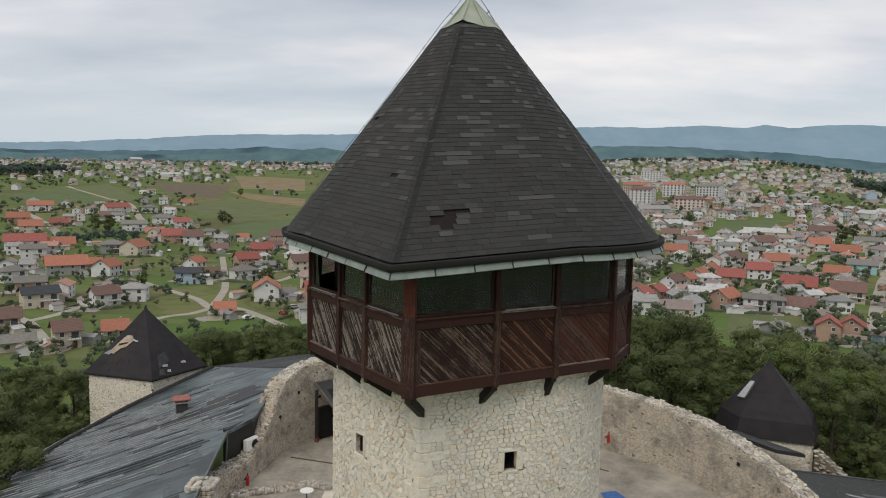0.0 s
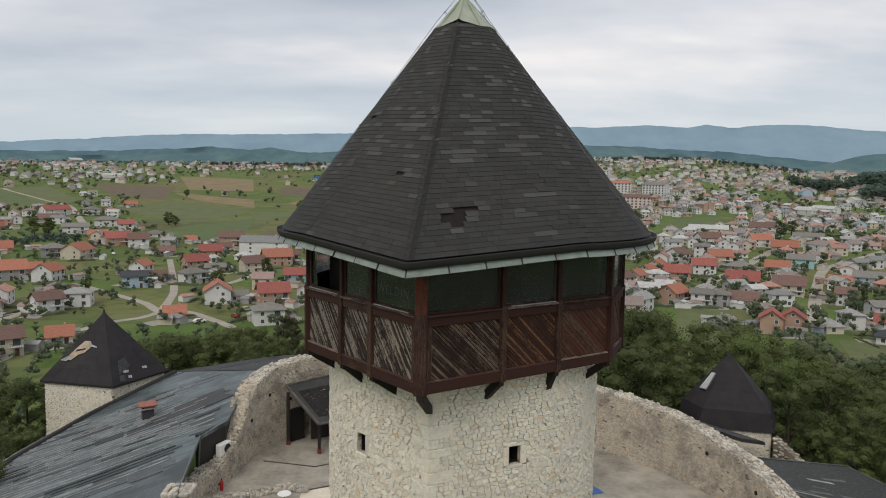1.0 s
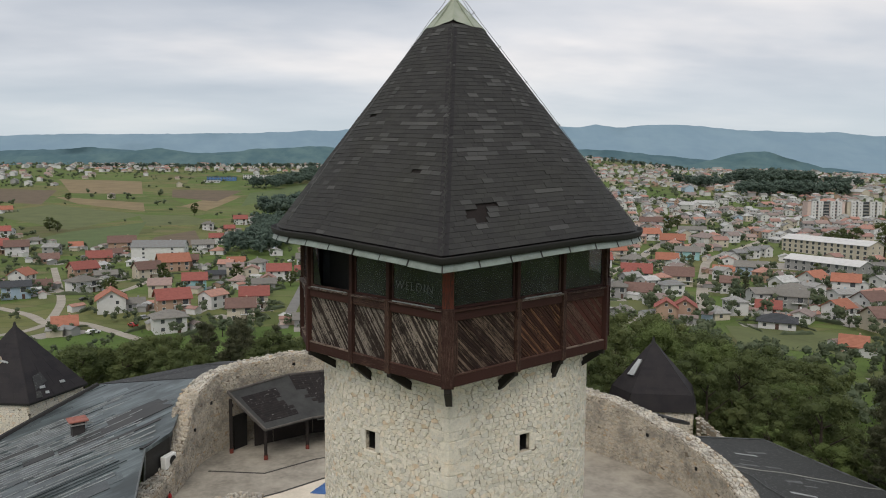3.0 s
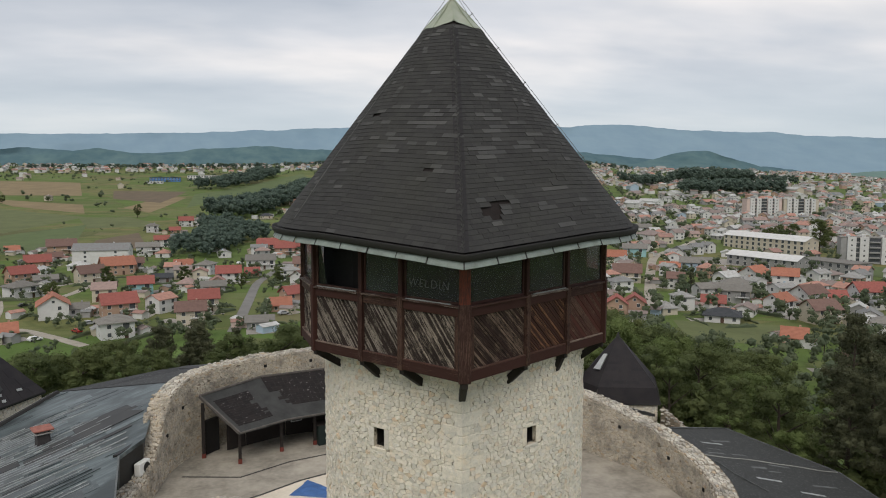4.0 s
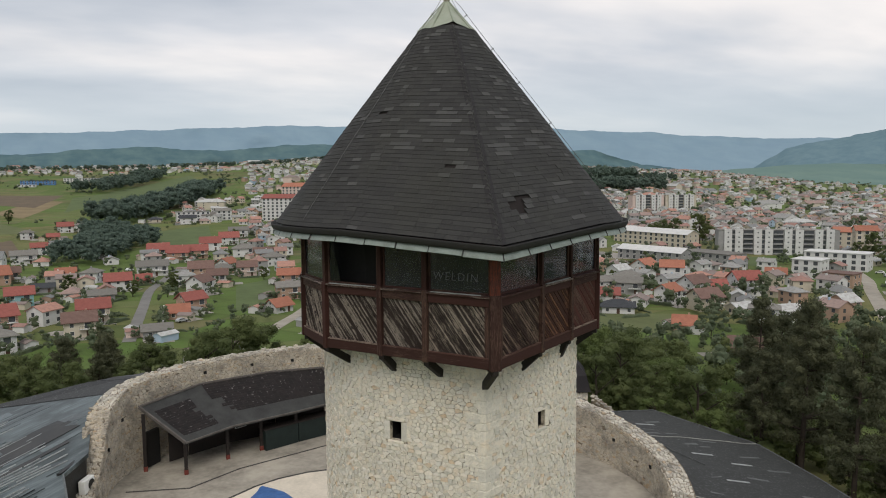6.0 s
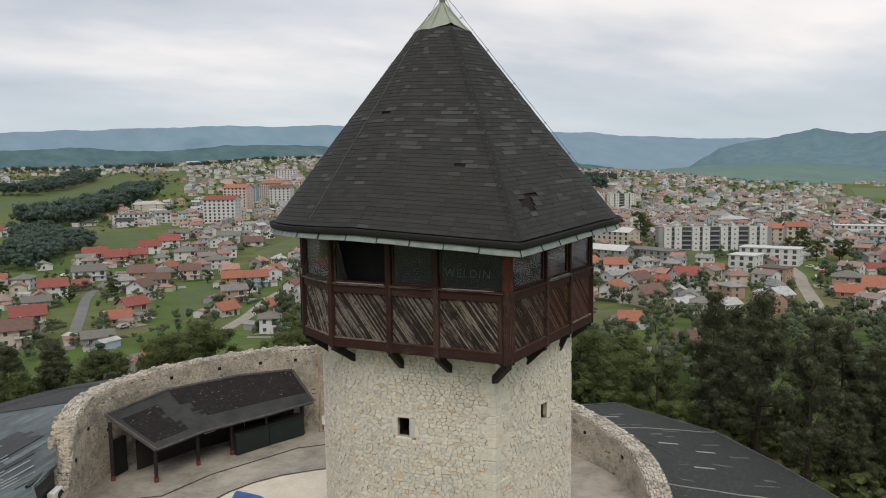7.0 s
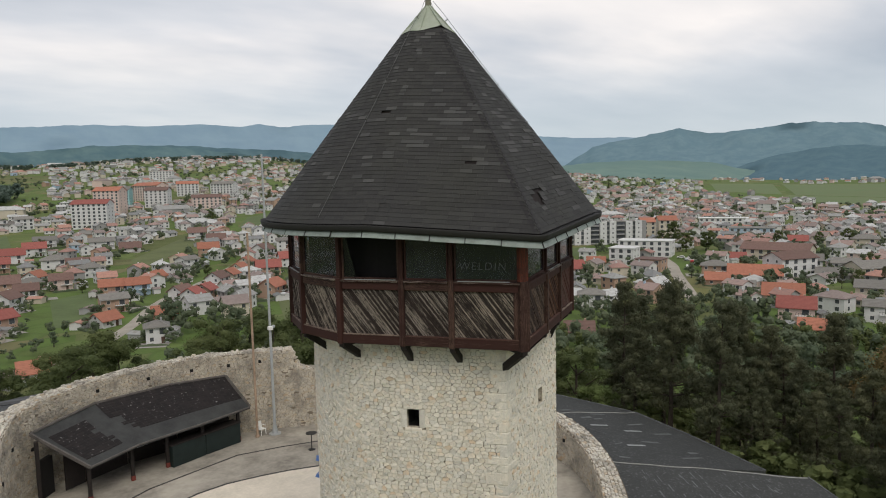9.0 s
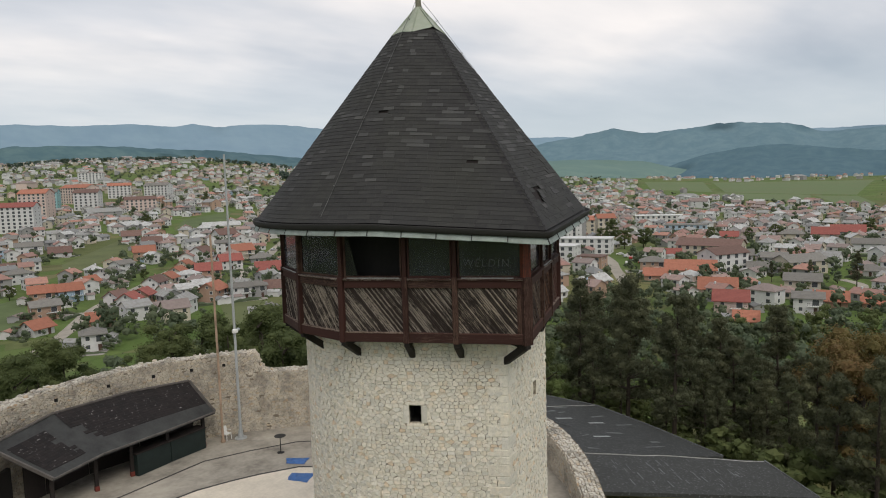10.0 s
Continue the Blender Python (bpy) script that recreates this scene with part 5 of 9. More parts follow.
# dark panels added before the stone wall to deepen the shade under the canopy
for a, b in (((-6.8, 46.62), (-5.65, 47.18)), ((-5.6, 47.2), (-3.0, 48.35)), ((-2.95, 48.37), (0.2, 48.75)), ((0.25, 48.75), (3.5, 48.1))):
    under(Geo().beam((*a, 0.95), (*b, 0.95), 0.06, 3.5, 0.008).make("back_panel", M_BRACKET), canopy)
for x, y in ((-6.0, 44.25), (-3.4, 45.6), (-1.2, 46.2), (1.2, 46.75), (3.9, 47.5), (-8.2, 45.8)):
    p = under(Geo().beam((x, y, YARD + 0.25), (x, y, 1.35 if x > -8 else 2.7), 0.2, 0.2, 0.015).make("post", M_BRACKET), canopy)
    under(Geo().box(Matrix.Translation((x, y, YARD + 0.15)), 0.24, 0.24, 0.30, 0.02).make("post_shoe", M_RUST), p)


# ---------------------------------------------------------------- ground sheet
def ground_mat():
    k = Mat("meadow_and_field", 0.95, spec=0.15)
    m = k.mapped((1 / 105, 1 / 75, 0.0), 0.5)
    vo = k.n.new("ShaderNodeTexVoronoi")
    vo.inputs["Scale"].default_value = 1.0
    k.l.new(m, vo.inputs["Vector"])
    sep = k.n.new("ShaderNodeSeparateColor")
    k.l.new(vo.outputs["Color"], sep.inputs[0])
    c = k.ramp(sep.outputs[0], [(0.0, (0.085, 0.130, 0.036)), (0.28, (0.115, 0.155, 0.045)), (0.5, (0.098, 0.135, 0.040)), (0.66, (0.145, 0.150, 0.062)), (0.78, (0.19, 0.15, 0.078)), (0.88, (0.12, 0.098, 0.058)), (1.0, (0.11, 0.165, 0.045))])
    c = k.mix(k.ramp(k.noise(0.035, 6, 0.65), [(0.4, 0.0), (0.7, 0.55)]), c, (0.075, 0.098, 0.034))
    c = k.mix(k.ramp(k.noise(0.6, 5, 0.7), [(0.45, 0.0), (0.8, 0.4)]), c, (0.13, 0.13, 0.065))
    # garden plots and hedged strips
    v2 = k.n.new("ShaderNodeTexVoronoi")
    v2.inputs["Scale"].default_value = 1.0
    k.l.new(k.mapped((1 / 26, 1 / 15, 0.0), 0.9), v2.inputs["Vector"])
    s2 = k.n.new("ShaderNodeSeparateColor")
    k.l.new(v2.outputs["Color"], s2.inputs[0])
    plot = k.ramp(s2.outputs[0], [(0.0, (0.075, 0.092, 0.035)), (0.25, (0.135, 0.165, 0.058)), (0.5, (0.10, 0.118, 0.045)), (0.72, (0.155, 0.150, 0.075)), (0.86, (0.17, 0.135, 0.085)), (1.0, (0.12, 0.165, 0.052))])
    c = k.mix(k.ramp(s2.outputs[1], [(0.3, 0.0), (0.9, 0.8)]), c, plot)
    edge = k.n.new("ShaderNodeTexVoronoi")
    edge.feature = "DISTANCE_TO_EDGE"
    edge.inputs["Scale"].default_value = 1.0
    k.l.new(k.mapped((1 / 26, 1 / 15, 0.0), 0.9), edge.inputs["Vector"])
    c = k.mix(k.ramp(edge.outputs[0], [(0.02, 0.30), (0.06, 0.0)]), c, (0.060, 0.072, 0.030))
    c = k.mix(1.0, c, (0.96, 1.07, 0.92), "MULTIPLY")
    k.colour(c).bump(k.noise(1.2, 5), 0.5, 0.3)
    return k.m


M_GROUND = ground_mat()
rad = [0.0] + [18 * (1.042 ** k) for k in range(138)]
rad = [r for r in rad if r < 4900] + [4900]
azs = [-180 + 4.0 * k for k in range(34)] + [-44 + 1.0 * k for k in range(134)] + [90 + 4.5 * k for k in range(20)]
azs = sorted(set(round(a, 2) for a in azs if -180 <= a < 180))
g = Geo()
vs = [(HILL.x + r * math.sin(radians(a)), HILL.y + r * math.cos(radians(a)), 0) for r in rad[1:] for a in azs]
vs = [(x, y, land(x, y)) for x, y, _ in vs]
na = len(azs)
fs = [(j * na + i, (j + 1) * na + i, (j + 1) * na + (i + 1) % na, j * na + (i + 1) % na) for j in range(len(rad) - 2) for i in range(na)]
vs.append((HILL.x, HILL.y, land(HILL.x, HILL.y)))
fs += [(len(vs) - 1, i, (i + 1) % na) for i in range(na)]
ground = tagged(Geo().add(vs, fs).make("ground", M_GROUND, smooth=True), "rolling green meadows and ploughed brown fields below the castle hill", "ground", kind="structure")


# ---------------------------------------------------------------- far ranges (backdrop)
def far_range(name, label, dist, az_el, mat, rough, seed, base_el=-3.0):
    az = [a for a, _ in az_el]
    el = [e for _, e in az_el]
    g = Geo()
    cols = np.arange(az[0], az[-1], 0.25)
    rows = 14
    vs = []
    for a in cols:
        e = float(np.interp(a, az, el)) + rough * noise.fractal(Vector((a * 0.45, seed, 0)), 0.7, 2.2, 6)
        for k in range(rows):
            f = k / (rows - 1)
            d = dist * (1 - 0.28 * (1 - f) ** 1.2)
            ee = base_el + (e - base_el) * f ** 0.75 + 0.22 * (f * (1 - f)) * 4 * noise.fractal(Vector((a * 0.5, k * 0.35, seed)), 0.8, 2.1, 4)
            dd = d * (1 + 0.03 * noise.noise(Vector((a * 0.3, k * 0.5, seed))))
            vs.append((-5 + dd * math.sin(radians(a)), 2 + dd * math.cos(radians(a)), EYE + dd * math.tan(radians(ee))))
    n = len(cols)
    fs = [(i * rows + k, (i + 1) * rows + k, (i + 1) * rows + k + 1, i * rows + k + 1) for i in range(n - 1) for k in range(rows - 1)]
    return tagged(g.add(vs, fs).make(name, mat, smooth=True), label, "hills", kind="structure")


# distance haze is put into the colour: bluish tones that also glow
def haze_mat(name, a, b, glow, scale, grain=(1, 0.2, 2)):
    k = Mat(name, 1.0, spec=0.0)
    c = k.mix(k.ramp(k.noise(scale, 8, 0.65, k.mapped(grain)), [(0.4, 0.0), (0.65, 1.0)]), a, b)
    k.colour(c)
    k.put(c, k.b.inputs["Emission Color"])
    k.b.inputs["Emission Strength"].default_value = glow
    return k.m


M_FAR = haze_mat("far_hills_haze", (0.110, 0.158, 0.197), (0.124, 0.174, 0.210), 0.86, 0.006)
M_MID = haze_mat("mid_hills_haze", (0.048, 0.082, 0.097), (0.068, 0.108, 0.120), 0.6, 0.012)
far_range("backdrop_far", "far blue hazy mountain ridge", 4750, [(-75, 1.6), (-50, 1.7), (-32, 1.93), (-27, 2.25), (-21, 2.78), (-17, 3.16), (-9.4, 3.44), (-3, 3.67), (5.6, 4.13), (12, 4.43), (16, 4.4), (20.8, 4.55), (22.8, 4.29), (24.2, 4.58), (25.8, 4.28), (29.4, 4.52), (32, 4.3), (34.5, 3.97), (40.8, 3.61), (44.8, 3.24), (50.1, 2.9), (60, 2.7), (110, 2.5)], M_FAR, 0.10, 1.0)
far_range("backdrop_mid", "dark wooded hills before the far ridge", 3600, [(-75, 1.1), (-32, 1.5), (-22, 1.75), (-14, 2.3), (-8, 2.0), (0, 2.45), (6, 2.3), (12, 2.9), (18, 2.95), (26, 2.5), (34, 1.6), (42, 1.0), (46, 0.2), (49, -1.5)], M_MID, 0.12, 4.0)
far_range("backdrop_near", "low dark wooded ridges behind the meadows", 3000, [(-75, 1.2), (-30, 1.3), (-20, 1.5), (-13.7, 1.82), (-9.9, 2.35), (-7.4, 2.15), (-5.5, 1.9), (-2.7, 2.45), (2.2, 2.75), (4.7, 2.55), (8, 2.5), (12, 2.9), (15.4, 3.0), (19, 2.75), (23, 2.2), (28, 1.6), (31.6, 1.4), (34.7, 2.35), (36.6, 2.35), (39.0, 1.55), (41, 1.0), (46, 0.3), (50, -0.5)], haze_mat("near_ridge_haze", (0.056, 0.095, 0.108), (0.080, 0.124, 0.128), 0.52, 0.015), 0.10, 21.0)
far_range("backdrop_east", "wooded mountain at the end of the valley", 4200, [(45, -0.5), (48, 0.6), (50.5, 2.2), (53.7, 2.8), (56.8, 3.34), (60.2, 2.86), (64.6, 3.4), (69.2, 3.17), (71.4, 2.45), (74.8, 2.5), (80, 2.6), (110, 2.4)], haze_mat("valley_mountain_haze", (0.080, 0.126, 0.150), (0.098, 0.146, 0.166), 0.64, 0.016, (1, 1, 1.2)), 0.16, 9.0)
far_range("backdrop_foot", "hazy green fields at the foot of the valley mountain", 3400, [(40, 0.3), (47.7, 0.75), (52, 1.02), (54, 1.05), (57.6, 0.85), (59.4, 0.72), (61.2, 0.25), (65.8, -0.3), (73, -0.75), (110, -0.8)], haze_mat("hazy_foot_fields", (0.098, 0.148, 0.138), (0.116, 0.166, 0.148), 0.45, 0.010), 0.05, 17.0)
far_range("backdrop_spur", "dark wooded spur before the valley mountain", 3500, [(58.8, -1.5), (59.8, -0.11), (61.0, 0.28), (63.5, 1.05), (65.8, 1.5), (69.2, 1.64), (72.5, 1.21), (75.4, 0.96), (82, 2.2), (110, 2.0)], haze_mat("spur_haze", (0.056, 0.094, 0.116), (0.070, 0.112, 0.130), 0.6, 0.02, (1, 1, 1.2)), 0.10, 14.0)


# ---------------------------------------------------------------- trees
def leaf_mat(name, cols, rough=0.7):
    cols = [(r * 0.94, g * 1.0, b * 1.06) for r, g, b in cols]
    k = Mat(name, rough, spec=0.2)
    tone = k.math("ADD", k.math("MULTIPLY", k.rand(True), 0.42), k.math("ADD", k.math("MULTIPLY", k.noise(0.55, 3), 0.75), k.math("MULTIPLY", k.rand(False), 0.40)))
    c = k.ramp(k.math("SUBTRACT", tone, 0.27), [(i / (len(cols) - 1), c) for i, c in enumerate(cols)])
    k.colour(c)
    # light also comes through the blades
    t = k.n.new("ShaderNodeBsdfTranslucent")
    k.put(c, t.inputs[0])
    m = k.n.new("ShaderNodeMixShader")
    m.inputs[0].default_value = 0.30
    k.l.new(k.b.outputs[0], m.inputs[1])
    k.l.new(t.outputs[0], m.inputs[2])
    k.l.new(m.outputs[0], k.n["Material Output"].inputs[0])
    return k.m


M_LEAF = leaf_mat("broad_leaves", [(0.058, 0.074, 0.026), (0.086, 0.104, 0.036), (0.115, 0.132, 0.046), (0.15, 0.160, 0.058)])
M_LEAF_Y = leaf_mat("turning_leaves", [(0.100, 0.092, 0.030), (0.150, 0.112, 0.036), (0.175, 0.115, 0.046), (0.205, 0.118, 0.050)])
M_LEAF_L = leaf_mat("bright_leaves", [(0.085, 0.112, 0.036), (0.118, 0.150, 0.046), (0.150, 0.182, 0.058), (0.185, 0.212, 0.072)])
M_NEEDLE = leaf_mat("pine_needles", [(0.056, 0.060, 0.034), (0.084, 0.087, 0.046), (0.114, 0.113, 0.058), (0.150, 0.142, 0.072)])
M_BARK = plain("bark", (0.055, 0.042, 0.032), 0.95, vary=0.5, scale=5)


def leaf_cloud(centres, radii, per, size, rng, flat=0.6, long=1.5):
    """Leaf sprays as small bent quads scattered in shells round the centres."""
    vs, fs = [], []
    for c, r in zip(centres, radii):
        n = max(6, int(per * r * r))
        d = rng.normal(size=(n, 3))
        d /= np.linalg.norm(d, axis=1)[:, None]
        pos = np.array(c) + d * (r * (1.15 - 0.65 * rng.uniform(0, 1, (n, 1)) ** 0.7)) * np.array([1, 1, 0.8])
        nrm = d * 0.7 + rng.normal(size=(n, 3)) * 0.55 + np.array([0, 0, flat])
        nrm /= np.linalg.norm(nrm, axis=1)[:, None]
        a = np.cross(nrm, rng.normal(size=(n, 3)))
        a /= np.linalg.norm(a, axis=1)[:, None]
        b = np.cross(nrm, a)
        s = size * rng.uniform(0.6, 1.4, (n, 1))
        for p, u, w, q, k in zip(pos, a, b, nrm, s):
            i = len(vs)
            vs += [p - u * k * long, p - w * k + q * k * 0.25, p + u * k * long, p + w * k + q * k * 0.25]
            fs += [(i, i + 1, i + 2), (i, i + 2, i + 3)]
    return vs, fs


def ico(sub_):
    bm = bmesh.new()
    bmesh.ops.create_icosphere(bm, subdivisions=sub_, radius=1.0)
    v = np.array([p.co[:] for p in bm.verts])
    f = [tuple(q.index for q in t.verts) for t in bm.faces]
    bm.free()
    return v, f


ICO1, ICO2 = ico(1), ico(2)


def cores(vs, fs, centres, radii, rng, unit, share=0.80, squash=0.8):
    """Dense inner twigs and leaves: an uneven lump inside each spray."""
    for c, r in zip(centres, radii):
        u = unit[0] * (share * r * rng.uniform(0.75, 1.12, (len(unit[0]), 1))) * np.array([1, 1, squash]) + np.array(c)
        b = len(vs)
        vs.extend(u.tolist())
        fs.extend(tuple(q + b for q in t) for t in unit[1])


def tree(kind, seed):
    """A tree ten metres tall at the origin: tapered trunk, limbs and a crown of leaf sprays."""
    rng = np.random.default_rng(seed)
    t = Geo()
    lean = rng.normal(size=2) * 0.25
    tip = 9.4 if kind == "pine" else 7.2
    sp = [(lean[0] * (z / 8) ** 2, lean[1] * (z / 8) ** 2, z) for z in (-0.6, 0.5, 2.0, 4.0, 6.0, tip)]
    t.tube(sp, [0.26, 0.20, 0.17, 0.14, 0.09, 0.03], 8)
    cen, rad_ = [], []
    if kind == "pine":
        for z in np.arange(2.6, 9.7, 0.62):
            reach = (2.5 * (1 - ((z - 2.4) / 8.0)) ** 0.8 + 0.25) * rng.uniform(0.75, 1.15)
            for q in range(int(rng.integers(4, 7))):
                az = rng.uniform(0, 2 * math.pi)
                e = reach * rng.uniform(0.6, 1.1)
                end = (lean[0] + e * math.cos(az), lean[1] + e * math.sin(az), z + 0.25 * e * rng.uniform(0.2, 1.0))
                t.tube([(lean[0] * (z / 8) ** 2, lean[1] * (z / 8) ** 2, z - 0.1), end], [0.05, 0.015], 4)
                for f in (0.45, 0.75, 1.0):
                    cen.append((lean[0] * 0.5 + (end[0] - lean[0] * 0.5) * f, lean[1] * 0.5 + (end[1] - lean[1] * 0.5) * f, z + (end[2] - z) * f + rng.uniform(-0.1, 0.15)))
                    rad_.append(rng.uniform(0.34, 0.58))
        vs, fs = leaf_cloud(cen, rad_, 420, 0.026, rng, 0.3, 3.4)
        cores(vs, fs, cen, rad_, rng, ICO1, 0.55)
        mat = M_NEEDLE
    else:
        for q in range(40):
            az, zz = rng.uniform(0, 2 * math.pi), rng.uniform(1.8, 8.9)
            w = 2.9 * math.sin(math.pi * min(max((zz - 1.2) / 8.8, 0.05), 0.97)) ** 0.7
            r = w * rng.uniform(0.35, 1.0)
            c = (r * math.cos(az), r * math.sin(az), zz)
            cen.append(c)
            rad_.append(rng.uniform(0.55, 1.15))
            if q < 12:
                h = max(1.6, zz - r * 0.9)
                t.tube([(lean[0] * (h / 8) ** 2, lean[1] * (h / 8) ** 2, h), (c[0] * 0.5, c[1] * 0.5, (h + zz) / 2), c], [0.09, 0.06, 0.02], 5)
        vs, fs = leaf_cloud(cen, rad_, 400, 0.052, rng, 0.5, 1.4)
        cores(vs, fs, cen, rad_, rng, ICO2, 0.60)
        mat = {"autumn": M_LEAF_Y, "bright": M_LEAF_L}.get(kind, M_LEAF)
    me_t = t.mesh("trunk", M_BARK)
    me_c = Geo().add(vs, fs).mesh("crown", mat)
    return me_t, me_c


TREES = {"b": [tree("broad", s) for s in (1, 2, 3, 4)], "y": [tree("autumn", s) for s in (11, 12)], "l": [tree("bright", s) for s in (15, 16)], "p": [tree("pine", s) for s in (21, 22, 23)]}
TREE_LABEL = {"l": "bright green leafy bush below the castle roof", "b": "leafy green deciduous tree on the castle slope", "y": "deciduous tree with yellowing autumn leaves on the slope", "p": "tall dark green pine tree below the castle"}
rtree = random.Random(33)


def put_tree(x, y, top, kind, slim=1.0, group="trees on the castle hill", label=""):
    z = land(x, y)
    h = max(3.0, (top - z) * (0.93 if kind == "p" else 1.0))
    slim *= 0.8 if kind == "p" else 1.0
    me_t, me_c = rtree.choice(TREES[kind])
    ob = tagged(new("pine_tree" if kind == "p" else "tree"), label or TREE_LABEL[kind], "tree", group)
    w = h / 10 * slim * rtree.uniform(0.9, 1.15)
    ob.matrix_basis = Matrix.LocRotScale((x, y, z), Euler((0, 0, rtree.uniform(0, 6.28))), (w, w, h / 10))
    for nm, me in (("trunk", me_t), ("crown", me_c)):
        c = new(nm, me)
        c.parent = ob
    return ob


# ---------------------------------------------------------------- houses
def wall_mat(name, col, vary=0.12):
    k = Mat(name, 0.9, spec=0.2)
    c = k.mix(k.ramp(k.noise(0.5, 5), [(0.4, 0.0), (0.7, 1.0)]), col, tuple(v * (1 - vary) for v in col))
    c = k.mix(k.ramp(k.noise(5, 4), [(0.5, 0.0), (0.8, 0.25)]), c, tuple(v * 0.7 for v in col))
    k.colour(c)
    return k.m


def tile_mat(name, col, island=False):
    """Clay tiles in courses: a wave in height with grain and weathering."""
    k = Mat(name, 0.8, spec=0.25)
    c = k.mix(k.math("MULTIPLY", k.rand(island), 0.55), col, tuple(v * 0.55 for v in col))
    c = k.mix(k.ramp(k.noise(0.9, 6, 0.65), [(0.42, 0.0), (0.7, 0.5)]), c, tuple(v * 0.5 for v in col))
    k.colour(c).bump(k.math("SINE", k.math("MULTIPLY", (lambda s: s)(k.sep_z()), 20.0)), 0.5, 0.05)
    return k.m


def sep_z(self):
    n = self.n.new("ShaderNodeSeparateXYZ")
    self.l.new(self.co, n.inputs[0])
    return n.outputs[2]


Mat.sep_z = sep_z
ROOF_COL = {"o": (0.42, 0.175, 0.115), "r": (0.34, 0.115, 0.095), "b": (0.20, 0.125, 0.105), "g": (0.22, 0.21, 0.19), "d": (0.060, 0.065, 0.072)}
WALL_COL = {"w": (0.60, 0.60, 0.59), "c": (0.52, 0.47, 0.38), "k": (0.40, 0.275, 0.205), "p": (0.60, 0.48, 0.43), "y": (0.30, 0.30, 0.295), "l": (0.36, 0.46, 0.56), "t": (0.30, 0.50, 0.52), "z": (0.09, 0.20, 0.42)}
M_ROOF = {c: tile_mat("roof_tiles_" + n, ROOF_COL[c]) for c, n in zip("orbgd", ("orange", "red", "brown", "grey", "dark"))}
M_WALL = {c: wall_mat("render_" + n, WALL_COL[c]) for c, n in zip("wckpyltz", ("white", "cream", "brick", "pink", "grey", "blue", "teal", "strong_blue"))}
M_PANE = plain("house_window_glass", (0.085, 0.092, 0.10), 0.12, vary=0.3, scale=0.4, bump=0)
M_FRAME = plain("window_frame_white", (0.62, 0.61, 0.58), 0.6, vary=0.1, bump=0)
M_DOOR = plain("house_door_brown", (0.09, 0.05, 0.035), 0.6, vary=0.3, bump=0)
NAME_R = {"w": "white", "o": "orange tile", "r": "red tile", "b": "brown tile", "g": "grey", "d": "dark slate-grey"}
NAME_W = {"w": "white", "c": "cream", "k": "bare brick", "p": "pink", "y": "grey", "l": "pale blue", "t": "teal", "z": "strong blue"}


def window_mesh(w, h):
    g = Geo()
    m = Matrix()
    for sx in (-1, 1):
        g.box(Matrix.Translation((sx * w / 2, 0.02, 0)), 0.10, 0.10, h + 0.1, slot=0)
        g.box(Matrix.Translation((0, 0.02, sx * h / 2)), w - 0.10, 0.10, 0.10, slot=0)
    g.box(m, w - 0.1, 0.05, h - 0.1, slot=1)
    return g.mesh("window", [M_FRAME, M_PANE])


WIN_ME = [window_mesh(1.2, 1.3), window_mesh(1.0, 1.0), window_mesh(2.0, 2.0)]
DOOR_ME = Geo().box(Matrix.Translation((0, 0.02, 0)), 1.1, 0.14, 2.1).mesh("door", M_DOOR)


def hang(me, name, parent, x, y, z, turn):
    ob = new(name, me)
    ob.parent = parent
    ob.matrix_basis = Matrix.Translation((x, y, z)) @ Matrix.Rotation(turn, 4, "Z")
    return ob


def roof_prism(g, w, d, z0, rise, over, hip, slot=0, thick=0.22):
    """A gabled or hipped roof as one closed shell; the ridge runs along x."""
    W, D = w / 2 + over, d / 2 + over
    zl = z0 - rise * over / (d / 2)
    rx = W - (D * 0.95 if hip else 0.0)
    top = [(-W, -D, zl), (W, -D, zl), (W, D, zl), (-W, D, zl), (-rx, 0, z0 + rise), (rx, 0, z0 + rise)]
    vs = [(x, y, z + thick) for x, y, z in top] + top
    fs = [(0, 1, 5, 4), (2, 3, 4, 5), (1, 2, 5), (3, 0, 4), (6, 7, 1, 0), (7, 8, 2, 1), (8, 9, 3, 2), (9, 6, 0, 3), (6, 10, 11, 7), (8, 11, 10, 9), (7, 11, 8), (9, 10, 6)]
    if not hip:
        fs = [f for f in fs if f not in ((1, 2, 5), (3, 0, 4), (7, 11, 8), (9, 10, 6), (7, 8, 2, 1), (9, 6, 0, 3))] + [(1, 7, 11, 5), (5, 11, 8, 2), (3, 9, 10, 4), (4, 10, 6, 0)]
    return g.add(vs, fs, slot)


def walls(g, w, d, h, rise, hip, slot=0):
    x, y = w / 2, d / 2
    vs = [(-x, -y, -2.5), (x, -y, -2.5), (x, y, -2.5), (-x, y, -2.5), (-x, -y, h), (x, -y, h), (x, y, h), (-x, y, h)]
    fs = [(0, 1, 5, 4), (2, 3, 7, 6)]
    if hip:
        return g.add(vs, fs + [(1, 2, 6, 5), (3, 0, 4, 7), (4, 5, 6, 7)], slot)
    return g.add(vs + [(-x, 0, h + rise), (x, 0, h + rise)], fs + [(1, 2, 6, 9, 5), (3, 0, 4, 8, 7)], slot)


rh = random.Random(77)
TAKEN, HOUSES = [], []


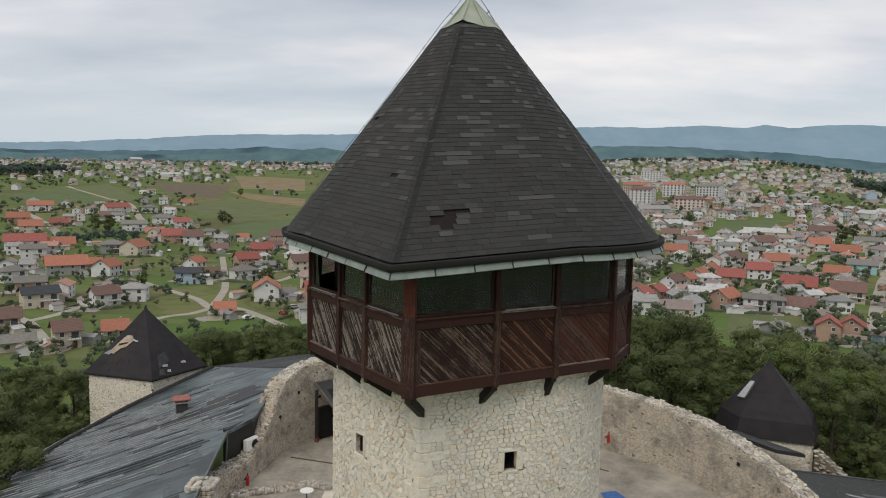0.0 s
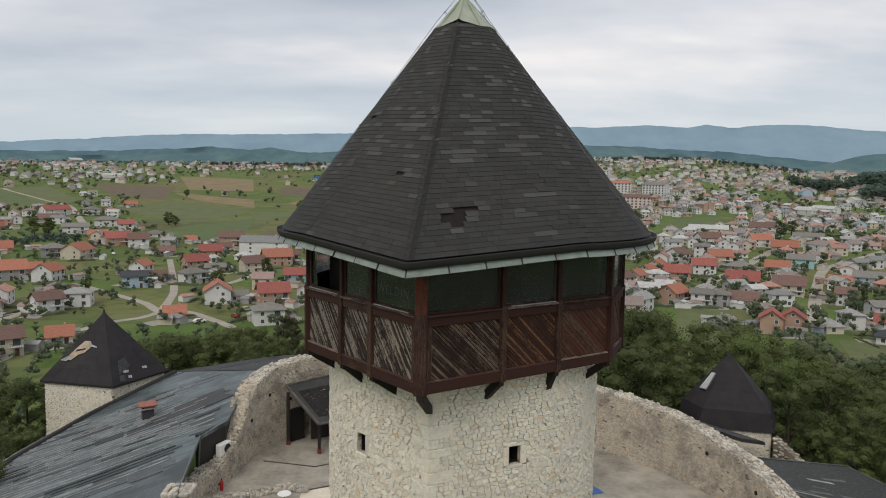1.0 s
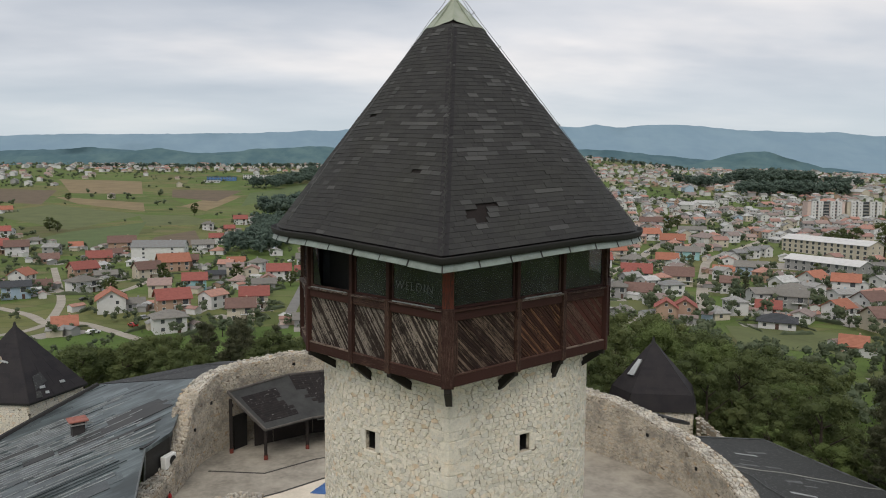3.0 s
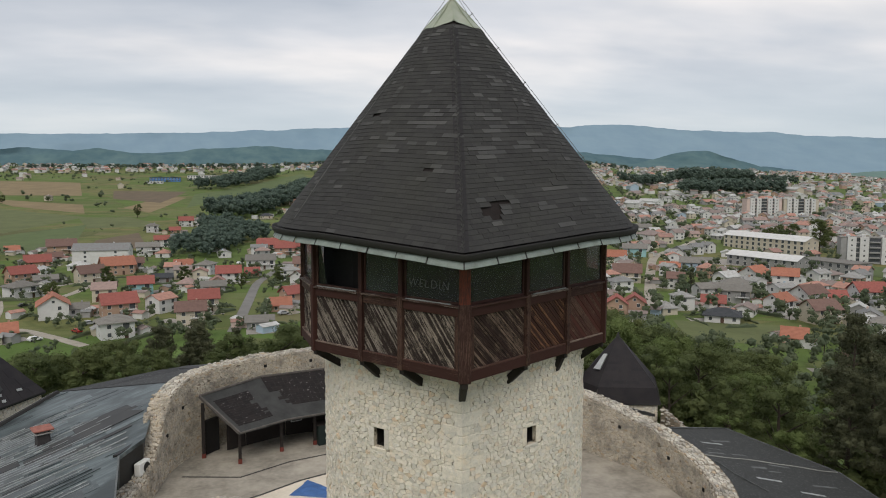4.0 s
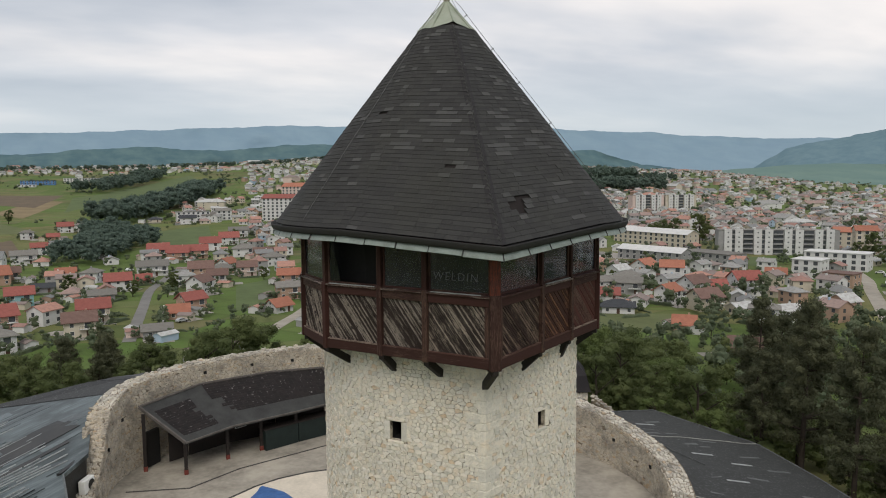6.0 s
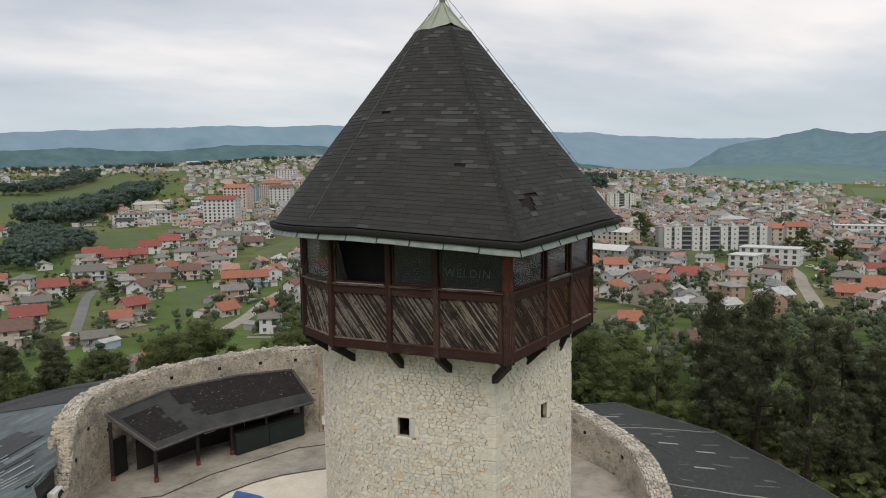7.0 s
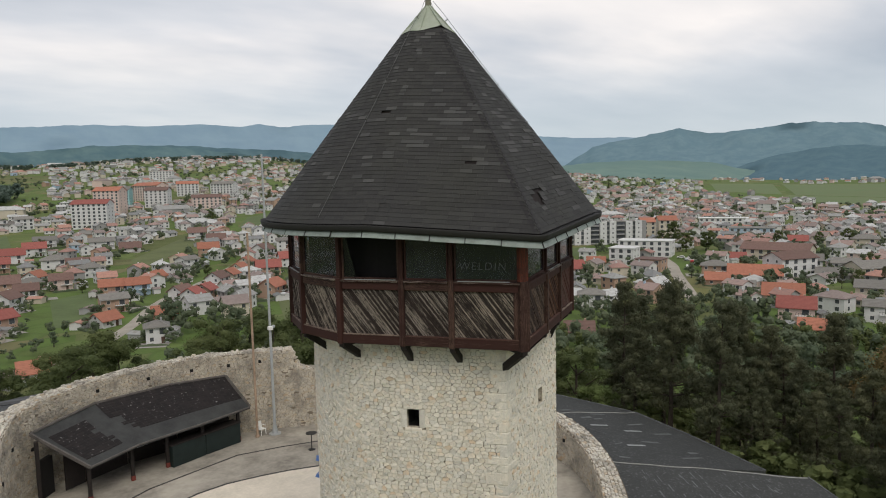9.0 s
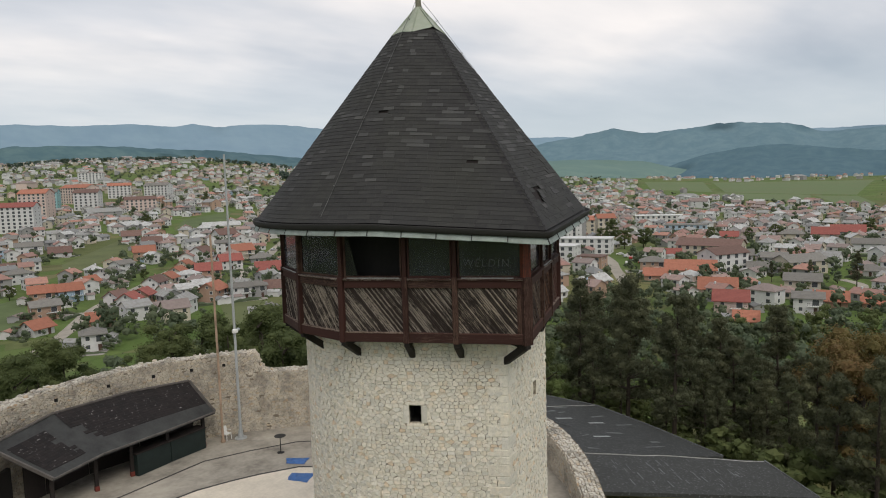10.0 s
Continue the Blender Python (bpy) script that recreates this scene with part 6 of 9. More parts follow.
def house(x, y, turn, w, storeys, rc, wc, group="houses of the town", deep=None):
    """A dwelling: rendered walls, tiled roof, windows storey by storey, a door and a chimney."""
    d = deep or min(max(w * 0.82, 7.0), 11.5)
    hip = rc in "gd" and rh.random() < 0.5
    h = 2.55 * storeys + 0.2
    rise = d / 2 * (0.42 if rc in "gd" else 0.66)
    z = land(x, y)
    TAKEN.append((x, y, 0.6 * max(w, d) + 1.0))
    HOUSES.append((x, y, 0.6 * max(w, d)))
    ob = tagged(new("house"), "%s house with %s roof" % (NAME_W[wc] + (" two-storey" if storeys >= 2 else " low"), NAME_R[rc]), "house", group)
    ob.matrix_basis = pose(x, y, z, 0, 0, turn)
    far = math.hypot(x, y) > 420
    wall_ob = walls(Geo(), w, d, h, rise, hip).make("wall", M_WALL[wc], ob)
    rf = roof_prism(Geo(), w, d, h, rise, 0.75, hip).make("roof", M_ROOF[rc], ob)
    ch_ = Geo().box(Matrix.Translation((w * 0.22, d * 0.12, h + rise * 0.9)), 0.6, 0.6, 1.7, 0.03).make("chimney", M_WALL["k" if rc in "orb" else "y"], rf)
    n = 2 if far else max(2, int(w / 3.6))
    for f in range(storeys):
        zz = 1.5 + 2.55 * f
        for k in range(n):
            xx = (k + 0.5) / n * w - w / 2
            for sd in (-1,) if far else (-1, 1):
                if f == 0 and sd == -1 and k == n // 2:
                    hang(DOOR_ME, "door", ob, xx, -d / 2, 1.05, 0)
                    continue
                big = sd == -1 and f > 0 and k == n - 1
                hang(WIN_ME[2 if big else 0], "window", ob, xx, sd * d / 2, zz - (0.25 if big else 0), 0)
        for sd in (-1, 1):
            hang(WIN_ME[0], "window", ob, sd * w / 2, -d * 0.2, zz, math.pi / 2)
    if not hip and not far:
        for sd in (-1, 1):
            hang(WIN_ME[1], "window", ob, sd * w / 2, 0, h + rise * 0.35, math.pi / 2)
    if storeys >= 2 and rh.random() < 0.6:
        bal = Geo().box(Matrix.Translation((w * 0.22, -d / 2 - 0.65, 2.65)), w * 0.5, 1.3, 0.18, 0.02).make("balcony", M_WALL["w"], ob)
        rail = Geo()
        for k in range(7):
            rail.box(Matrix.Translation((w * 0.22 + (k / 6 - 0.5) * w * 0.48, -d / 2 - 1.24, 3.2)), 0.06, 0.06, 0.95)
        rail.box(Matrix.Translation((w * 0.22, -d / 2 - 1.24, 3.68)), w * 0.5, 0.08, 0.07)
        rail.make("railing", M_STEELDARK, bal)
    return ob


def block(x, y, turn, w, d, storeys, rc, wc, name="apartment_block", label="", flat=False, bays=None):
    """A large building: body, window grid, roof."""
    h = 3.0 * storeys
    z = land(x, y)
    TAKEN.append((x, y, 0.55 * max(w, d) + 2))
    ob = tagged(new(name), label or "%s apartment block with %s roof" % (NAME_W[wc], NAME_R[rc]), "building", "large town buildings")
    ob.matrix_basis = pose(x, y, z, 0, 0, turn)
    rise = 0.0 if flat else d * 0.22
    walls(Geo(), w, d, h, rise, flat).make("wall", M_WALL[wc], ob) if not flat else Geo().box(Matrix.Translation((0, 0, h / 2 - 1.2)), w, d, h + 2.4).make("wall", M_WALL[wc], ob)
    if flat:
        Geo().box(Matrix.Translation((0, 0, h + 0.15)), w + 1.0, d + 1.0, 0.35, 0.05).make("roof", M_WALL["w"] if rc == "w" else M_ROOF[rc], ob)
    else:
        roof_prism(Geo(), w, d, h, rise, 0.7, False).make("roof", M_WALL["w"] if rc == "w" else M_ROOF[rc], ob)
    n = bays or max(3, int(w / 4.2))
    for f in range(storeys):
        for k in range(n):
            for sd in (-1, 1):
                hang(WIN_ME[2 if (w / n) > 3.4 else 0], "window", ob, (k + 0.5) / n * w - w / 2, sd * d / 2, 1.6 + 3.0 * f, 0)
        for sd in (-1, 1):
            for yy in (-d * 0.22, d * 0.22):
                hang(WIN_ME[0], "window", ob, sd * w / 2, yy, 1.7 + 3.0 * f, math.pi / 2)
    return ob


def road(name, pts, width, mat, label="pale dusty village road", lift=0.12):
    """A road ribbon laid on the land."""
    P = spline([(x, y, 0) for x, y in pts], 8) if len(pts) > 2 else [Vector((x, y, 0)) for x, y in pts]
    Q = []
    for a, b in zip(P, P[1:]):
        m = max(1, int((b - a).length / 6))
        Q += [a.lerp(b, k / m) for k in range(m)]
    Q.append(P[-1])
    L, R = [], []
    for i, p in enumerate(Q):
        d = (Q[min(i + 1, len(Q) - 1)] - Q[max(i - 1, 0)]).normalized()
        n = Vector((-d.y, d.x, 0)) * width / 2
        for S, q in ((L, p + n), (R, p - n)):
            S.append((q.x, q.y, max(land(q.x, q.y), land(p.x, p.y)) + lift))
    for q in Q[::2]:
        TAKEN.append((q.x, q.y, width / 2 + 3.0))
    n = len(Q)
    vs = L + R + [(x, y, z - 1.2) for x, y, z in L] + [(x, y, z - 1.2) for x, y, z in R]
    fs = [(n + i, n + i + 1, i + 1, i) for i in range(n - 1)] + [(i, i + 1, 2 * n + i + 1, 2 * n + i) for i in range(n - 1)] + [(n + i + 1, n + i, 3 * n + i, 3 * n + i + 1) for i in range(n - 1)]
    return tagged(Geo().add(vs, fs).make(name, mat), label, "road", kind="structure")


M_ROAD = plain("pale_gravel_road", (0.36, 0.33, 0.28), 0.95, vary=0.3, scale=0.2)
M_ASPHALT = plain("worn_asphalt", (0.20, 0.195, 0.185), 0.9, vary=0.3, scale=0.2)


# ---------------------------------------------------------------- the town: houses by neighbourhood
QUARTER_A = [(-131.3, 210.1, 32, 6.5, 2, "b", "k"), (-190.9, 309.9, 52, 10.1, 2, "g", "w"), (-116.8, 190.3, 32, 8.5, 1, "g", "c"), (-332.2, 549.8, 31, 15.1, 2, "o", "k"), (-251.6, 422.3, 31, 21.6, 2, "r", "w"), (-165, 279.6, 31, 10.4, 2, "g", "k"), (-293.1, 499.4, 30, 14.4, 2, "o", "c"), (-227.6, 389.6, 30, 12.5, 2, "g", "w"), (-146.6, 253.5, 40, 11.5, 2, "d", "c"), (-374.5, 654.5, 30, 21, 2, "o", "w"), (-238.1, 431.8, 29, 20.2, 1, "o", "k"), (-297.7, 544.7, 29, 11.8, 1, "r", "k"), (-105.4, 194.7, 38, 6.5, 2, "b", "c"), (-181.3, 337, 33, 17.3, 2, "o", "y"), (-180.2, 359.5, 27, 8.8, 1, "o", "k"), (-123.7, 255.5, 46, 8.7, 2, "b", "w"), (-160.1, 333.7, 86, 11.3, 2, "o", "w"), (-285.2, 605, 25, 17.6, 1, "b", "y")]
QUARTER_B = [(-197.8, 420, 25, 12.9, 2, "g", "y"), (-141.3, 300.3, 25, 6.5, 1, "g", "w"), (-98.1, 208.9, 25, 6.5, 1, "o", "w"), (-307.2, 659.9, 55, 23.5, 2, "r", "w"), (-234.6, 533.7, 24, 17.1, 2, "g", "w"), (-181.5, 413.8, 84, 15.2, 2, "o", "c"), (-279.5, 669.7, 23, 13.8, 2, "g", "w"), (-209.1, 510.2, 22, 12.1, 1, "o", "k"), (-190.9, 479.6, 112, 9.1, 2, "o", "w"), (-232.5, 584.7, 22, 17.5, 2, "g", "w"), (-182.8, 476.8, 31, 15.7, 2, "r", "k"), (-208.5, 560.7, 20, 11.4, 2, "r", "w"), (-115.2, 316.4, 20, 10.3, 2, "d", "l"), (-276.8, 761.7, 20, 11.9, 1, "o", "c"), (-168.6, 473.5, 20, 12.5, 2, "b", "w"), (-125.9, 355.4, 80, 9.4, 2, "o", "w"), (-175.4, 526.1, 18, 10.6, 1, "g", "w"), (-111, 334.8, 18, 6.7, 1, "b", "w")]
QUARTER_C = [(-138.9, 435.3, 18, 9.4, 1, "b", "k"), (-75.7, 242.9, 17, 6.5, 1, "o", "w"), (-141.2, 495, 16, 7.6, 1, "o", "k"), (-93.3, 328.8, 46, 10.5, 2, "g", "w"), (-105.3, 375.4, 36, 11.4, 2, "r", "k"), (-113.6, 439.1, 15, 12.6, 1, "r", "k"), (-93.6, 370.1, 14, 9.5, 1, "g", "y"), (-69.9, 278, 104, 11.7, 2, "o", "w"), (-109.6, 458.3, 13, 8.3, 1, "b", "w"), (-112.7, 492.6, 12, 16.2, 2, "b", "k"), (-62.7, 281.9, 13, 6.5, 1, "g", "w"), (-74.6, 370.5, 31, 11.6, 2, "b", "c"), (-43.4, 237.6, 19, 9.8, 2, "g", "w"), (-48.1, 275.4, 19, 11.4, 2, "r", "k"), (-66.7, 398.4, 19, 15.3, 2, "o", "k"), (-58.8, 405.1, 7, 7.8, 2, "b", "k"), (-46.5, 325.6, 7, 9.6, 2, "r", "t"), (-60.7, 478.2, 7, 13.4, 2, "g", "w")]
QUARTER_D = [(-72.3, 614, 6, 9.1, 2, "g", "w"), (-41.3, 362.4, 6, 8.5, 1, "d", "y"), (-56, 516.5, 6, 9.1, 2, "r", "w"), (-54.3, 603.4, 5, 8, 1, "r", "k"), (-22, 253, 4, 9.2, 2, "b", "c"), (-35.1, 410.8, 4, 9, 1, "o", "k"), (-48.9, 653.9, 4, 11.5, 2, "r", "w"), (-18.7, 278.4, 3, 10.2, 2, "r", "c"), (-22.4, 389.2, 72, 9.7, 2, "g", "w"), (-37.1, 685.5, 3, 14.1, 1, "g", "w"), (-16.9, 327.2, 2, 10, 1, "g", "y"), (-19, 485.8, 2, 10, 2, "r", "w"), (-10.6, 352.8, 1, 10.8, 2, "r", "w"), (0.5, 239.8, -1, 8.4, 1, "g", "y"), (0.8, 369.6, -1, 6.5, 1, "r", "k"), (6.1, 403, -2, 15.3, 2, "g", "w"), (12.3, 475.9, -3, 11.8, 2, "r", "k"), (13.3, 479.4, -2, 11.9, 2, "r", "k")]
QUARTER_E = [(21.3, 711.3, -3, 11.5, 1, "d", "c"), (9.1, 270.2, -3, 7.1, 1, "o", "k"), (23.1, 460.3, -4, 12.8, 2, "r", "k"), (23, 456, -4, 11.3, 2, "r", "k"), (14.7, 281.2, 26, 8.6, 2, "r", "k"), (13.5, 205.2, -7, 6.6, 1, "o", "w"), (22.7, 329.9, 54, 9.7, 2, "b", "w"), (48.9, 686.6, -5, 14.1, 2, "d", "w"), (28.7, 383.7, -6, 11.8, 2, "b", "k"), (34.9, 462.1, -6, 11.5, 2, "r", "k"), (32.8, 351, -7, 8.8, 2, "b", "w"), (46.7, 498.8, -7, 13.2, 2, "r", "w"), (71.8, 702.6, -7, 17.6, 2, "g", "w"), (41.1, 396.9, -7, 11.1, 1, "g", "k"), (46.1, 416.3, 52, 9.8, 1, "o", "w"), (62.6, 524.6, -8, 13.1, 2, "r", "w"), (75.7, 567.5, -9, 14.2, 2, "g", "w"), (51.3, 378.8, -9, 9.5, 2, "b", "p")]
QUARTER_F = [(62.9, 459.5, -9, 14.2, 2, "g", "w"), (73.2, 452, -11, 11.4, 1, "b", "k"), (44.5, 266.2, 28, 7.9, 1, "o", "w"), (71.8, 412.9, 9, 11.7, 2, "g", "w"), (54.5, 296, -3, 9.7, 2, "g", "k"), (112, 605.7, -11, 20.8, 1, "g", "k"), (63.5, 335.7, -13, 9.5, 2, "o", "k"), (104.2, 529.7, -12, 15.8, 2, "g", "w"), (73.4, 332.9, -4, 9.5, 2, "o", "l"), (50.6, 227.8, -15, 6.5, 2, "g", "w"), (115.8, 503, -14, 12.9, 1, "b", "w"), (63.9, 263.7, -16, 8, 1, "o", "k"), (93.1, 374.2, 24, 9.1, 1, "o", "k"), (80.3, 294.5, 33, 7.6, 2, "b", "w"), (105.7, 382.6, 33, 9.3, 2, "g", "w"), (81.4, 284.2, 44, 6.5, 2, "r", "w"), (120.9, 406.1, 22, 10, 2, "g", "w"), (89.5, 291.7, 43, 6.5, 2, "r", "k")]
QUARTER_G = [(172.2, 534.7, -18, 12.3, 2, "b", "w"), (107.5, 325.8, 42, 9, 2, "b", "w"), (148.3, 447.2, -18, 12.4, 2, "o", "k"), (170, 490, -19, 12.1, 2, "b", "w"), (116.8, 333.8, 41, 7.2, 2, "o", "c"), (130.1, 354.2, 40, 7.7, 2, "o", "c"), (143.2, 375.5, 39, 7.1, 2, "o", "c"), (114, 280.9, 38, 10.2, 2, "o", "k"), (171.2, 416.4, 38, 12.5, 2, "b", "w"), (143.2, 347.6, -22, 12.1, 2, "r", "k"), (192.2, 430, -24, 9, 3, "g", "w"), (124.3, 276.7, -24, 8.4, 2, "g", "w"), (167.8, 372.7, -14, 11.9, 2, "r", "w"), (224.8, 493.6, 6, 15.1, 2, "b", "w"), (193.1, 408, -5, 13.2, 2, "o", "c"), (131.4, 275.2, -26, 7.1, 2, "g", "y"), (111.7, 232.7, 34, 6.5, 1, "g", "y"), (194.8, 384.7, -27, 13.8, 1, "g", "y")]
QUARTER_H = [(163.2, 320, -27, 14.1, 2, "r", "k"), (142.5, 277.2, -27, 11.4, 1, "b", "w"), (261.3, 488.9, -8, 13.8, 2, "o", "w"), (306.7, 569.5, -28, 19.9, 2, "b", "w"), (125.9, 225.8, 61, 7.2, 2, "r", "k"), (205.6, 365, -29, 11.6, 2, "o", "c"), (258.7, 451.3, -30, 16, 2, "o", "y"), (177.5, 305.1, -30, 12.9, 2, "b", "c"), (133.7, 226.5, 59, 7.3, 2, "r", "k"), (236.1, 394.3, -31, 14.1, 2, "g", "t"), (309.8, 509.4, -31, 20.1, 2, "g", "w"), (219.1, 330.9, -34, 9.9, 1, "o", "k"), (186.9, 278.6, -35, 6.9, 2, "b", "w"), (232.9, 327.7, -36, 15.4, 2, "g", "l"), (181.2, 248.5, -7, 9.5, 2, "g", "w"), (171.1, 230.8, -37, 8.1, 1, "r", "w"), (157, 207.3, -38, 11.5, 1, "d", "w"), (188.6, 239.6, -39, 10.4, 2, "g", "y")]
QUARTER_I = [(235.4, 284.6, 20, 11.4, 2, "o", "w"), (187, 214.2, 18, 8.8, 2, "o", "w"), (228.4, 257.1, -42, 10.2, 3, "o", "w"), (155, 171.6, -43, 6.5, 1, "o", "k"), (212.1, 226.2, 6, 10.5, 2, "b", "w"), (188.9, 196.7, -5, 10.1, 2, "b", "c"), (227.1, 228.1, -26, 7.2, 1, "r", "k"), (239.7, 224.1, -18, 11.6, 2, "r", "w"), (281.8, 243.4, -50, 8.9, 1, "o", "w"), (290.9, 180.4, -60, 11.4, 2, "g", "k"), (267.4, 165.4, -60, 9.5, 1, "o", "k"), (257.6, 149.3, -62, 9.9, 1, "g", "y"), (342.4, 198.1, -61, 8.9, 1, "r", "k"), (292.7, 161.8, -63, 22, 1, "o", "p"), (249, 128, -65, 13.5, 1, "o", "p"), (214, 107, -65, 10.5, 2, "r", "p"), (197.5, 94.7, -67, 6.5, 1, "o", "w"), (442.5, 211.9, -66, 11.1, 1, "r", "w")]
QUARTER_J = [(335.5, 160.1, -66, 16.8, 2, "g", "w"), (313.9, 137.2, -68, 12.9, 1, "g", "y"), (334.6, 140.2, -69, 11, 2, "g", "w"), (451.6, 175.8, -70, 14.5, 2, "g", "c"), (270.6, 104.4, -71, 12.4, 2, "g", "c"), (232.1, 88.9, -71, 8.8, 2, "g", "w"), (246.8, 86.6, -72, 10, 1, "o", "k"), (201, 255, -39, 12, 2, "g", "c"), (189, 170, -50, 9, 2, "g", "w"), (147, 140, -49, 8, 1, "b", "w"), (460.8, 158.9, -72, 14.6, 2, "r", "p"), (483.3, 152.8, -73, 19, 2, "r", "y"), (329.7, 97.4, -75, 11.5, 1, "g", "w"), (249.8, 73.6, -75, 8, 1, "o", "k"), (415.6, 119.8, -75, 19.6, 2, "g", "w")]
for hx, hy, ht, hw, hs_, hr, hc in QUARTER_A + QUARTER_B + QUARTER_C + QUARTER_D + QUARTER_E + QUARTER_F + QUARTER_G + QUARTER_H + QUARTER_I + QUARTER_J:
    house(hx, hy, ht, hw, hs_, hr, hc)

# trees on the slopes of the castle hill: place, height of the top, kind
SLOPE_A = [(-24.6, 38.8, 2.2, "b"), (-27.5, 44.1, 2.4, "b"), (-32.4, 52.8, 2.3, "b"), (-41, 68.7, -2, "b"), (-26.5, 48.2, -0.2, "b"), (-32.9, 61.8, -0.1, "b"), (-32.8, 83.8, -3, "b"), (-29.3, 79.8, -1, "b"), (-27.9, 83.4, -1.1, "b"), (-25.5, 77.9, 0.2, "b"), (-26.6, 88.1, -1.6, "b"), (-22.5, 80.9, -0.4, "b"), (-21.4, 77.9, 0.4, "b"), (-21, 84, -0.3, "b"), (-16.7, 73.1, 0.4, "b"), (-19.8, 92.9, -2.1, "p"), (-18, 88.7, -1, "b"), (-14.8, 78.6, -0.4, "b"), (-16.1, 94.1, -0.3, "p"), (-15.6, 99.8, -1.8, "p"), (-12.1, 89.5, -0.3, "p"), (-10.5, 95.1, -0.5, "p"), (-10.7, 99.6, -1, "p"), (-6.4, 84.9, -0.2, "b"), (-6.4, 90.2, -0.6, "p"), (-1.8, 72, 2.8, "b"), (0.7, 94.9, -1.9, "b"), (2.2, 81.4, 2.3, "b"), (4.2, 99.6, -2.2, "b"), (5.7, 85.7, 0.4, "b")]
SLOPE_B = [(9.3, 74.2, 1.5, "b"), (14.2, 77.7, 2.6, "b"), (18.9, 81.1, 2.7, "b"), (18.6, 73.6, 2.4, "b"), (14.1, 54.2, 5.2, "b"), (16, 59.9, 6.2, "b"), (22.2, 74, 2.7, "b"), (19.4, 63.1, 5.7, "b"), (17, 52.3, 5.3, "b"), (21, 60.5, 6.8, "b"), (27.4, 76.8, 2.6, "b"), (21, 56.2, 4.5, "b"), (24.8, 65.4, 5.7, "b"), (39, 92.1, -3.3, "b"), (36.7, 82.2, 1, "b"), (36, 71.4, 1.6, "l"), (43.7, 84.3, 0.8, "b"), (47.5, 80.0, -1.5, "b"), (52.0, 76.5, -2.6, "b"), (55.0, 70.5, -3.4, "b"), (50.0, 88.0, -3.2, "l"), (60.0, 80.0, -5.0, "b"), (31.3, 59.1, 1.6, "b"), (34.3, 61, 1.3, "l"), (29.9, 52, 2.2, "b"), (42.8, 71.2, -1.2, "b"), (38.7, 64.2, 0.9, "l"), (34.9, 54.8, 2.4, "b"), (43.6, 64.6, -0.4, "b"), (39.9, 59.1, 0.4, "b"), (30.8, 45.2, -1.3, "l"), (32.6, 47.8, 1.3, "b"), (37.2, 51.9, 0.0, "l"), (43.4, 58.5, -0.8, "b"), (41.9, 54.2, -1.0, "l")]
SLOPE_C = [(36.7, 47.4, -3.2, "l"), (34.3, 44, 1.9, "b"), (32.9, 41.3, -1.4, "l"), (36.1, 41.2, -2.4, "l"), (41.6, 44.4, 7.4, "p"), (45.0, 45.6, 5.4, "p"), (35.2, 38.3, 4.4, "p"), (35.7, 35.2, 9, "p"), (39.6, 38.5, 7.6, "p"), (34.7, 30.4, 8.2, "p"), (37.1, 32.4, 0.7, "p"), (38.6, 29.7, 1.8, "p"), (35, 26.9, 1.6, "p"), (45.9, 34.8, 5.7, "p"), (45.3, 31.8, 4.2, "p"), (42.8, 29.2, 3.3, "p"), (39.9, 26.6, 3, "p"), (37.4, 24.2, 1.4, "p"), (35.4, 21.9, 2.9, "p"), (34.3, 18.7, 3.7, "p"), (41.6, 22.2, 3.0, "p"), (53.7, 29.8, 4.6, "p"), (47.5, 21.0, 4.6, "y"), (52.0, 22.4, 4.4, "y"), (33.1, 15.8, 5.8, "p"), (44.4, 20, 4.9, "y")]
for tx, ty, tz, tk in SLOPE_A + SLOPE_B + SLOPE_C:
    put_tree(tx, ty, tz, tk)


# ---------------------------------------------------------------- roads and large buildings
road("road", [(-499, 936), (-425, 849), (-380, 797), (-332, 744), (-273, 630), (-241, 569)], 6, M_ROAD)
road("road", [(-403, 660), (-349, 600), (-295, 529), (-268, 489), (-252, 453), (-245, 425)], 6, M_ROAD)
road("road", [(-130, 413), (-112, 359), (-97, 312), (-91, 289), (-85, 257)], 3.2, M_ROAD)
road("road", [(-135, 315), (-115, 294), (-97, 275), (-85, 257), (-76, 257), (-64, 244), (-50, 226)], 3.4, M_ROAD)
road("road", [(-85, 257), (-88, 246), (-95, 238), (-101, 221), (-106, 206), (-113, 200), (-122, 210), (-135, 226), (-160, 247)], 3.2, M_ROAD)
road("road", [(-135, 226), (-132, 238), (-131, 255)], 3.5, M_ROAD)
road("road", [(-82, 310), (-77, 328), (-74, 343), (-72, 370), (-67, 388)], 3.5, M_ROAD)
road("road", [(-8, 235), (-6, 255), (-2, 298), (2, 341), (7, 366), (20, 420)], 4, M_ASPHALT, "grey asphalt side street")
road("road", [(30, 225), (41, 243), (52, 261), (69, 294), (88, 323), (107, 347), (140, 390)], 4.6, M_ROAD)
road("road", [(143, 321), (170, 359), (189, 378), (224, 423), (279, 491), (340, 570)], 6, M_ROAD)
road("road", [(150, 240), (167, 268), (210, 335), (246, 386), (285, 419), (346, 470)], 5, M_ROAD, "grey asphalt town street")
road("road", [(225, 150), (248, 168), (286, 198), (310, 216), (334, 239)], 5.5, M_ROAD)
road("road", [(281, 112), (275, 100), (282, 90), (300, 92), (311, 103)], 4, M_ROAD)

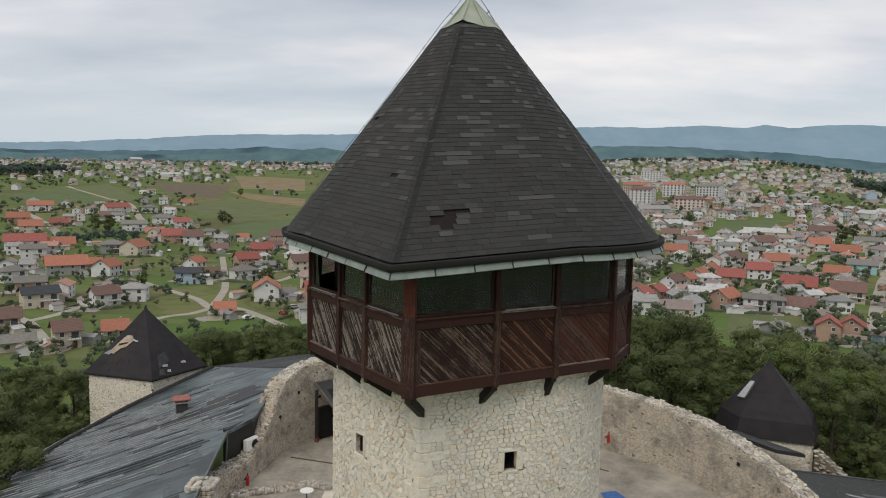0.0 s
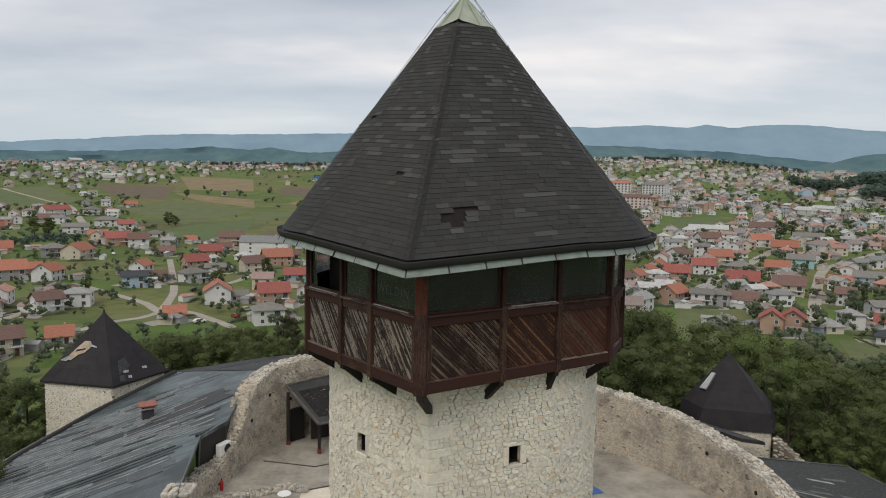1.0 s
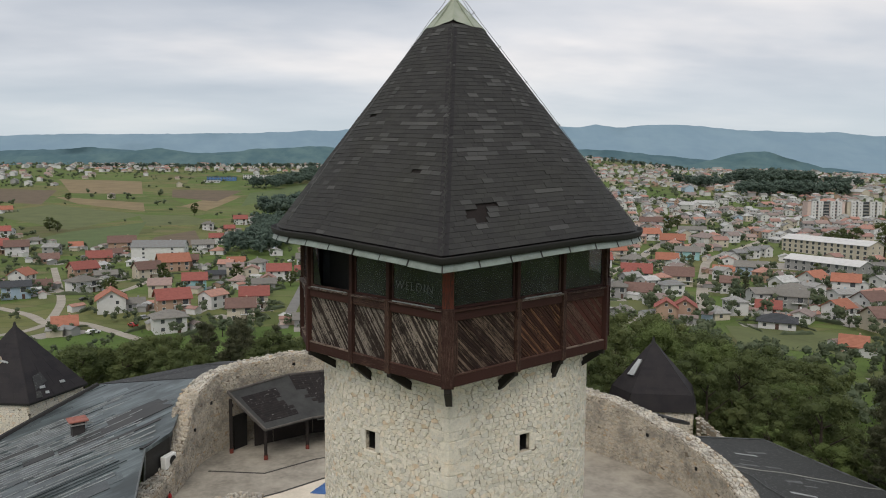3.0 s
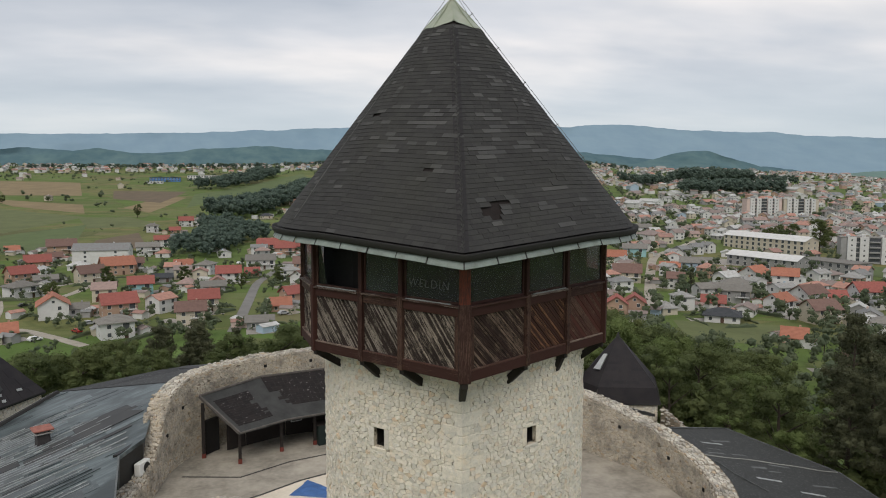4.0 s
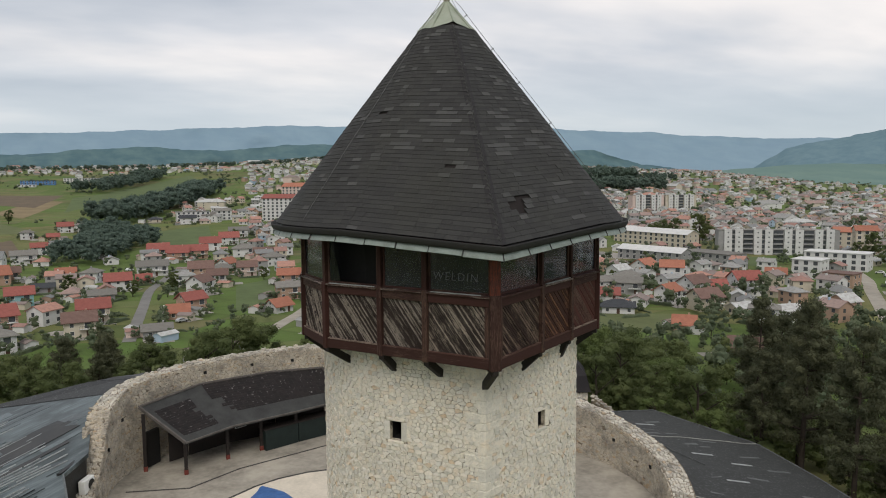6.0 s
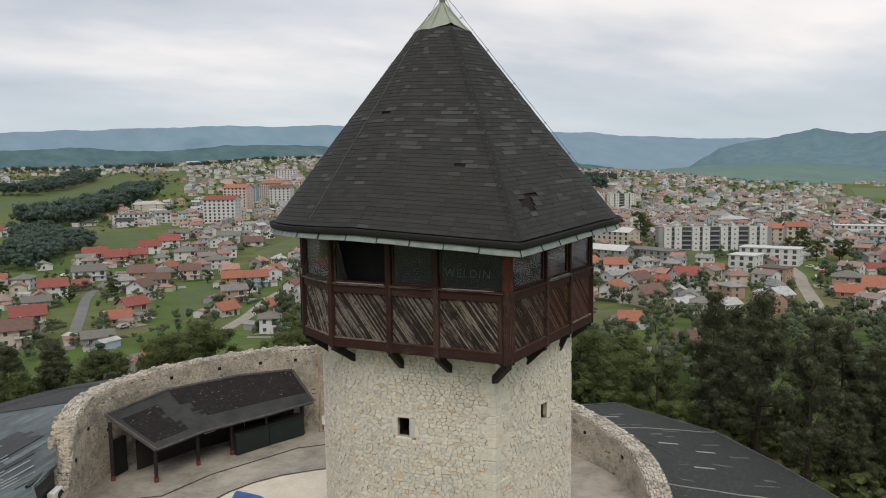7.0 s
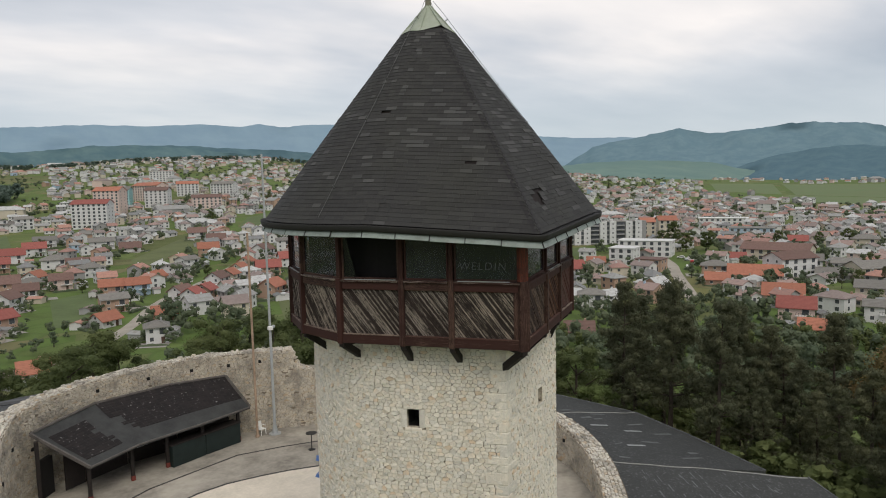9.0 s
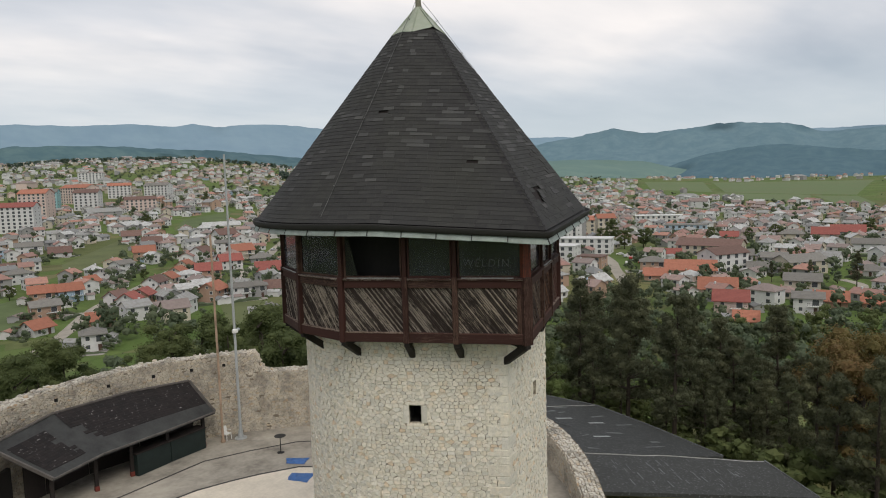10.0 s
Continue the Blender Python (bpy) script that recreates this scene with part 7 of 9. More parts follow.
block(332, 387, -83, 66, 12, 3, "w", "c", "school", "long cream three-storey school with white sheet roof", bays=14)
block(278.5, 326.5, -77, 44, 11, 2, "w", "y", "school_wing", "grey two-storey school wing with white sheet roof", bays=9)
block(300, 302, -83, 33, 16, 2, "g", "y", "sports_hall", "low grey sports hall with flat roof", True)
gh = tagged(new("greenhouse"), "white plastic greenhouse tunnel beside the school", "greenhouse")
gh.matrix_basis = pose(280, 286, land(280, 286), 0, 0, -58)
arc_ = [(2.3 * math.cos(math.pi * k / 8), 2.5 * math.sin(math.pi * k / 8)) for k in range(9)]
Geo().prism([(-7.5, y, z) for y, z in arc_], (15, 0, 0)).make("cover", M_WHITE, gh)
for k in range(6):
    Geo().tube([(-7.4 + k * 2.96, y * 1.01, z * 1.01) for y, z in arc_], 0.05, 5).make("hoop", M_GALV, gh)
block(337, 251, -65, 30, 14, 3, "w", "w", "school", "white three-storey school with white roof", True)
block(299, 238, -70, 13, 13, 3, "w", "w", "office", "white cube-shaped building with pale roof", True)
block(286, 212, -75, 13, 10, 2, "b", "k", "office", "brick building with flat brown roof", True)
block(130, 668, -35, 30, 16, 7, "r", "w")
block(168, 766, -40, 26, 18, 8, "o", "p")
block(237, 868, -70, 45, 16, 6, "o", "p")
block(225, 800, -35, 24, 16, 6, "b", "w")
block(326, 1112, -30, 32, 16, 5, "w", "w", flat=True)
block(262, 756, -15, 30, 14, 4, "b", "p")
block(291, 898, -20, 26, 14, 5, "o", "w")
block(327, 870, -50, 30, 14, 5, "g", "w")
block(195, 845, -30, 28, 15, 6, "g", "t")
block(363, 186, -80, 34, 15, 2, "b", "c", "hall", "cream hall with a long brown roof")
block(-117, 1236, 0, 46, 22, 2, "d", "z", "factory", "strong blue factory hall with dark roof", True)
block(-128, 1190, 0, 24, 14, 1, "w", "w", "factory_shed", "low white factory shed with pale roof", True)
block(-60, 1290, 0, 52, 20, 2, "w", "w", "warehouse", "long white warehouse with pale roof", True)
arch_hall = block(55, 705, 0, 30, 12, 3, "g", "w", "club_house", "white three-storey club house with grey roof", True)
Geo().tube([(-9 + 18 * k / 12, -6.2, 9.2 + 3.4 * math.sin(math.pi * k / 12)) for k in range(13)], 0.35, 6).make("roof_arch", M_WALL["w"], arch_hall)
block(82, 702, 5, 14, 10, 3, "g", "w", "apartment_house", "white three-storey house with grey roof")
block(309, 154, -20, 20, 12, 3, "b", "w", "apartment_house", "white three-storey house with brown roof")
block(322, 124, -30, 20, 12, 2, "g", "c", "villa", "cream villa with a grey roof")
block(480, 262, -65, 30, 14, 2, "g", "l", "hall", "blue glazed hall with grey roof", True)
block(560, 330, -60, 40, 16, 2, "w", "w", "hall", "white low hall with pale flat roof", True)
# slabs of flats: white window bays in pairs, dark balconies between
def flats(x, y, turn, modules, storeys, wc, label):
    wide, deep, h = 17.5, 12.0, 3.0 * storeys
    w = wide * modules
    TAKEN.append((x, y, 0.5 * w))
    ob = tagged(new("apartment_block"), label, "building", "large town buildings")
    ob.matrix_basis = pose(x, y, land(x, y), 0, 0, turn)
    Geo().box(Matrix.Translation((0, 0, h / 2 - 1.2)), w, deep, h + 2.4).make("wall", M_WALL[wc], ob)
    Geo().box(Matrix.Translation((0, 0, h + 0.15)), w + 0.6, deep + 0.6, 0.3, 0.05).make("roof", M_ROOF["g"], ob)
    bay_me = Geo().box(Matrix.Translation((0, 0, h / 2)), 4.5, 1.2, h + 1.0, 0.05).mesh("window_bay", M_WALL["w"])
    slab_me = Geo().box(Matrix.Translation((0, 0, 0)), 5.6, 1.1, 0.8, 0.03).mesh("balcony", M_WALL["y"])
    dark_me = Geo().box(Matrix(), 5.6, 0.12, 2.1).mesh("window", [M_PANE])
    for k in range(modules):
        cx = (k + 0.5) * wide - w / 2
        for sx in (-3.2, 3.2):
            hang(bay_me, "window_bay", ob, cx + sx, -deep / 2 - 0.6, 0, 0)
            for f in range(storeys):
                hang(WIN_ME[1], "window", ob, cx + sx, -deep / 2 - 1.21, 1.7 + 3.0 * f, 0)
        for f in range(storeys):
            for bx in (-wide / 2, 0.0) if k else (0.0,):
                hang(dark_me, "window", ob, cx + bx, -deep / 2 - 0.02, 1.9 + 3.0 * f, 0)
                if bx:
                    hang(slab_me, "balcony", ob, cx + bx, -deep / 2 - 0.65, 0.65 + 3.0 * f, 0)
        for sx in (-4, 4):
            Geo().box(Matrix.Translation((cx + sx, 1.0, h + 0.9)), 1.8, 3.0, 1.2, 0.05).make("roof_hatch", M_WALL["w"], ob)
    return ob


flats(365, 314, -36, 4, 5, "y", "grey slab of flats with white window bays")
flats(505, 597, -17, 2, 6, "p", "pale pink slab of flats with white window bays")
flats(540, 586, -17, 2, 6, "c", "cream slab of flats with white window bays")
block(427, 311, -40, 16, 12, 4, "o", "c", label="ochre apartment block with an orange roof")
block(412, 288, -45, 12, 12, 5, "o", "c")


def patch(name, pts, mat, label, lift=0.10, kind="structure"):
    """A flat piece of land cover laid on the ground, cut into a fine net."""
    P = [Vector(p) for p in pts]
    n = 20
    g = Geo()
    grid = [[P[0].lerp(P[1], i / n).lerp(P[3].lerp(P[2], i / n), j / n) for i in range(n + 1)] for j in range(n + 1)]
    vs = [(p.x, p.y, land(p.x, p.y) + lift) for r in grid for p in r]
    fs = [(j * (n + 1) + i, j * (n + 1) + i + 1, (j + 1) * (n + 1) + i + 1, (j + 1) * (n + 1) + i) for i in range(n) for j in range(n)]
    for r in grid:
        for p in r:
            TAKEN.append((p.x, p.y, 4.0 + (P[1] - P[0]).length / n * 0.6))
    return tagged(g.add(vs, fs).make(name, mat), label, "field", kind=kind)


M_TURF = plain("mown_grass", (0.095, 0.132, 0.046), 0.95, vary=0.3, scale=0.08)
M_PLOUGH = plain("ploughed_soil", (0.135, 0.102, 0.066), 0.95, vary=0.3, scale=0.1)
M_STUBBLE = plain("stubble_field", (0.225, 0.172, 0.092), 0.95, vary=0.3, scale=0.06)
M_YARD = plain("paved_yard", (0.33, 0.31, 0.28), 0.9, vary=0.25, scale=0.2)
patch("field", [(221, 575), (285, 610), (330, 690), (262, 650)], M_TURF, "bright green grass pitch among the houses")
patch("yard", [(275, 372), (300, 330), (285, 318), (255, 352)], M_YARD, "paved school yard")
patch("yard", [(330, 222), (352, 232), (372, 205), (350, 190)], M_YARD, "pale paved car park")

# fields, meadows and ploughed plots on the slopes
M_OLIVE = plain("dry_meadow", (0.115, 0.135, 0.050), 0.95, vary=0.3, scale=0.07)
M_F = {"t": M_TURF, "s": M_STUBBLE, "p": M_PLOUGH, "o": M_OLIVE}
L_F = {"t": "green mown meadow plot", "s": "yellow-brown stubble field", "p": "ploughed brown field", "o": "dry olive-green meadow"}
FIELDS = [("o", (128, 186), (141, 213), (171, 195), (150, 168)), ("o", (82, 190), (108, 258), (124, 260), (98, 196)), ("s", (-363, 1225), (-234, 1188), (-193, 981), (-279, 981)), ("s", (-284, 933), (-171, 869), (-152, 775), (-235, 849)), ("p", (-437, 1061), (-307, 1022), (-269, 838), (-338, 870)), ("o", (-288, 740), (-259, 841), (-145, 740), (-178, 609)), ("t", (-190, 522), (-174, 596), (-131, 671), (-105, 459)), ("t", (-495, 792), (-482, 893), (-345, 745), (-417, 718)), ("o", (-482, 893), (-479, 1005), (-345, 800), (-345, 760))]
FIELDS += [("p", (-168, 1057), (-72, 1039), (-92, 890), (-151, 941)), ("p", (-105, 563), (-82, 608), (-64, 508), (-102, 509)), ("o", (-150, 735), (-104, 732), (-67, 657), (-125, 640)), ("t", (-60, 830), (-5, 990), (60, 1180), (-60, 1000)), ("s", (-125, 830), (-95, 980), (-68, 953), (-92, 780)), ("t", (-20, 1081), (113, 1372), (125, 1164), (10, 887)), ("t", (13, 627), (64, 662), (52, 529), (13, 520))]
FIELDS += [("t", (40, 342), (62, 360), (42, 266), (30, 275)), ("o", (105, 462), (177, 562), (164, 509), (95, 411)), ("o", (111, 269), (131, 265), (113, 225), (92, 223)), ("t", (338, 318), (341, 298), (310, 272), (303, 292))]
for fk, *fp in FIELDS:
    patch("field", fp, M_F[fk], L_F[fk], 0.10 + 0.05 * rtree.random())


# large single trees in the gardens and streets: place and height
GARDEN_A = [(-98, 730, 14), (-64, 354, 10.5), (-5, 330, 8), (12, 342, 9.5), (-31, 356, 9), (-79, 316, 9), (360, 399, 18), (359, 372, 24), (377, 429, 14), (203, 268, 6.6), (262, 314, 8), (388, 266, 17.7), (377, 268, 12), (385, 240, 12.7), (364, 242, 13), (376, 236, 12.5), (338, 130, 11), (520, 150, 12), (262, 100, 6), (441, 225, 9), (436, 197, 10), (450, 185, 12)]
GARDEN_B = [(513, 171, 8), (-258, 522, 13), (-251, 528, 13), (-246, 516, 11), (-128, 297, 8.4), (-189, 602, 12), (-182, 596, 10), (-255, 884, 10), (-82, 324, 6), (220, 631, 11.8), (351, 792, 12.5), (306, 540, 15), (326, 559, 13.5), (120, 373, 6.3), (165, 428, 6), (174, 327, 7), (56, 358, 7.6), (70, 544, 9.7), (91, 462, 7), (352, 410, 14), (345, 405, 12), (290, 118, 9)]
for gx, gy, gh_ in GARDEN_A + GARDEN_B:
    put_tree(gx, gy, land(gx, gy) + gh_, "b", 1.15, "garden trees of the town", "large round dark green tree among the houses")
    TAKEN.append((gx, gy, 0.2 * gh_))
for gx, gy, gh_ in ((179, 256, 13.3), (369, 379, 21.5), (286, 90, 17), (289, 108, 11.5), (913, 732, 20), (288, 123, 10)):
    put_tree(gx, gy, land(gx, gy) + gh_, "p", 0.75, "garden trees of the town", "tall slim dark evergreen among the houses")
    TAKEN.append((gx, gy, 0.12 * gh_))

# open meadows on the valley floor
M_PLAIN = plain("valley_meadow", (0.104, 0.150, 0.058), 0.95, vary=0.35, scale=0.02, other=(0.118, 0.145, 0.062))
for fp in ([(820, 262), (1010, 352), (1010, 300), (819, 222)], [(919, 462), (1050, 505), (1030, 365), (860, 305)], [(1060, 500), (1430, 700), (1560, 430), (1040, 310)], [(1080, 640), (1380, 830), (1430, 720), (1060, 520)]):
    patch("field", fp, M_PLAIN, "broad flat green valley meadow", 0.12)


# ---------------------------------------------------------------- the rest of the town, too many to count
def free(x, y, r):
    return all((x - a) ** 2 + (y - b) ** 2 > (r + c) ** 2 for a, b, c in TAKEN)


class Spots:
    """Keeps things apart, by a coarse net."""

    def __init__(self, cell):
        self.c, self.g = cell, {}

    def add(self, x, y, r):
        self.g.setdefault((int(x // self.c), int(y // self.c)), []).append((x, y, r))

    def ok(self, x, y, r):
        i, j = int(x // self.c), int(y // self.c)
        return all((x - a) ** 2 + (y - b) ** 2 > (r + q) ** 2 for di in (-1, 0, 1) for dj in (-1, 0, 1) for a, b, q in self.g.get((i + di, j + dj), []))


spots = Spots(60)
for a, b, q in TAKEN:
    spots.add(a, b, q)
kf = Mat("town_walls", 0.9, spec=0.2)
kf.colour(kf.mix(kf.ramp(kf.noise(0.6, 5), [(0.45, 0.0), (0.75, 0.22)]), kf.ramp(kf.rand(True), [(0.0, WALL_COL["w"]), (0.42, WALL_COL["c"]), (0.6, WALL_COL["w"]), (0.74, WALL_COL["y"]), (0.90, WALL_COL["k"]), (0.945, WALL_COL["p"]), (0.98, WALL_COL["l"])], True), (0.30, 0.28, 0.25)))
kr = Mat("town_roofs", 0.85, spec=0.2)
kr.colour(kr.mix(kr.ramp(kr.noise(0.8, 6), [(0.42, 0.0), (0.72, 0.5)]), kr.ramp(kr.rand(True), [(0.0, (0.42, 0.23, 0.18)), (0.10, (0.32, 0.19, 0.16)), (0.22, (0.25, 0.205, 0.19)), (0.42, (0.32, 0.235, 0.21)), (0.54, (0.30, 0.305, 0.295)), (0.72, (0.21, 0.22, 0.22)), (0.82, (0.48, 0.49, 0.48))], True), (0.17, 0.135, 0.12)))
town = Geo()
rf_ = random.Random(101)


def town_house(x, y, turn, w, d, st_):
    z = land(x, y)
    g = Geo()
    h = 2.5 * st_ + 0.2
    hip = rf_.random() < 0.25
    rise = d / 2 * rf_.uniform(0.4, 0.62)
    walls(g, w, d, h, rise, hip, 0)
    roof_prism(g, w, d, h, rise, 0.5, hip, 1)
    for f in range(st_ if math.hypot(x, y) < 1000 else 0):
        for sd in (-1, 1):
            for xx in (-0.27, 0.27):
                g.box(Matrix.Translation((xx * w, sd * d / 2, 1.5 + 2.5 * f)), 1.3, 0.1, 1.3, slot=2)
            g.box(Matrix.Translation((sd * w / 2, 0.1 * d, 1.5 + 2.5 * f)), 0.1, 1.2, 1.3, slot=2)
    g.box(Matrix.Translation((w * 0.2, 0.8, h + rise)), 0.6, 0.6, 1.3, slot=0)
    m = pose(x, y, z, 0, 0, turn)
    town.add([m @ Vector(p) for p in g.v], [])
    b = len(town.v) - len(g.v)
    town.f.extend(tuple(i + b for i in q) for q in g.f)
    town.s.extend(g.s)


def built_up(x, y):
    """How closely houses stand, 0 to 1, by bearing and distance from the castle."""
    dx, dy = x + 5, y - 2
    d, az = math.hypot(dx, dy), math.degrees(math.atan2(dx, dy))
    if math.hypot(x - HILL.x, y - HILL.y) < 170 or d < 265:
        return 0.0
    lump = noise.noise(Vector((x / 150, y / 150, 2)))
    if -14 < az < 9:
        if d < 520:
            return 0.06
        if 1480 < d < 1850 and lump > -0.1:
            return 0.42
        return 0.3 if az > 4 and 650 < d < 900 else 0.012
    if az <= -14:
        if d < 640:
            return 0.03
        return 0.28 if 1250 < d < 1750 and lump > 0.0 else 0.05
    if az > 51:
        if d > 1900:
            return 0.14 if d < 2700 and lump > 0.05 else 0.0
        if 1450 < d < 1750 and lump > -0.2:
            return 0.16
        if d > (960 if az > 61 else 1350) + 110 * lump:
            return 0.015
    elif d > 1950:
        return 0.35 if d < 2800 and az > 36 else 0.0
    if d > 850:
        return 0.42 if noise.noise(Vector((x / 140, y / 140, 9))) > -0.12 else 0.05
    return (0.55 if d < 560 else 0.75) if noise.noise(Vector((x / 120, y / 120, 9))) > -0.30 else 0.15


n_far = 0
for k in range(60000):
    az = rf_.uniform(-46, 88)
    d = 205 + 2700 * rf_.random() ** 1.35
    x, y = -5 + d * math.sin(radians(az)), 2 + d * math.cos(radians(az))
    if rf_.random() > built_up(x, y) or n_far > 4300:
        continue
    w, dd = rf_.uniform(6.8, 10.5), rf_.uniform(6, 8.2)
    if rf_.random() < 0.06:
        w, dd = rf_.uniform(16, 34), rf_.uniform(10, 16)
    r = 0.5 * math.hypot(w, dd) * (0.92 if d > 500 else 1.05)
    if not spots.ok(x, y, r):
        continue
    spots.add(x, y, r)
    field = 35 * noise.noise(Vector((x / 220, y / 220, 1)))
    town_house(x, y, field + rf_.choice((0, 90, 0, 90, 45)) + rf_.uniform(-8, 8), w, dd, rf_.choice((1, 1, 2, 2, 2)) if w < 14 else rf_.choice((1, 2, 3)))
    n_far += 1
tagged(town.make("town_houses", [kf.m, kr.m, M_PANE]), "dense small town of red-roofed houses spreading over the valley", "houses", kind="stuff")

# ---- trees between the houses and far woods
M_FARLEAF = leaf_mat("town_tree_leaves", [(0.072, 0.094, 0.056), (0.092, 0.116, 0.066), (0.114, 0.134, 0.074), (0.140, 0.152, 0.082)])
# leaf tones lightened and blued to carry distance haze
M_WOOD = leaf_mat("hazed_wood_leaves", [(0.074, 0.102, 0.080), (0.090, 0.122, 0.094), (0.108, 0.140, 0.104), (0.126, 0.156, 0.112)])
nrng = np.random.default_rng(8)


def small_crown(seed):
    rng = np.random.default_rng(seed)
    cen = [(rng.normal() * 0.14, rng.normal() * 0.14, rng.uniform(0.30, 0.82)) for _ in range(12)]
    rr = [rng.uniform(0.13, 0.24) for _ in range(12)]
    v, f = leaf_cloud(cen, rr, 620, 0.027, rng, 0.4, 1.4)
    cores(v, f, cen, rr, rng, ICO1, 0.66)
    return np.array(v), f


CROWNS = [small_crown(s) for s in range(5)]


def tiny_crown(seed):
    rng = np.random.default_rng(seed)
    cen = [(rng.normal() * 0.15, rng.normal() * 0.15, rng.uniform(0.25, 0.82)) for _ in range(5)]
    rr = [rng.uniform(0.18, 0.28) for _ in range(5)]
    v, f = leaf_cloud(cen, rr, 230, 0.046, rng, 0.5, 1.3)
    cores(v, f, cen, rr, rng, ICO1, 0.70)
    return np.array(v), f


TINY = [tiny_crown(s) for s in range(40, 46)]


def far_crown(seed):
    rng = np.random.default_rng(seed)
    cen = [(rng.normal() * 0.16, rng.normal() * 0.16, rng.uniform(0.25, 0.75)) for _ in range(3)]
    rr = [rng.uniform(0.22, 0.34) for _ in range(3)]
    v, f = leaf_cloud(cen, rr, 90, 0.09, rng, 0.5, 1.3)
    cores(v, f, cen, rr, rng, ICO1, 0.8)
    return np.array(v), f


DISTANT = [far_crown(s) for s in range(60, 66)]
TOWN_TRUNK = Geo().tube([(0, 0, -0.08), (0, 0, 0.3), (0.02, 0.01, 0.75)], [0.035, 0.025, 0.01], 6).mesh("trunk", M_BARK)
TOWN_CROWN = [Geo().add([tuple(p) for p in v], f).mesh("crown", M_FARLEAF) for v, f in CROWNS]
far_trees, woods = Geo(), Geo()


def clump(geo, x, y, h, w, kinds=TINY):
    v, f = kinds[int(nrng.integers(0, len(kinds)))]
    a = nrng.uniform(0, 6.28)
    R = np.array([[math.cos(a), -math.sin(a), 0], [math.sin(a), math.cos(a), 0], [0, 0, 1]]) * np.array([w, w, h])[:, None]
    geo.add((v @ R.T + np.array([x, y, land(x, y)])).tolist(), f)


n_obj = 0
for k in range(75000):
    az = rf_.uniform(-46, 86)
    d = 150 + 2000 * rf_.random() ** 1.6
    x, y = -5 + d * math.sin(radians(az)), 2 + d * math.cos(radians(az))
    if math.hypot(x - HILL.x, y - HILL.y) < 110:
        continue
    if az > 56 and d > 930 and rf_.random() < 0.93:
        continue
    if 20 < az < 48 and math.hypot(x - HILL.x, y - HILL.y) < 236 and rf_.random() < 0.55:
        continue
    dens = 0.30 if -14 < az < 9 and 540 < d < 1400 else 1.0
    if az < 12 and d < 700 and rf_.random() < 0.40:
        continue
    if noise.noise(Vector((x / 60, y / 60, 3))) < -0.30 + (0.35 if dens < 1 else 0) - (0.25 if az > 12 and d > 700 else 0) or not spots.ok(x, y, 1.6):
        continue
    spots.add(x, y, 1.4)
    h = rf_.uniform(3.5, 9.5) if az > 12 or d > 700 else rf_.uniform(1.8, 6.5)
    if d < 420 and n_obj < 215:
        ob = tagged(new("tree"), "small garden tree among the houses", "tree", "garden trees of the town")
        ob.matrix_basis = Matrix.LocRotScale((x, y, land(x, y)), Euler((0, 0, rf_.uniform(0, 6.28))), (h * 0.85, h * 0.85, h))
        new("trunk", TOWN_TRUNK).parent = ob
        new("crown", rf_.choice(TOWN_CROWN)).parent = ob
        n_obj += 1
    else:
        clump(far_trees, x, y, h, h * 0.95, TINY if d < 480 else DISTANT)
    if len(far_trees.f) > 900000:
        break
def hedge(geo, x, y, turn, length, h):
    """A clipped hedge: a lumpy ridge of leaves along a plot's edge."""
    c, s = math.cos(turn), math.sin(turn)
    n = max(4, int(length / 1.2))
    rows_, vs = ((-0.6, 0.0), (-0.5, 0.7), (0.0, 1.0), (0.5, 0.7), (0.6, 0.0)), []
    for i in range(n + 1):
        u = length * (i / n - 0.5)
        k = h * nrng.uniform(0.65, 1.15) * (0.4 if i in (0, n) else 1.0)
        for v, q in rows_:
            px, py = x + c * u - s * v * h * 0.7, y + s * u + c * v * h * 0.7
            vs.append((px + nrng.uniform(-0.15, 0.15), py + nrng.uniform(-0.15, 0.15), land(px, py) - 0.1 + q * k))
    geo.add(vs, [(i * 5 + j, (i + 1) * 5 + j, (i + 1) * 5 + j + 1, i * 5 + j + 1) for i in range(n) for j in range(4)])


# sheds, hedges, bushes and paved yards round the single houses
sheds = Geo()
for a, b, q in HOUSES:
    for _ in range(int(nrng.integers(1, 4))):
        t, r = nrng.uniform(0, 6.28), q * nrng.uniform(1.25, 1.9)
        gx = Geo()
        w_, d_ = nrng.uniform(3.0, 6.5), nrng.uniform(2.6, 4.2)
        walls(gx, w_, d_, 2.2, 0.7, False, 0)
        roof_prism(gx, w_, d_, 2.2, 0.7, 0.3, False, 1, 0.12)
        m = pose(a + r * math.cos(t), b + r * math.sin(t), land(a + r * math.cos(t), b + r * math.sin(t)), 0, 0, float(nrng.uniform(0, 180)))
        k0 = len(sheds.v)
        sheds.add([m @ Vector(p) for p in gx.v], [])
        sheds.f.extend(tuple(i + k0 for i in f_) for f_ in gx.f)
        sheds.s.extend(gx.s)
    t0 = nrng.uniform(0, 1.57)
    for sd in range(4):
        if nrng.uniform() < 0.6:
            t = t0 + sd * math.pi / 2
            r = q * nrng.uniform(1.3, 1.8)
            hedge(far_trees, a + r * math.cos(t), b + r * math.sin(t), t + math.pi / 2, q * nrng.uniform(1.2, 2.6), nrng.uniform(0.8, 1.8))
tagged(sheds.make("garden_sheds", [kf.m, kr.m]), "small sheds and garages in the gardens", "sheds", kind="stuff")
yards = Geo()
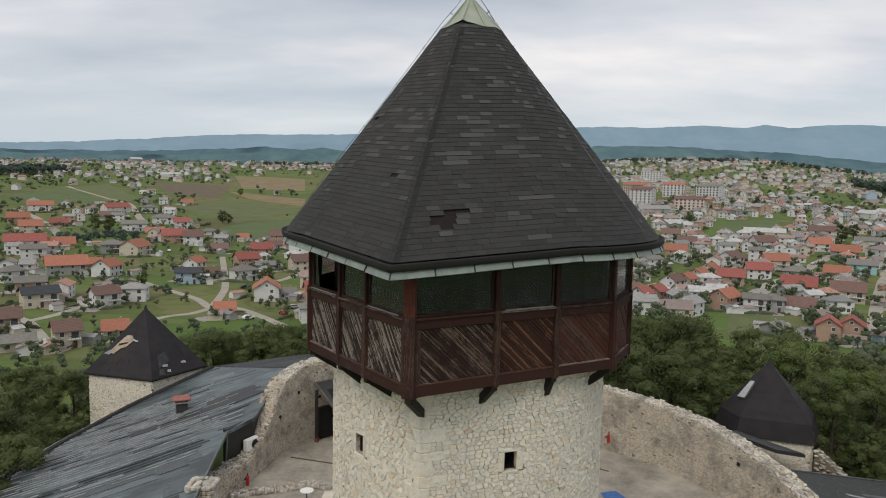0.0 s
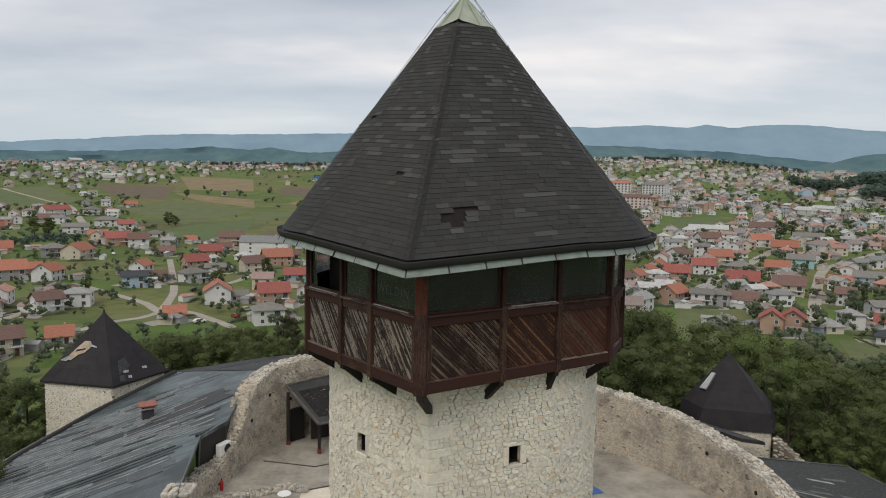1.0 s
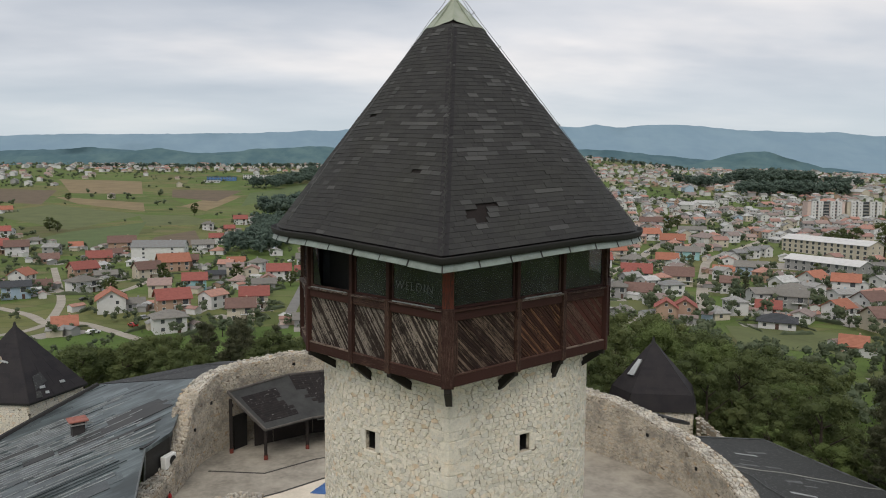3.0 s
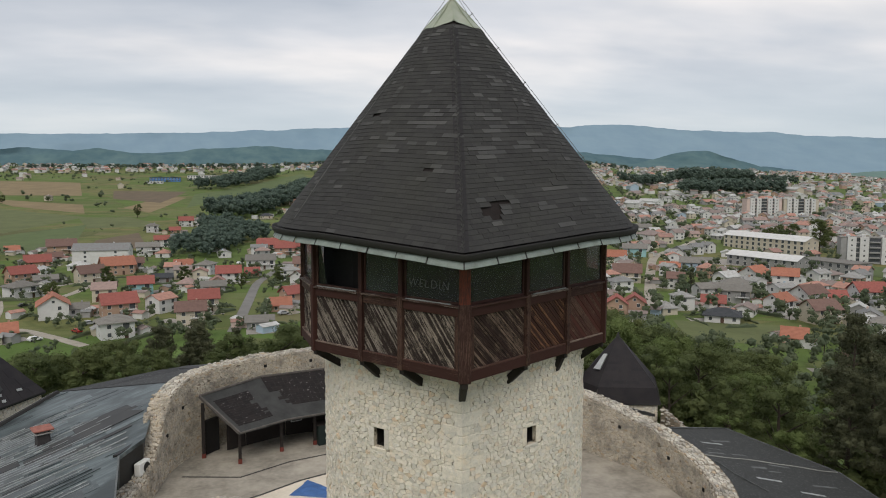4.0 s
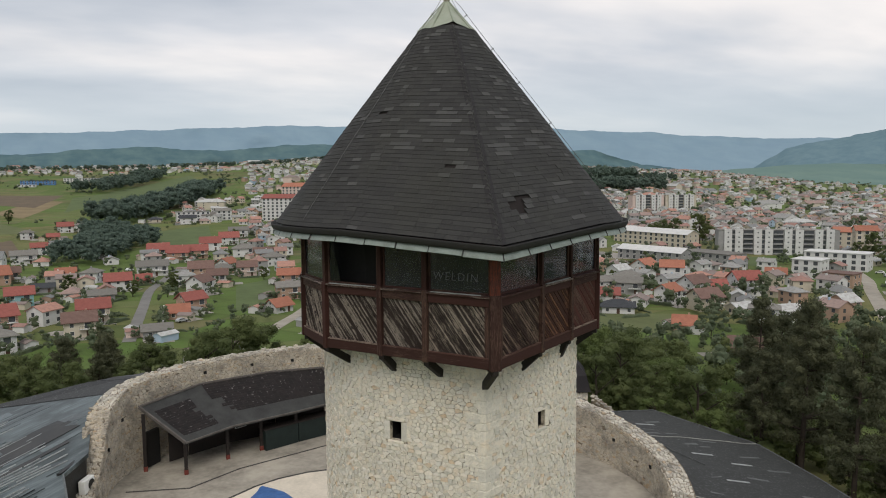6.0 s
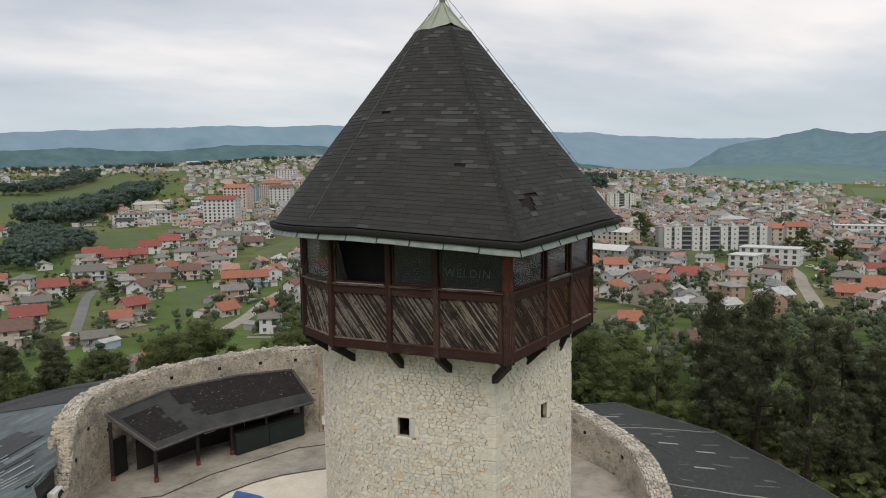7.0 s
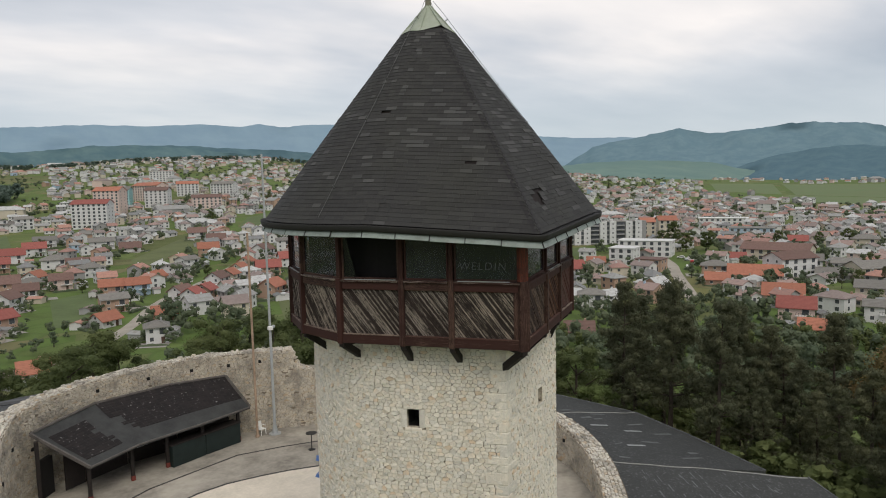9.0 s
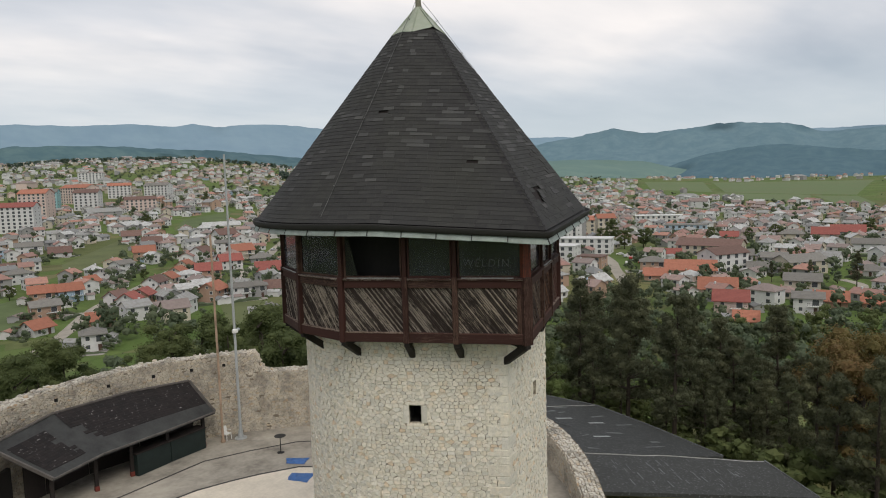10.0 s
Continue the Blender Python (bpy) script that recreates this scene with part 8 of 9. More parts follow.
for a, b, q in HOUSES:
    for _ in range(int(nrng.integers(3, 8))):
        t, r = nrng.uniform(0, 6.28), q * nrng.uniform(0.95, 1.5)
        hh = nrng.uniform(1.4, 5.4)
        clump(far_trees, a + r * math.cos(t), b + r * math.sin(t), hh, hh * nrng.uniform(0.8, 1.3))
    for _ in range(int(nrng.integers(1, 3))):
        t = nrng.uniform(0, 6.28)
        c, s = math.cos(t), math.sin(t)
        l, w = nrng.uniform(6, 11), nrng.uniform(3, 5)
        o = [(a + c * (q * 0.5 + u * l) - s * v * w, b + s * (q * 0.5 + u * l) + c * v * w) for u, v in ((0, -1), (1, -1), (1, 1), (0, 1))]
        yards.add([(x, y, land(x, y) + 0.09 + 0.02 * nrng.uniform()) for x, y in o], [(0, 1, 2, 3)])
tagged(yards.make("paved_yard", M_YARD), "pale paved yards and drives beside the houses", "yard", kind="stuff")
tagged(far_trees.make("garden_trees", M_FARLEAF), "scattered garden trees and hedges through the town", "trees", kind="stuff")


near_wood = Geo()


def wood(line, width, gap, h, geo=None):
    P = [Vector(p) for p in line]
    for a, b in zip(P, P[1:]):
        n = int(0.75 * (b - a).length * width / (gap * gap))
        side = Vector((-(b - a).y, (b - a).x)).normalized()
        for _ in range(n):
            p = a.lerp(b, nrng.uniform()) + side * nrng.uniform(-0.5, 0.5) * width
            hh = h * nrng.uniform(0.7, 1.15)
            clump(geo or woods, p.x, p.y, hh, hh * (0.95 if geo is None else 0.8), CROWNS)


wood([(-20, 705), (9, 770), (43, 858), (84, 950), (106, 1025)], 40, 6.5, 20)
for line in [[(-36, 455), (-18, 510)], [(-30, 480), (4, 552), (-8, 600)], [(-18, 520), (-19, 650)]]:
    wood(line, 30, 6.0, 13)
wood([(-43, 1070), (-6, 1150), (53, 1355)], 50, 9, 18)
wood([(612, 890), (666, 858), (744, 852)], 60, 8, 21)
wood([(748, 1075), (862, 1082)], 110, 9, 25)
wood([(877, 1025), (925, 1021)], 50, 9, 17)
wood([(620, 1046), (692, 1050)], 60, 9, 20)
wood([(-740, 1060), (-677, 1078), (-640, 1180)], 70, 9, 17)
wood([(-420, 1560), (-100, 1650), (200, 1700)], 30, 11, 13)
wood([(200, 1650), (600, 1600), (900, 1500)], 40, 12, 13)
wood([(-250, 455), (-205, 470)], 26, 6, 8)
wood([(100, 122), (128, 132), (150, 112), (170, 95)], 26, 6.0, 7, near_wood)
wood([(172, 84), (200, 66), (225, 40)], 34, 6.5, 8, near_wood)
tagged(near_wood.make("slope_wood", M_LEAF), "green wood at the foot of the castle hill", "woods", kind="stuff")
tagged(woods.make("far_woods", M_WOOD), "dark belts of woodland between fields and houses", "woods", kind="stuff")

# scrub under the trees of the castle hill
scrub = Geo()
for k in range(620):
    a, r = nrng.uniform(-2.2, 2.3), 31 + 80 * nrng.uniform() ** 1.3
    x, y = HILL.x + r * math.sin(a), HILL.y + r * math.cos(a)
    if (x < -11 and r < 40 and y < 62) or (x > 15 and r < 33.5) or (20 < x < 31 and 40 < y < 58) or (-32 < x < -18 and 52 < y < 64):
        continue
    hh = nrng.uniform(1.2, 4.2)
    clump(scrub, x, y, hh, hh * 1.2, CROWNS)
for k in range(190):
    a, r = nrng.uniform(0.55, 2.3), nrng.uniform(33.5, 60)
    x, y = HILL.x + r * math.sin(a), HILL.y + r * math.cos(a)
    if 20 < x < 31 and 46 < y < 58:
        continue
    hh = nrng.uniform(2.0, 5.0)
    clump(scrub, x, y, hh, hh * 1.1, CROWNS)
tagged(scrub.make("hill_scrub", M_LEAF), "dense green scrub covering the castle slope", "bushes", kind="stuff")


# ---------------------------------------------------------------- things in the courtyard
def channel(pts, lift=0.004, wide=0.13):
    for a, b in zip(pts, pts[1:]):
        d = (Vector(b) - Vector(a)).normalized() * 0.04
        Geo().beam((a[0] - d.x, a[1] - d.y, YARD + lift), (b[0] + d.x, b[1] + d.y, YARD + lift), wide, 0.02).make("drain_channel", M_GROOVE, paving)


paving = tagged(Geo().prism([(-6.4, 38.6, YARD), (-5.0, 39.2, YARD), (-2.6, 40.6, YARD), (-1.15, 41.1, YARD), (0.6, 41.27, YARD), (2.5, 41.0, YARD), (4.2, 40.6, YARD), (6.4, 39.8, YARD), (8.5, 37.5, YARD), (8.5, 27.0, YARD), (-6.4, 27.0, YARD)][::-1], (0, 0, -0.012)).make("paving", M_PAVING), "pale smooth stage paving round the tower foot", "floor", kind="structure")
for v in paving.data.vertices:
    v.co.z += 0.016 if v.co.z < YARD - 0.001 else 0.018
channel([(-9.3, 43.1), (-6.0, 42.1), (-3.0, 43.7), (0.3, 44.5), (2.8, 45.1), (5.6, 44.5), (8.5, 43.6), (10.5, 42.0)])
# wider dark strip laid along the paving's edge
channel([(-6.4, 38.66), (-5.0, 39.26), (-2.6, 40.66), (-1.15, 41.16), (0.6, 41.33), (2.5, 41.06), (4.2, 40.66), (6.4, 39.86), (8.5, 37.56)], 0.014, 0.17)

# low rubble kerb
KB = Path([(-11.3, 37.2), (-10.4, 37.7), (-8.8, 38.2), (-7.3, 38.9), (-6.0, 38.5)])
kerb = tagged(new("kerb"), "low broken rubble stone kerb in the yard", "kerb")
kr_ = random.Random(6)
for s in np.arange(0, KB.length, 0.17):
    p, n = KB.at(s)
    for o in (-0.2, 0.1):
        m = Matrix.Translation((p.x + n.x * o, p.y + n.y * o, YARD + 0.12 + kr_.uniform(-0.06, 0.10))) @ Euler((kr_.uniform(-0.3, 0.3), kr_.uniform(-0.3, 0.3), kr_.uniform(0, 3))).to_matrix().to_4x4()
        Geo().box(m, kr_.uniform(0.14, 0.26), kr_.uniform(0.14, 0.24), kr_.uniform(0.22, 0.34), 0.045).make("stone", M_WALLSTONE_P, kerb)

# broken pier at the near end of the wall
pier = thing("wall_pier", "broken rubble stone pier at the wall end", "pier", at=(-11.3, 32.6, YARD))
rp = random.Random(14)
under(Geo().box(Matrix.Translation((-11.3, 32.6, 0.5)), 1.15, 1.05, 2.9, 0.05).make("core", M_WALLMORTAR), pier)
for lvl in range(14):
    z = YARD + 0.1 + lvl * 0.215
    for k in range(5):
        for sx, sy in ((1, 0), (-1, 0), (0, 1), (0, -1)):
            u = (k + 0.5) / 5 * 1.2 - 0.6 + rp.uniform(-0.03, 0.03)
            x, y = (-11.3 + sx * 0.58 + (u if sy else 0), 32.6 + sy * 0.53 + (u * 0.9 if sx else 0))
            under(Geo().box(Matrix.Translation((x, y, z)) @ Euler((rp.uniform(-0.1, 0.1), rp.uniform(-0.1, 0.1), rp.uniform(-0.2, 0.2))).to_matrix().to_4x4(), 0.24, 0.24, 0.20, 0.04).make("stone", M_WALLSTONE_P), pier) if lvl > 7 else None
for k in range(16):
    under(Geo().box(Matrix.Translation((-11.3 + rp.uniform(-0.5, 0.5), 32.6 + rp.uniform(-0.45, 0.45), 1.98 + rp.uniform(-0.05, 0.1))) @ Euler((rp.uniform(-0.3, 0.3), rp.uniform(-0.3, 0.3), rp.uniform(0, 3))).to_matrix().to_4x4(), 0.3, 0.25, 0.2, 0.05).make("stone", M_WALLSTONE_P), pier)

# end wall and gutter of the west roof by the air conditioner
tagged(Geo().prism([(-12.15, 39.05, 0.2), (-11.15, 41.1, 0.2), (-11.1, 46.0, 0.2), (-11.35, 46.0, 0.2), (-11.4, 41.2, 0.2), (-12.35, 39.1, 0.2)], (0, 0, 2.15)).make("shed_wall", M_STEELDARK), "dark boarded shed wall under the roof edge", "wall")
M_ZINC = plain("dull_zinc", (0.16, 0.175, 0.175), 0.5, 0.3, 0.4, 2.0)
for a, b in (((-10.95, 29.3, 1.95), (-12.05, 38.95, 2.32)), ((-12.05, 38.95, 2.32), (-12.15, 38.9, 0.2))):
    tagged(Geo().tube([a, b], 0.05, 8).make("gutter_pipe", M_ZINC), "grey metal gutter pipe along the roof edge", "pipe")
ac = thing("air_conditioner", "white outdoor air conditioner unit on the wall", "air conditioner", at=(-11.55, 40.6, 0.6))
acm = Matrix.Translation((-11.14, 40.5, 1.0)) @ Matrix.Rotation(radians(63), 4, "Z")
under(Geo().box(acm, 0.95, 0.36, 0.70, 0.03).make("casing", M_WHITE), ac)
under(Geo().lathe([(0.0, 0.0), (0.26, 0.0), (0.27, 0.02), (0.25, 0.03)], acm @ Matrix.Translation((0.12, -0.185, 0)) @ Matrix.Rotation(radians(90), 4, "X"), 20).make("fan_grille", M_STEELDARK), ac)
for sx in (-0.3, 0.3):
    under(Geo().box(acm @ Matrix.Translation((sx, 0.05, -0.40)), 0.05, 0.5, 0.08).make("bracket", M_GALV), ac)


def mast(x, y, top, r0, r1, mat, label, plate):
    ob = thing("flag_mast", label, "mast", at=(x, y, YARD))
    under(Geo().tube([(x, y, YARD), (x, y, YARD + 2.0), (x, y, (YARD + top) / 2), (x, y, top)], [r0, r0 * 0.9, (r0 + r1) / 2, r1], 10).make("pole", mat), ob)
    under(Geo().lathe([(0, 0), (plate, 0), (plate, 0.05), (r0 * 2, 0.08), (r0 * 1.3, 0.6 if plate > 0.3 else 0.2), (0, 0.6)], Matrix.Translation((x, y, YARD)), 10).make("base", mat), ob)
    return ob


M_RUSTPOLE = plain("rust_streaked_pole", (0.42, 0.30, 0.21), 0.7, 0.1, 0.5, 1.2)
mast(5.15, 47.3, 13.2, 0.085, 0.07, M_RUSTPOLE, "rusty pale steel flag pole beside the wall", 0.16)
M_MAST = plain("weathered_galvanised_mast", (0.40, 0.42, 0.42), 0.55, 0.2, 0.25, 1.5)
lampmast = mast(6.35, 47.1, 18.4, 0.105, 0.062, M_MAST, "tall grey galvanised steel mast with a floodlight", 0.42)
under(Geo().box(Matrix.Translation((6.30, 46.95, 6.62)), 0.34, 0.22, 0.26, 0.03).make("floodlight", M_WHITE), lampmast)
under(Geo().box(Matrix.Translation((6.55, 47.0, 6.70)), 0.2, 0.2, 0.18, 0.03).make("junction_box", M_GALV), lampmast)

chair = thing("plastic_chair", "white plastic garden chair beside the masts", "chair", at=(5.55, 47.55, YARD))
cm = Matrix.Translation((5.55, 47.55, YARD)) @ Matrix.Rotation(radians(20), 4, "Z")
under(Geo().box(cm @ Matrix.Translation((0, 0, 0.43)), 0.46, 0.44, 0.04, 0.015).make("seat", M_WHITE), chair)
under(Geo().box(cm @ Matrix.Translation((0, 0.21, 0.68)) @ Matrix.Rotation(radians(-8), 4, "X"), 0.46, 0.035, 0.46, 0.015).make("backrest", M_WHITE), chair)
for sx in (-0.2, 0.2):
    for sy in (-0.19, 0.19):
        under(Geo().beam(cm @ Vector((sx * 1.1, sy * 1.1, 0)), cm @ Vector((sx, sy, 0.42)), 0.04, 0.04, 0.008).make("leg", M_WHITE), chair)
    under(Geo().box(cm @ Matrix.Translation((sx * 1.12, 0.0, 0.64)), 0.05, 0.42, 0.03, 0.01).make("armrest", M_WHITE), chair)


def bar_table(x, y, h, r, mat, label):
    ob = thing("bar_table", label, "table", at=(x, y, YARD))
    m = Matrix.Translation((x, y, YARD))
    under(Geo().lathe([(0, h - 0.03), (r, h - 0.03), (r + 0.01, h - 0.015), (r, h), (0, h)], m, 20).make("tabletop", mat), ob)
    under(Geo().lathe([(0.03, 0.02), (0.03, h - 0.03)], m, 10).make("pole", M_STEELDARK), ob)
    under(Geo().lathe([(0, 0), (0.24, 0), (0.24, 0.02), (0.05, 0.05), (0, 0.05)], m, 16).make("base", M_STEELDARK), ob)


bar_table(6.87, 42.75, 1.12, 0.36, M_STEELDARK, "tall black round standing table in the yard")
bar_table(-6.96, 36.05, 1.10, 0.36, M_WHITE, "tall standing table with a white round top")

# blue tarpaulins, lying crumpled
M_TARP = plain("blue_tarpaulin", (0.055, 0.145, 0.37), 0.5, 0.0, 0.35, 2.5)


def tarp(pts, seed):
    P = [Vector((*p, YARD + 0.02)) for p in pts]
    n = 12
    vs = []
    for j in range(n + 1):
        for i in range(n + 1):
            p = P[0].lerp(P[1], i / n).lerp(P[3].lerp(P[2], i / n), j / n)
            e = min(i, j, n - i, n - j) / 3
            vs.append((p.x + 0.08 * noise.noise(p * 1.3 + Vector((seed, 0, 0))), p.y + 0.08 * noise.noise(p * 1.3 + Vector((0, seed, 0))), p.z + 0.012 + abs(0.26 * noise.noise(p * 2.2 + Vector((0, 0, seed)))) * min(1, e)))
    fs = [(j * (n + 1) + i, j * (n + 1) + i + 1, (j + 1) * (n + 1) + i + 1, (j + 1) * (n + 1) + i) for i in range(n) for j in range(n)]
    return tagged(Geo().add(vs, fs).make("tarpaulin", M_TARP, smooth=True), "crumpled blue plastic tarpaulin lying on the paving", "tarpaulin", "tarpaulins")


tarp([(6.1, 40.9), (6.8, 39.9), (7.6, 40.5), (6.6, 41.6)], 1.0)
tarp([(4.9, 38.7), (5.5, 37.5), (6.5, 38.3), (5.6, 39.4)], 2.0)
tarp([(-3.4, 38.8), (-0.8, 37.6), (-1.2, 39.2), (-2.2, 40.6)], 3.0)
tarp([(9.3, 38.9), (9.6, 37.5), (10.8, 37.9), (10.3, 39.2)], 4.0)

# dark green sheeted bar and bench under the canopy
M_GREEN = plain("dark_green_sheeting", (0.010, 0.020, 0.018), 0.6, 0.0, 0.4, 2.0)
bar = thing("bar_counter", "bar counter wrapped in dark green sheeting under the canopy", "counter", at=(1.4, 46.9, YARD))
for a, b in (((-1.1, 46.15), (1.2, 46.85)), ((1.25, 46.87), (3.8, 47.5))):
    under(Geo().beam((*a, YARD + 0.68), (*b, YARD + 0.68), 0.75, 1.34, 0.03).make("front_panel", M_GREEN), bar)
under(Geo().beam((-1.2, 46.2, YARD + 1.40), (3.85, 47.55, YARD + 1.40), 0.95, 0.06, 0.01).make("worktop", M_BRACKET), bar)
box_ = thing("notice_board", "white framed board hanging under the canopy", "board", at=(-2.3, 47.2, 0.6))
under(Geo().box(Matrix.Translation((-2.3, 47.4, 0.75)) @ Matrix.Rotation(radians(20), 4, "Z"), 0.8, 0.05, 0.6, 0.01).make("frame", M_GALV), box_)
under(Geo().box(Matrix.Translation((-2.31, 47.365, 0.75)) @ Matrix.Rotation(radians(20), 4, "Z"), 0.68, 0.03, 0.48).make("panel", M_STEELDARK), box_)
# no opening is cut: a near-black box gives the doorway's shade
doorway = tagged(Geo().box(Matrix.Translation((-7.75, 46.75, 0.25)) @ Matrix.Rotation(radians(45), 4, "Z"), 1.1, 0.25, 2.2, 0.02).make("door_1", M_DARK), "near-black box standing for the shaded doorway in the stone wall", "door", kind="structure")
for x, y, z, t in ((-10.95, 38.6, -0.35, 75), (10.96, 44.95, 0.22, -40)):
    ex = thing("fire_extinguisher", "red fire extinguisher hung on the stone wall", "fire extinguisher", at=(x, y, z))
    under(Geo().lathe([(0, -0.3), (0.09, -0.3), (0.095, -0.27), (0.095, 0.2), (0.05, 0.28), (0.03, 0.34), (0, 0.34)], Matrix.Translation((x + 0.17, y - 0.12, z)), 12).make("cylinder", plain("red_gloss", (0.42, 0.02, 0.018), 0.4)), ex)
    under(Geo().box(Matrix.Translation((x + 0.17, y - 0.12, z + 0.38)), 0.06, 0.14, 0.06, 0.01).make("valve", M_STEELDARK), ex)
    under(Geo().box(Matrix.Translation((x + 0.08, y - 0.06, z + 0.05)), 0.2, 0.2, 0.08, 0.01).make("hook", M_STEELDARK), ex)

# put-log holes in the curtain wall: near-black boxes stand for their shade
for s, z in ((12.2, 1.6), (14.4, 2.6), (16.3, 1.9), (21.0, 3.9), (24.2, 3.95), (27.0, 4.0), (29.4, 4.05), (31.5, 4.1), (47.0, 1.5), (51.0, 0.9), (54.6, 0.6)):
    p, n = CWP.at(s)
    m = Matrix.Translation((p.x - n.x * 0.07, p.y - n.y * 0.07, z)) @ Matrix.Rotation(math.atan2(n.y, n.x), 4, "Z")
    Geo().box(m, 0.34, 0.20, 0.20, 0.02).make("putlog_hole", M_DARK, wall_curtain)

# ---- corner tower: skirt, patch, side wall and linking roof
gs = Geo().add([(27.2, 48.9, -12), (26.6, 48.3, -12), (28.7, 46.3, -12), (29.2, 46.9, -12), (27.2, 48.9, -1.65), (26.6, 48.3, -1.65), (28.7, 46.3, -3.7), (29.2, 46.9, -3.7)], [(0, 4, 5, 1), (1, 5, 6, 2), (2, 6, 7, 3), (3, 7, 4, 0), (4, 7, 6, 5)])
side = tagged(gs.make("wall_buttress", M_WALLMORTAR), "sloping rubble stone buttress beside the corner tower", "wall", kind="structure")
gs = Geo()
rz = random.Random(31)
for k in range(90):
    f, w = rz.random(), rz.uniform(-0.1, 0.95)
    p = Vector((26.6, 48.3, -1.65)).lerp(Vector((28.7, 46.3, -3.7)), f)
    top = rz.random() < 0.4
    q = p + (Vector((0.6, 0.6, 0.03)) * max(w, 0) if top else Vector((-0.03, -0.03, -rz.uniform(0.1, 2.2))))
    Geo().box(Matrix.Translation(q) @ Euler((rz.uniform(-0.3, 0.3), rz.uniform(-0.3, 0.3), rz.uniform(0, 3))).to_matrix().to_4x4(), 0.26, 0.22, 0.13, 0.04).make("stone", M_WALLSTONE_P, side)
under(Geo().beam((22.35, 50.55, -1.42), (25.3, 49.55, -1.42), 0.10, 0.16, 0.02).make("white_gutter", M_WHITE), rt_)
under(Geo().add([(22.55, 52.0, 1.0), (22.9, 51.6, 1.0), (23.7, 51.8, 2.2), (23.45, 52.0, 2.2), (22.45, 51.95, 1.1), (22.8, 51.5, 1.1), (23.6, 51.75, 2.32), (23.38, 51.95, 2.3)], [(4, 5, 6, 7), (0, 1, 5, 4), (1, 2, 6, 5), (2, 3, 7, 6), (3, 0, 4, 7)]).make("sheet_patch", M_GALV), rt_)
link, _ = lean_roof("link_roof", "narrow dark felt roof between wall and corner tower", [((18.2, 43.4, 1.35), (21.6, 49.9, -0.9)), ((20.6, 41.6, 0.9), (25.6, 47.6, -1.7))], 3, M_FELT, (0.5, 0.9), rl, False)

# bare boards where the square tower's roof is torn, and slipped pale tiles
LT_A, LT_C = Vector((-25.2, 59.2, 5.45)), [Vector(p) for p in ((-29.6, 57.3, 0.25), (-23.2, 55.5, 0.25), (-20.5, 60.4, 0.25))]


def lt_slope(face, pts, mat, name, lift=0.05):
    """A thin sheet lying on a slope of the square tower; pts are shares along the eave and up to the apex."""
    a, b = LT_C[face], LT_C[face + 1]
    nor = (b - a).cross(LT_A - a).normalized()
    q = [a.lerp(b, u).lerp(LT_A, v) + nor * lift for u, v in pts]
    n = len(q)
    return under(Geo().prism(q, tuple(nor * 0.03)).make(name, mat), lt)


M_OLDBOARD = plain("bare_pale_board", (0.46, 0.37, 0.28), 0.9, vary=0.5, scale=3)
lt_slope(0, [(0.12, 0.31), (0.24, 0.30), (0.31, 0.38), (0.42, 0.41), (0.50, 0.47), (0.56, 0.52), (0.46, 0.58), (0.28, 0.58), (0.18, 0.47)], M_OLDBOARD, "bare_boards")
lt_slope(0, [(0.05, 0.29), (0.17, 0.28), (0.20, 0.33), (0.12, 0.35)], M_RIB, "loose_board", 0.09)
lt_slope(0, [(0.50, 0.51), (0.70, 0.49), (0.70, 0.51), (0.50, 0.54)], M_RIB, "loose_board", 0.09)
lt_slope(0, [(0.22, 0.42), (0.42, 0.46), (0.42, 0.48), (0.22, 0.45)], M_BRACKET, "loose_board", 0.085)
for u, v, w in ((0.22, 0.13, 0.10), (0.28, 0.05, 0.06), (0.60, 0.12, 0.09)):
    lt_slope(1, [(u, v), (u + w, v - 0.01), (u + w + 0.01, v + 0.025), (u + 0.01, v + 0.03)], M_RIB, "pale_slip", 0.06)
lt_slope(1, [(0.12, 0.03), (0.22, 0.02), (0.22, 0.10), (0.14, 0.11)], M_FELT, "felt_patch", 0.05)
lt_slope(1, [(0.14, 0.12), (0.40, 0.20), (0.36, 0.33), (0.16, 0.30)], M_FELT, "felt_patch", 0.05)

# pale felt patches, scuffs and seams lying on the east roofs
rq2 = random.Random(23)
M_PALE = plain("pale_worn_felt", (0.13, 0.138, 0.138), 0.7, 0.0, 0.6, 2.0)


M_SEAM = plain("pale_seam_paint", (0.30, 0.30, 0.28), 0.8, vary=0.5, scale=2)


def felt_strip(pt, roof_, t, f, w, l, skew=0.0, mat=None):
    q = [pt(t, f, 0.004), pt(t + w, f, 0.004), pt(t + w + skew, f + l, 0.004), pt(t + skew, f + l, 0.004)]
    under(Geo().add(q + [p - Vector((0, 0, 0.03)) for p in q], [(0, 1, 2, 3), (0, 4, 5, 1), (1, 5, 6, 2), (2, 6, 7, 3), (3, 7, 4, 0)]).make("worn_strip", mat or M_PALE), roof_)


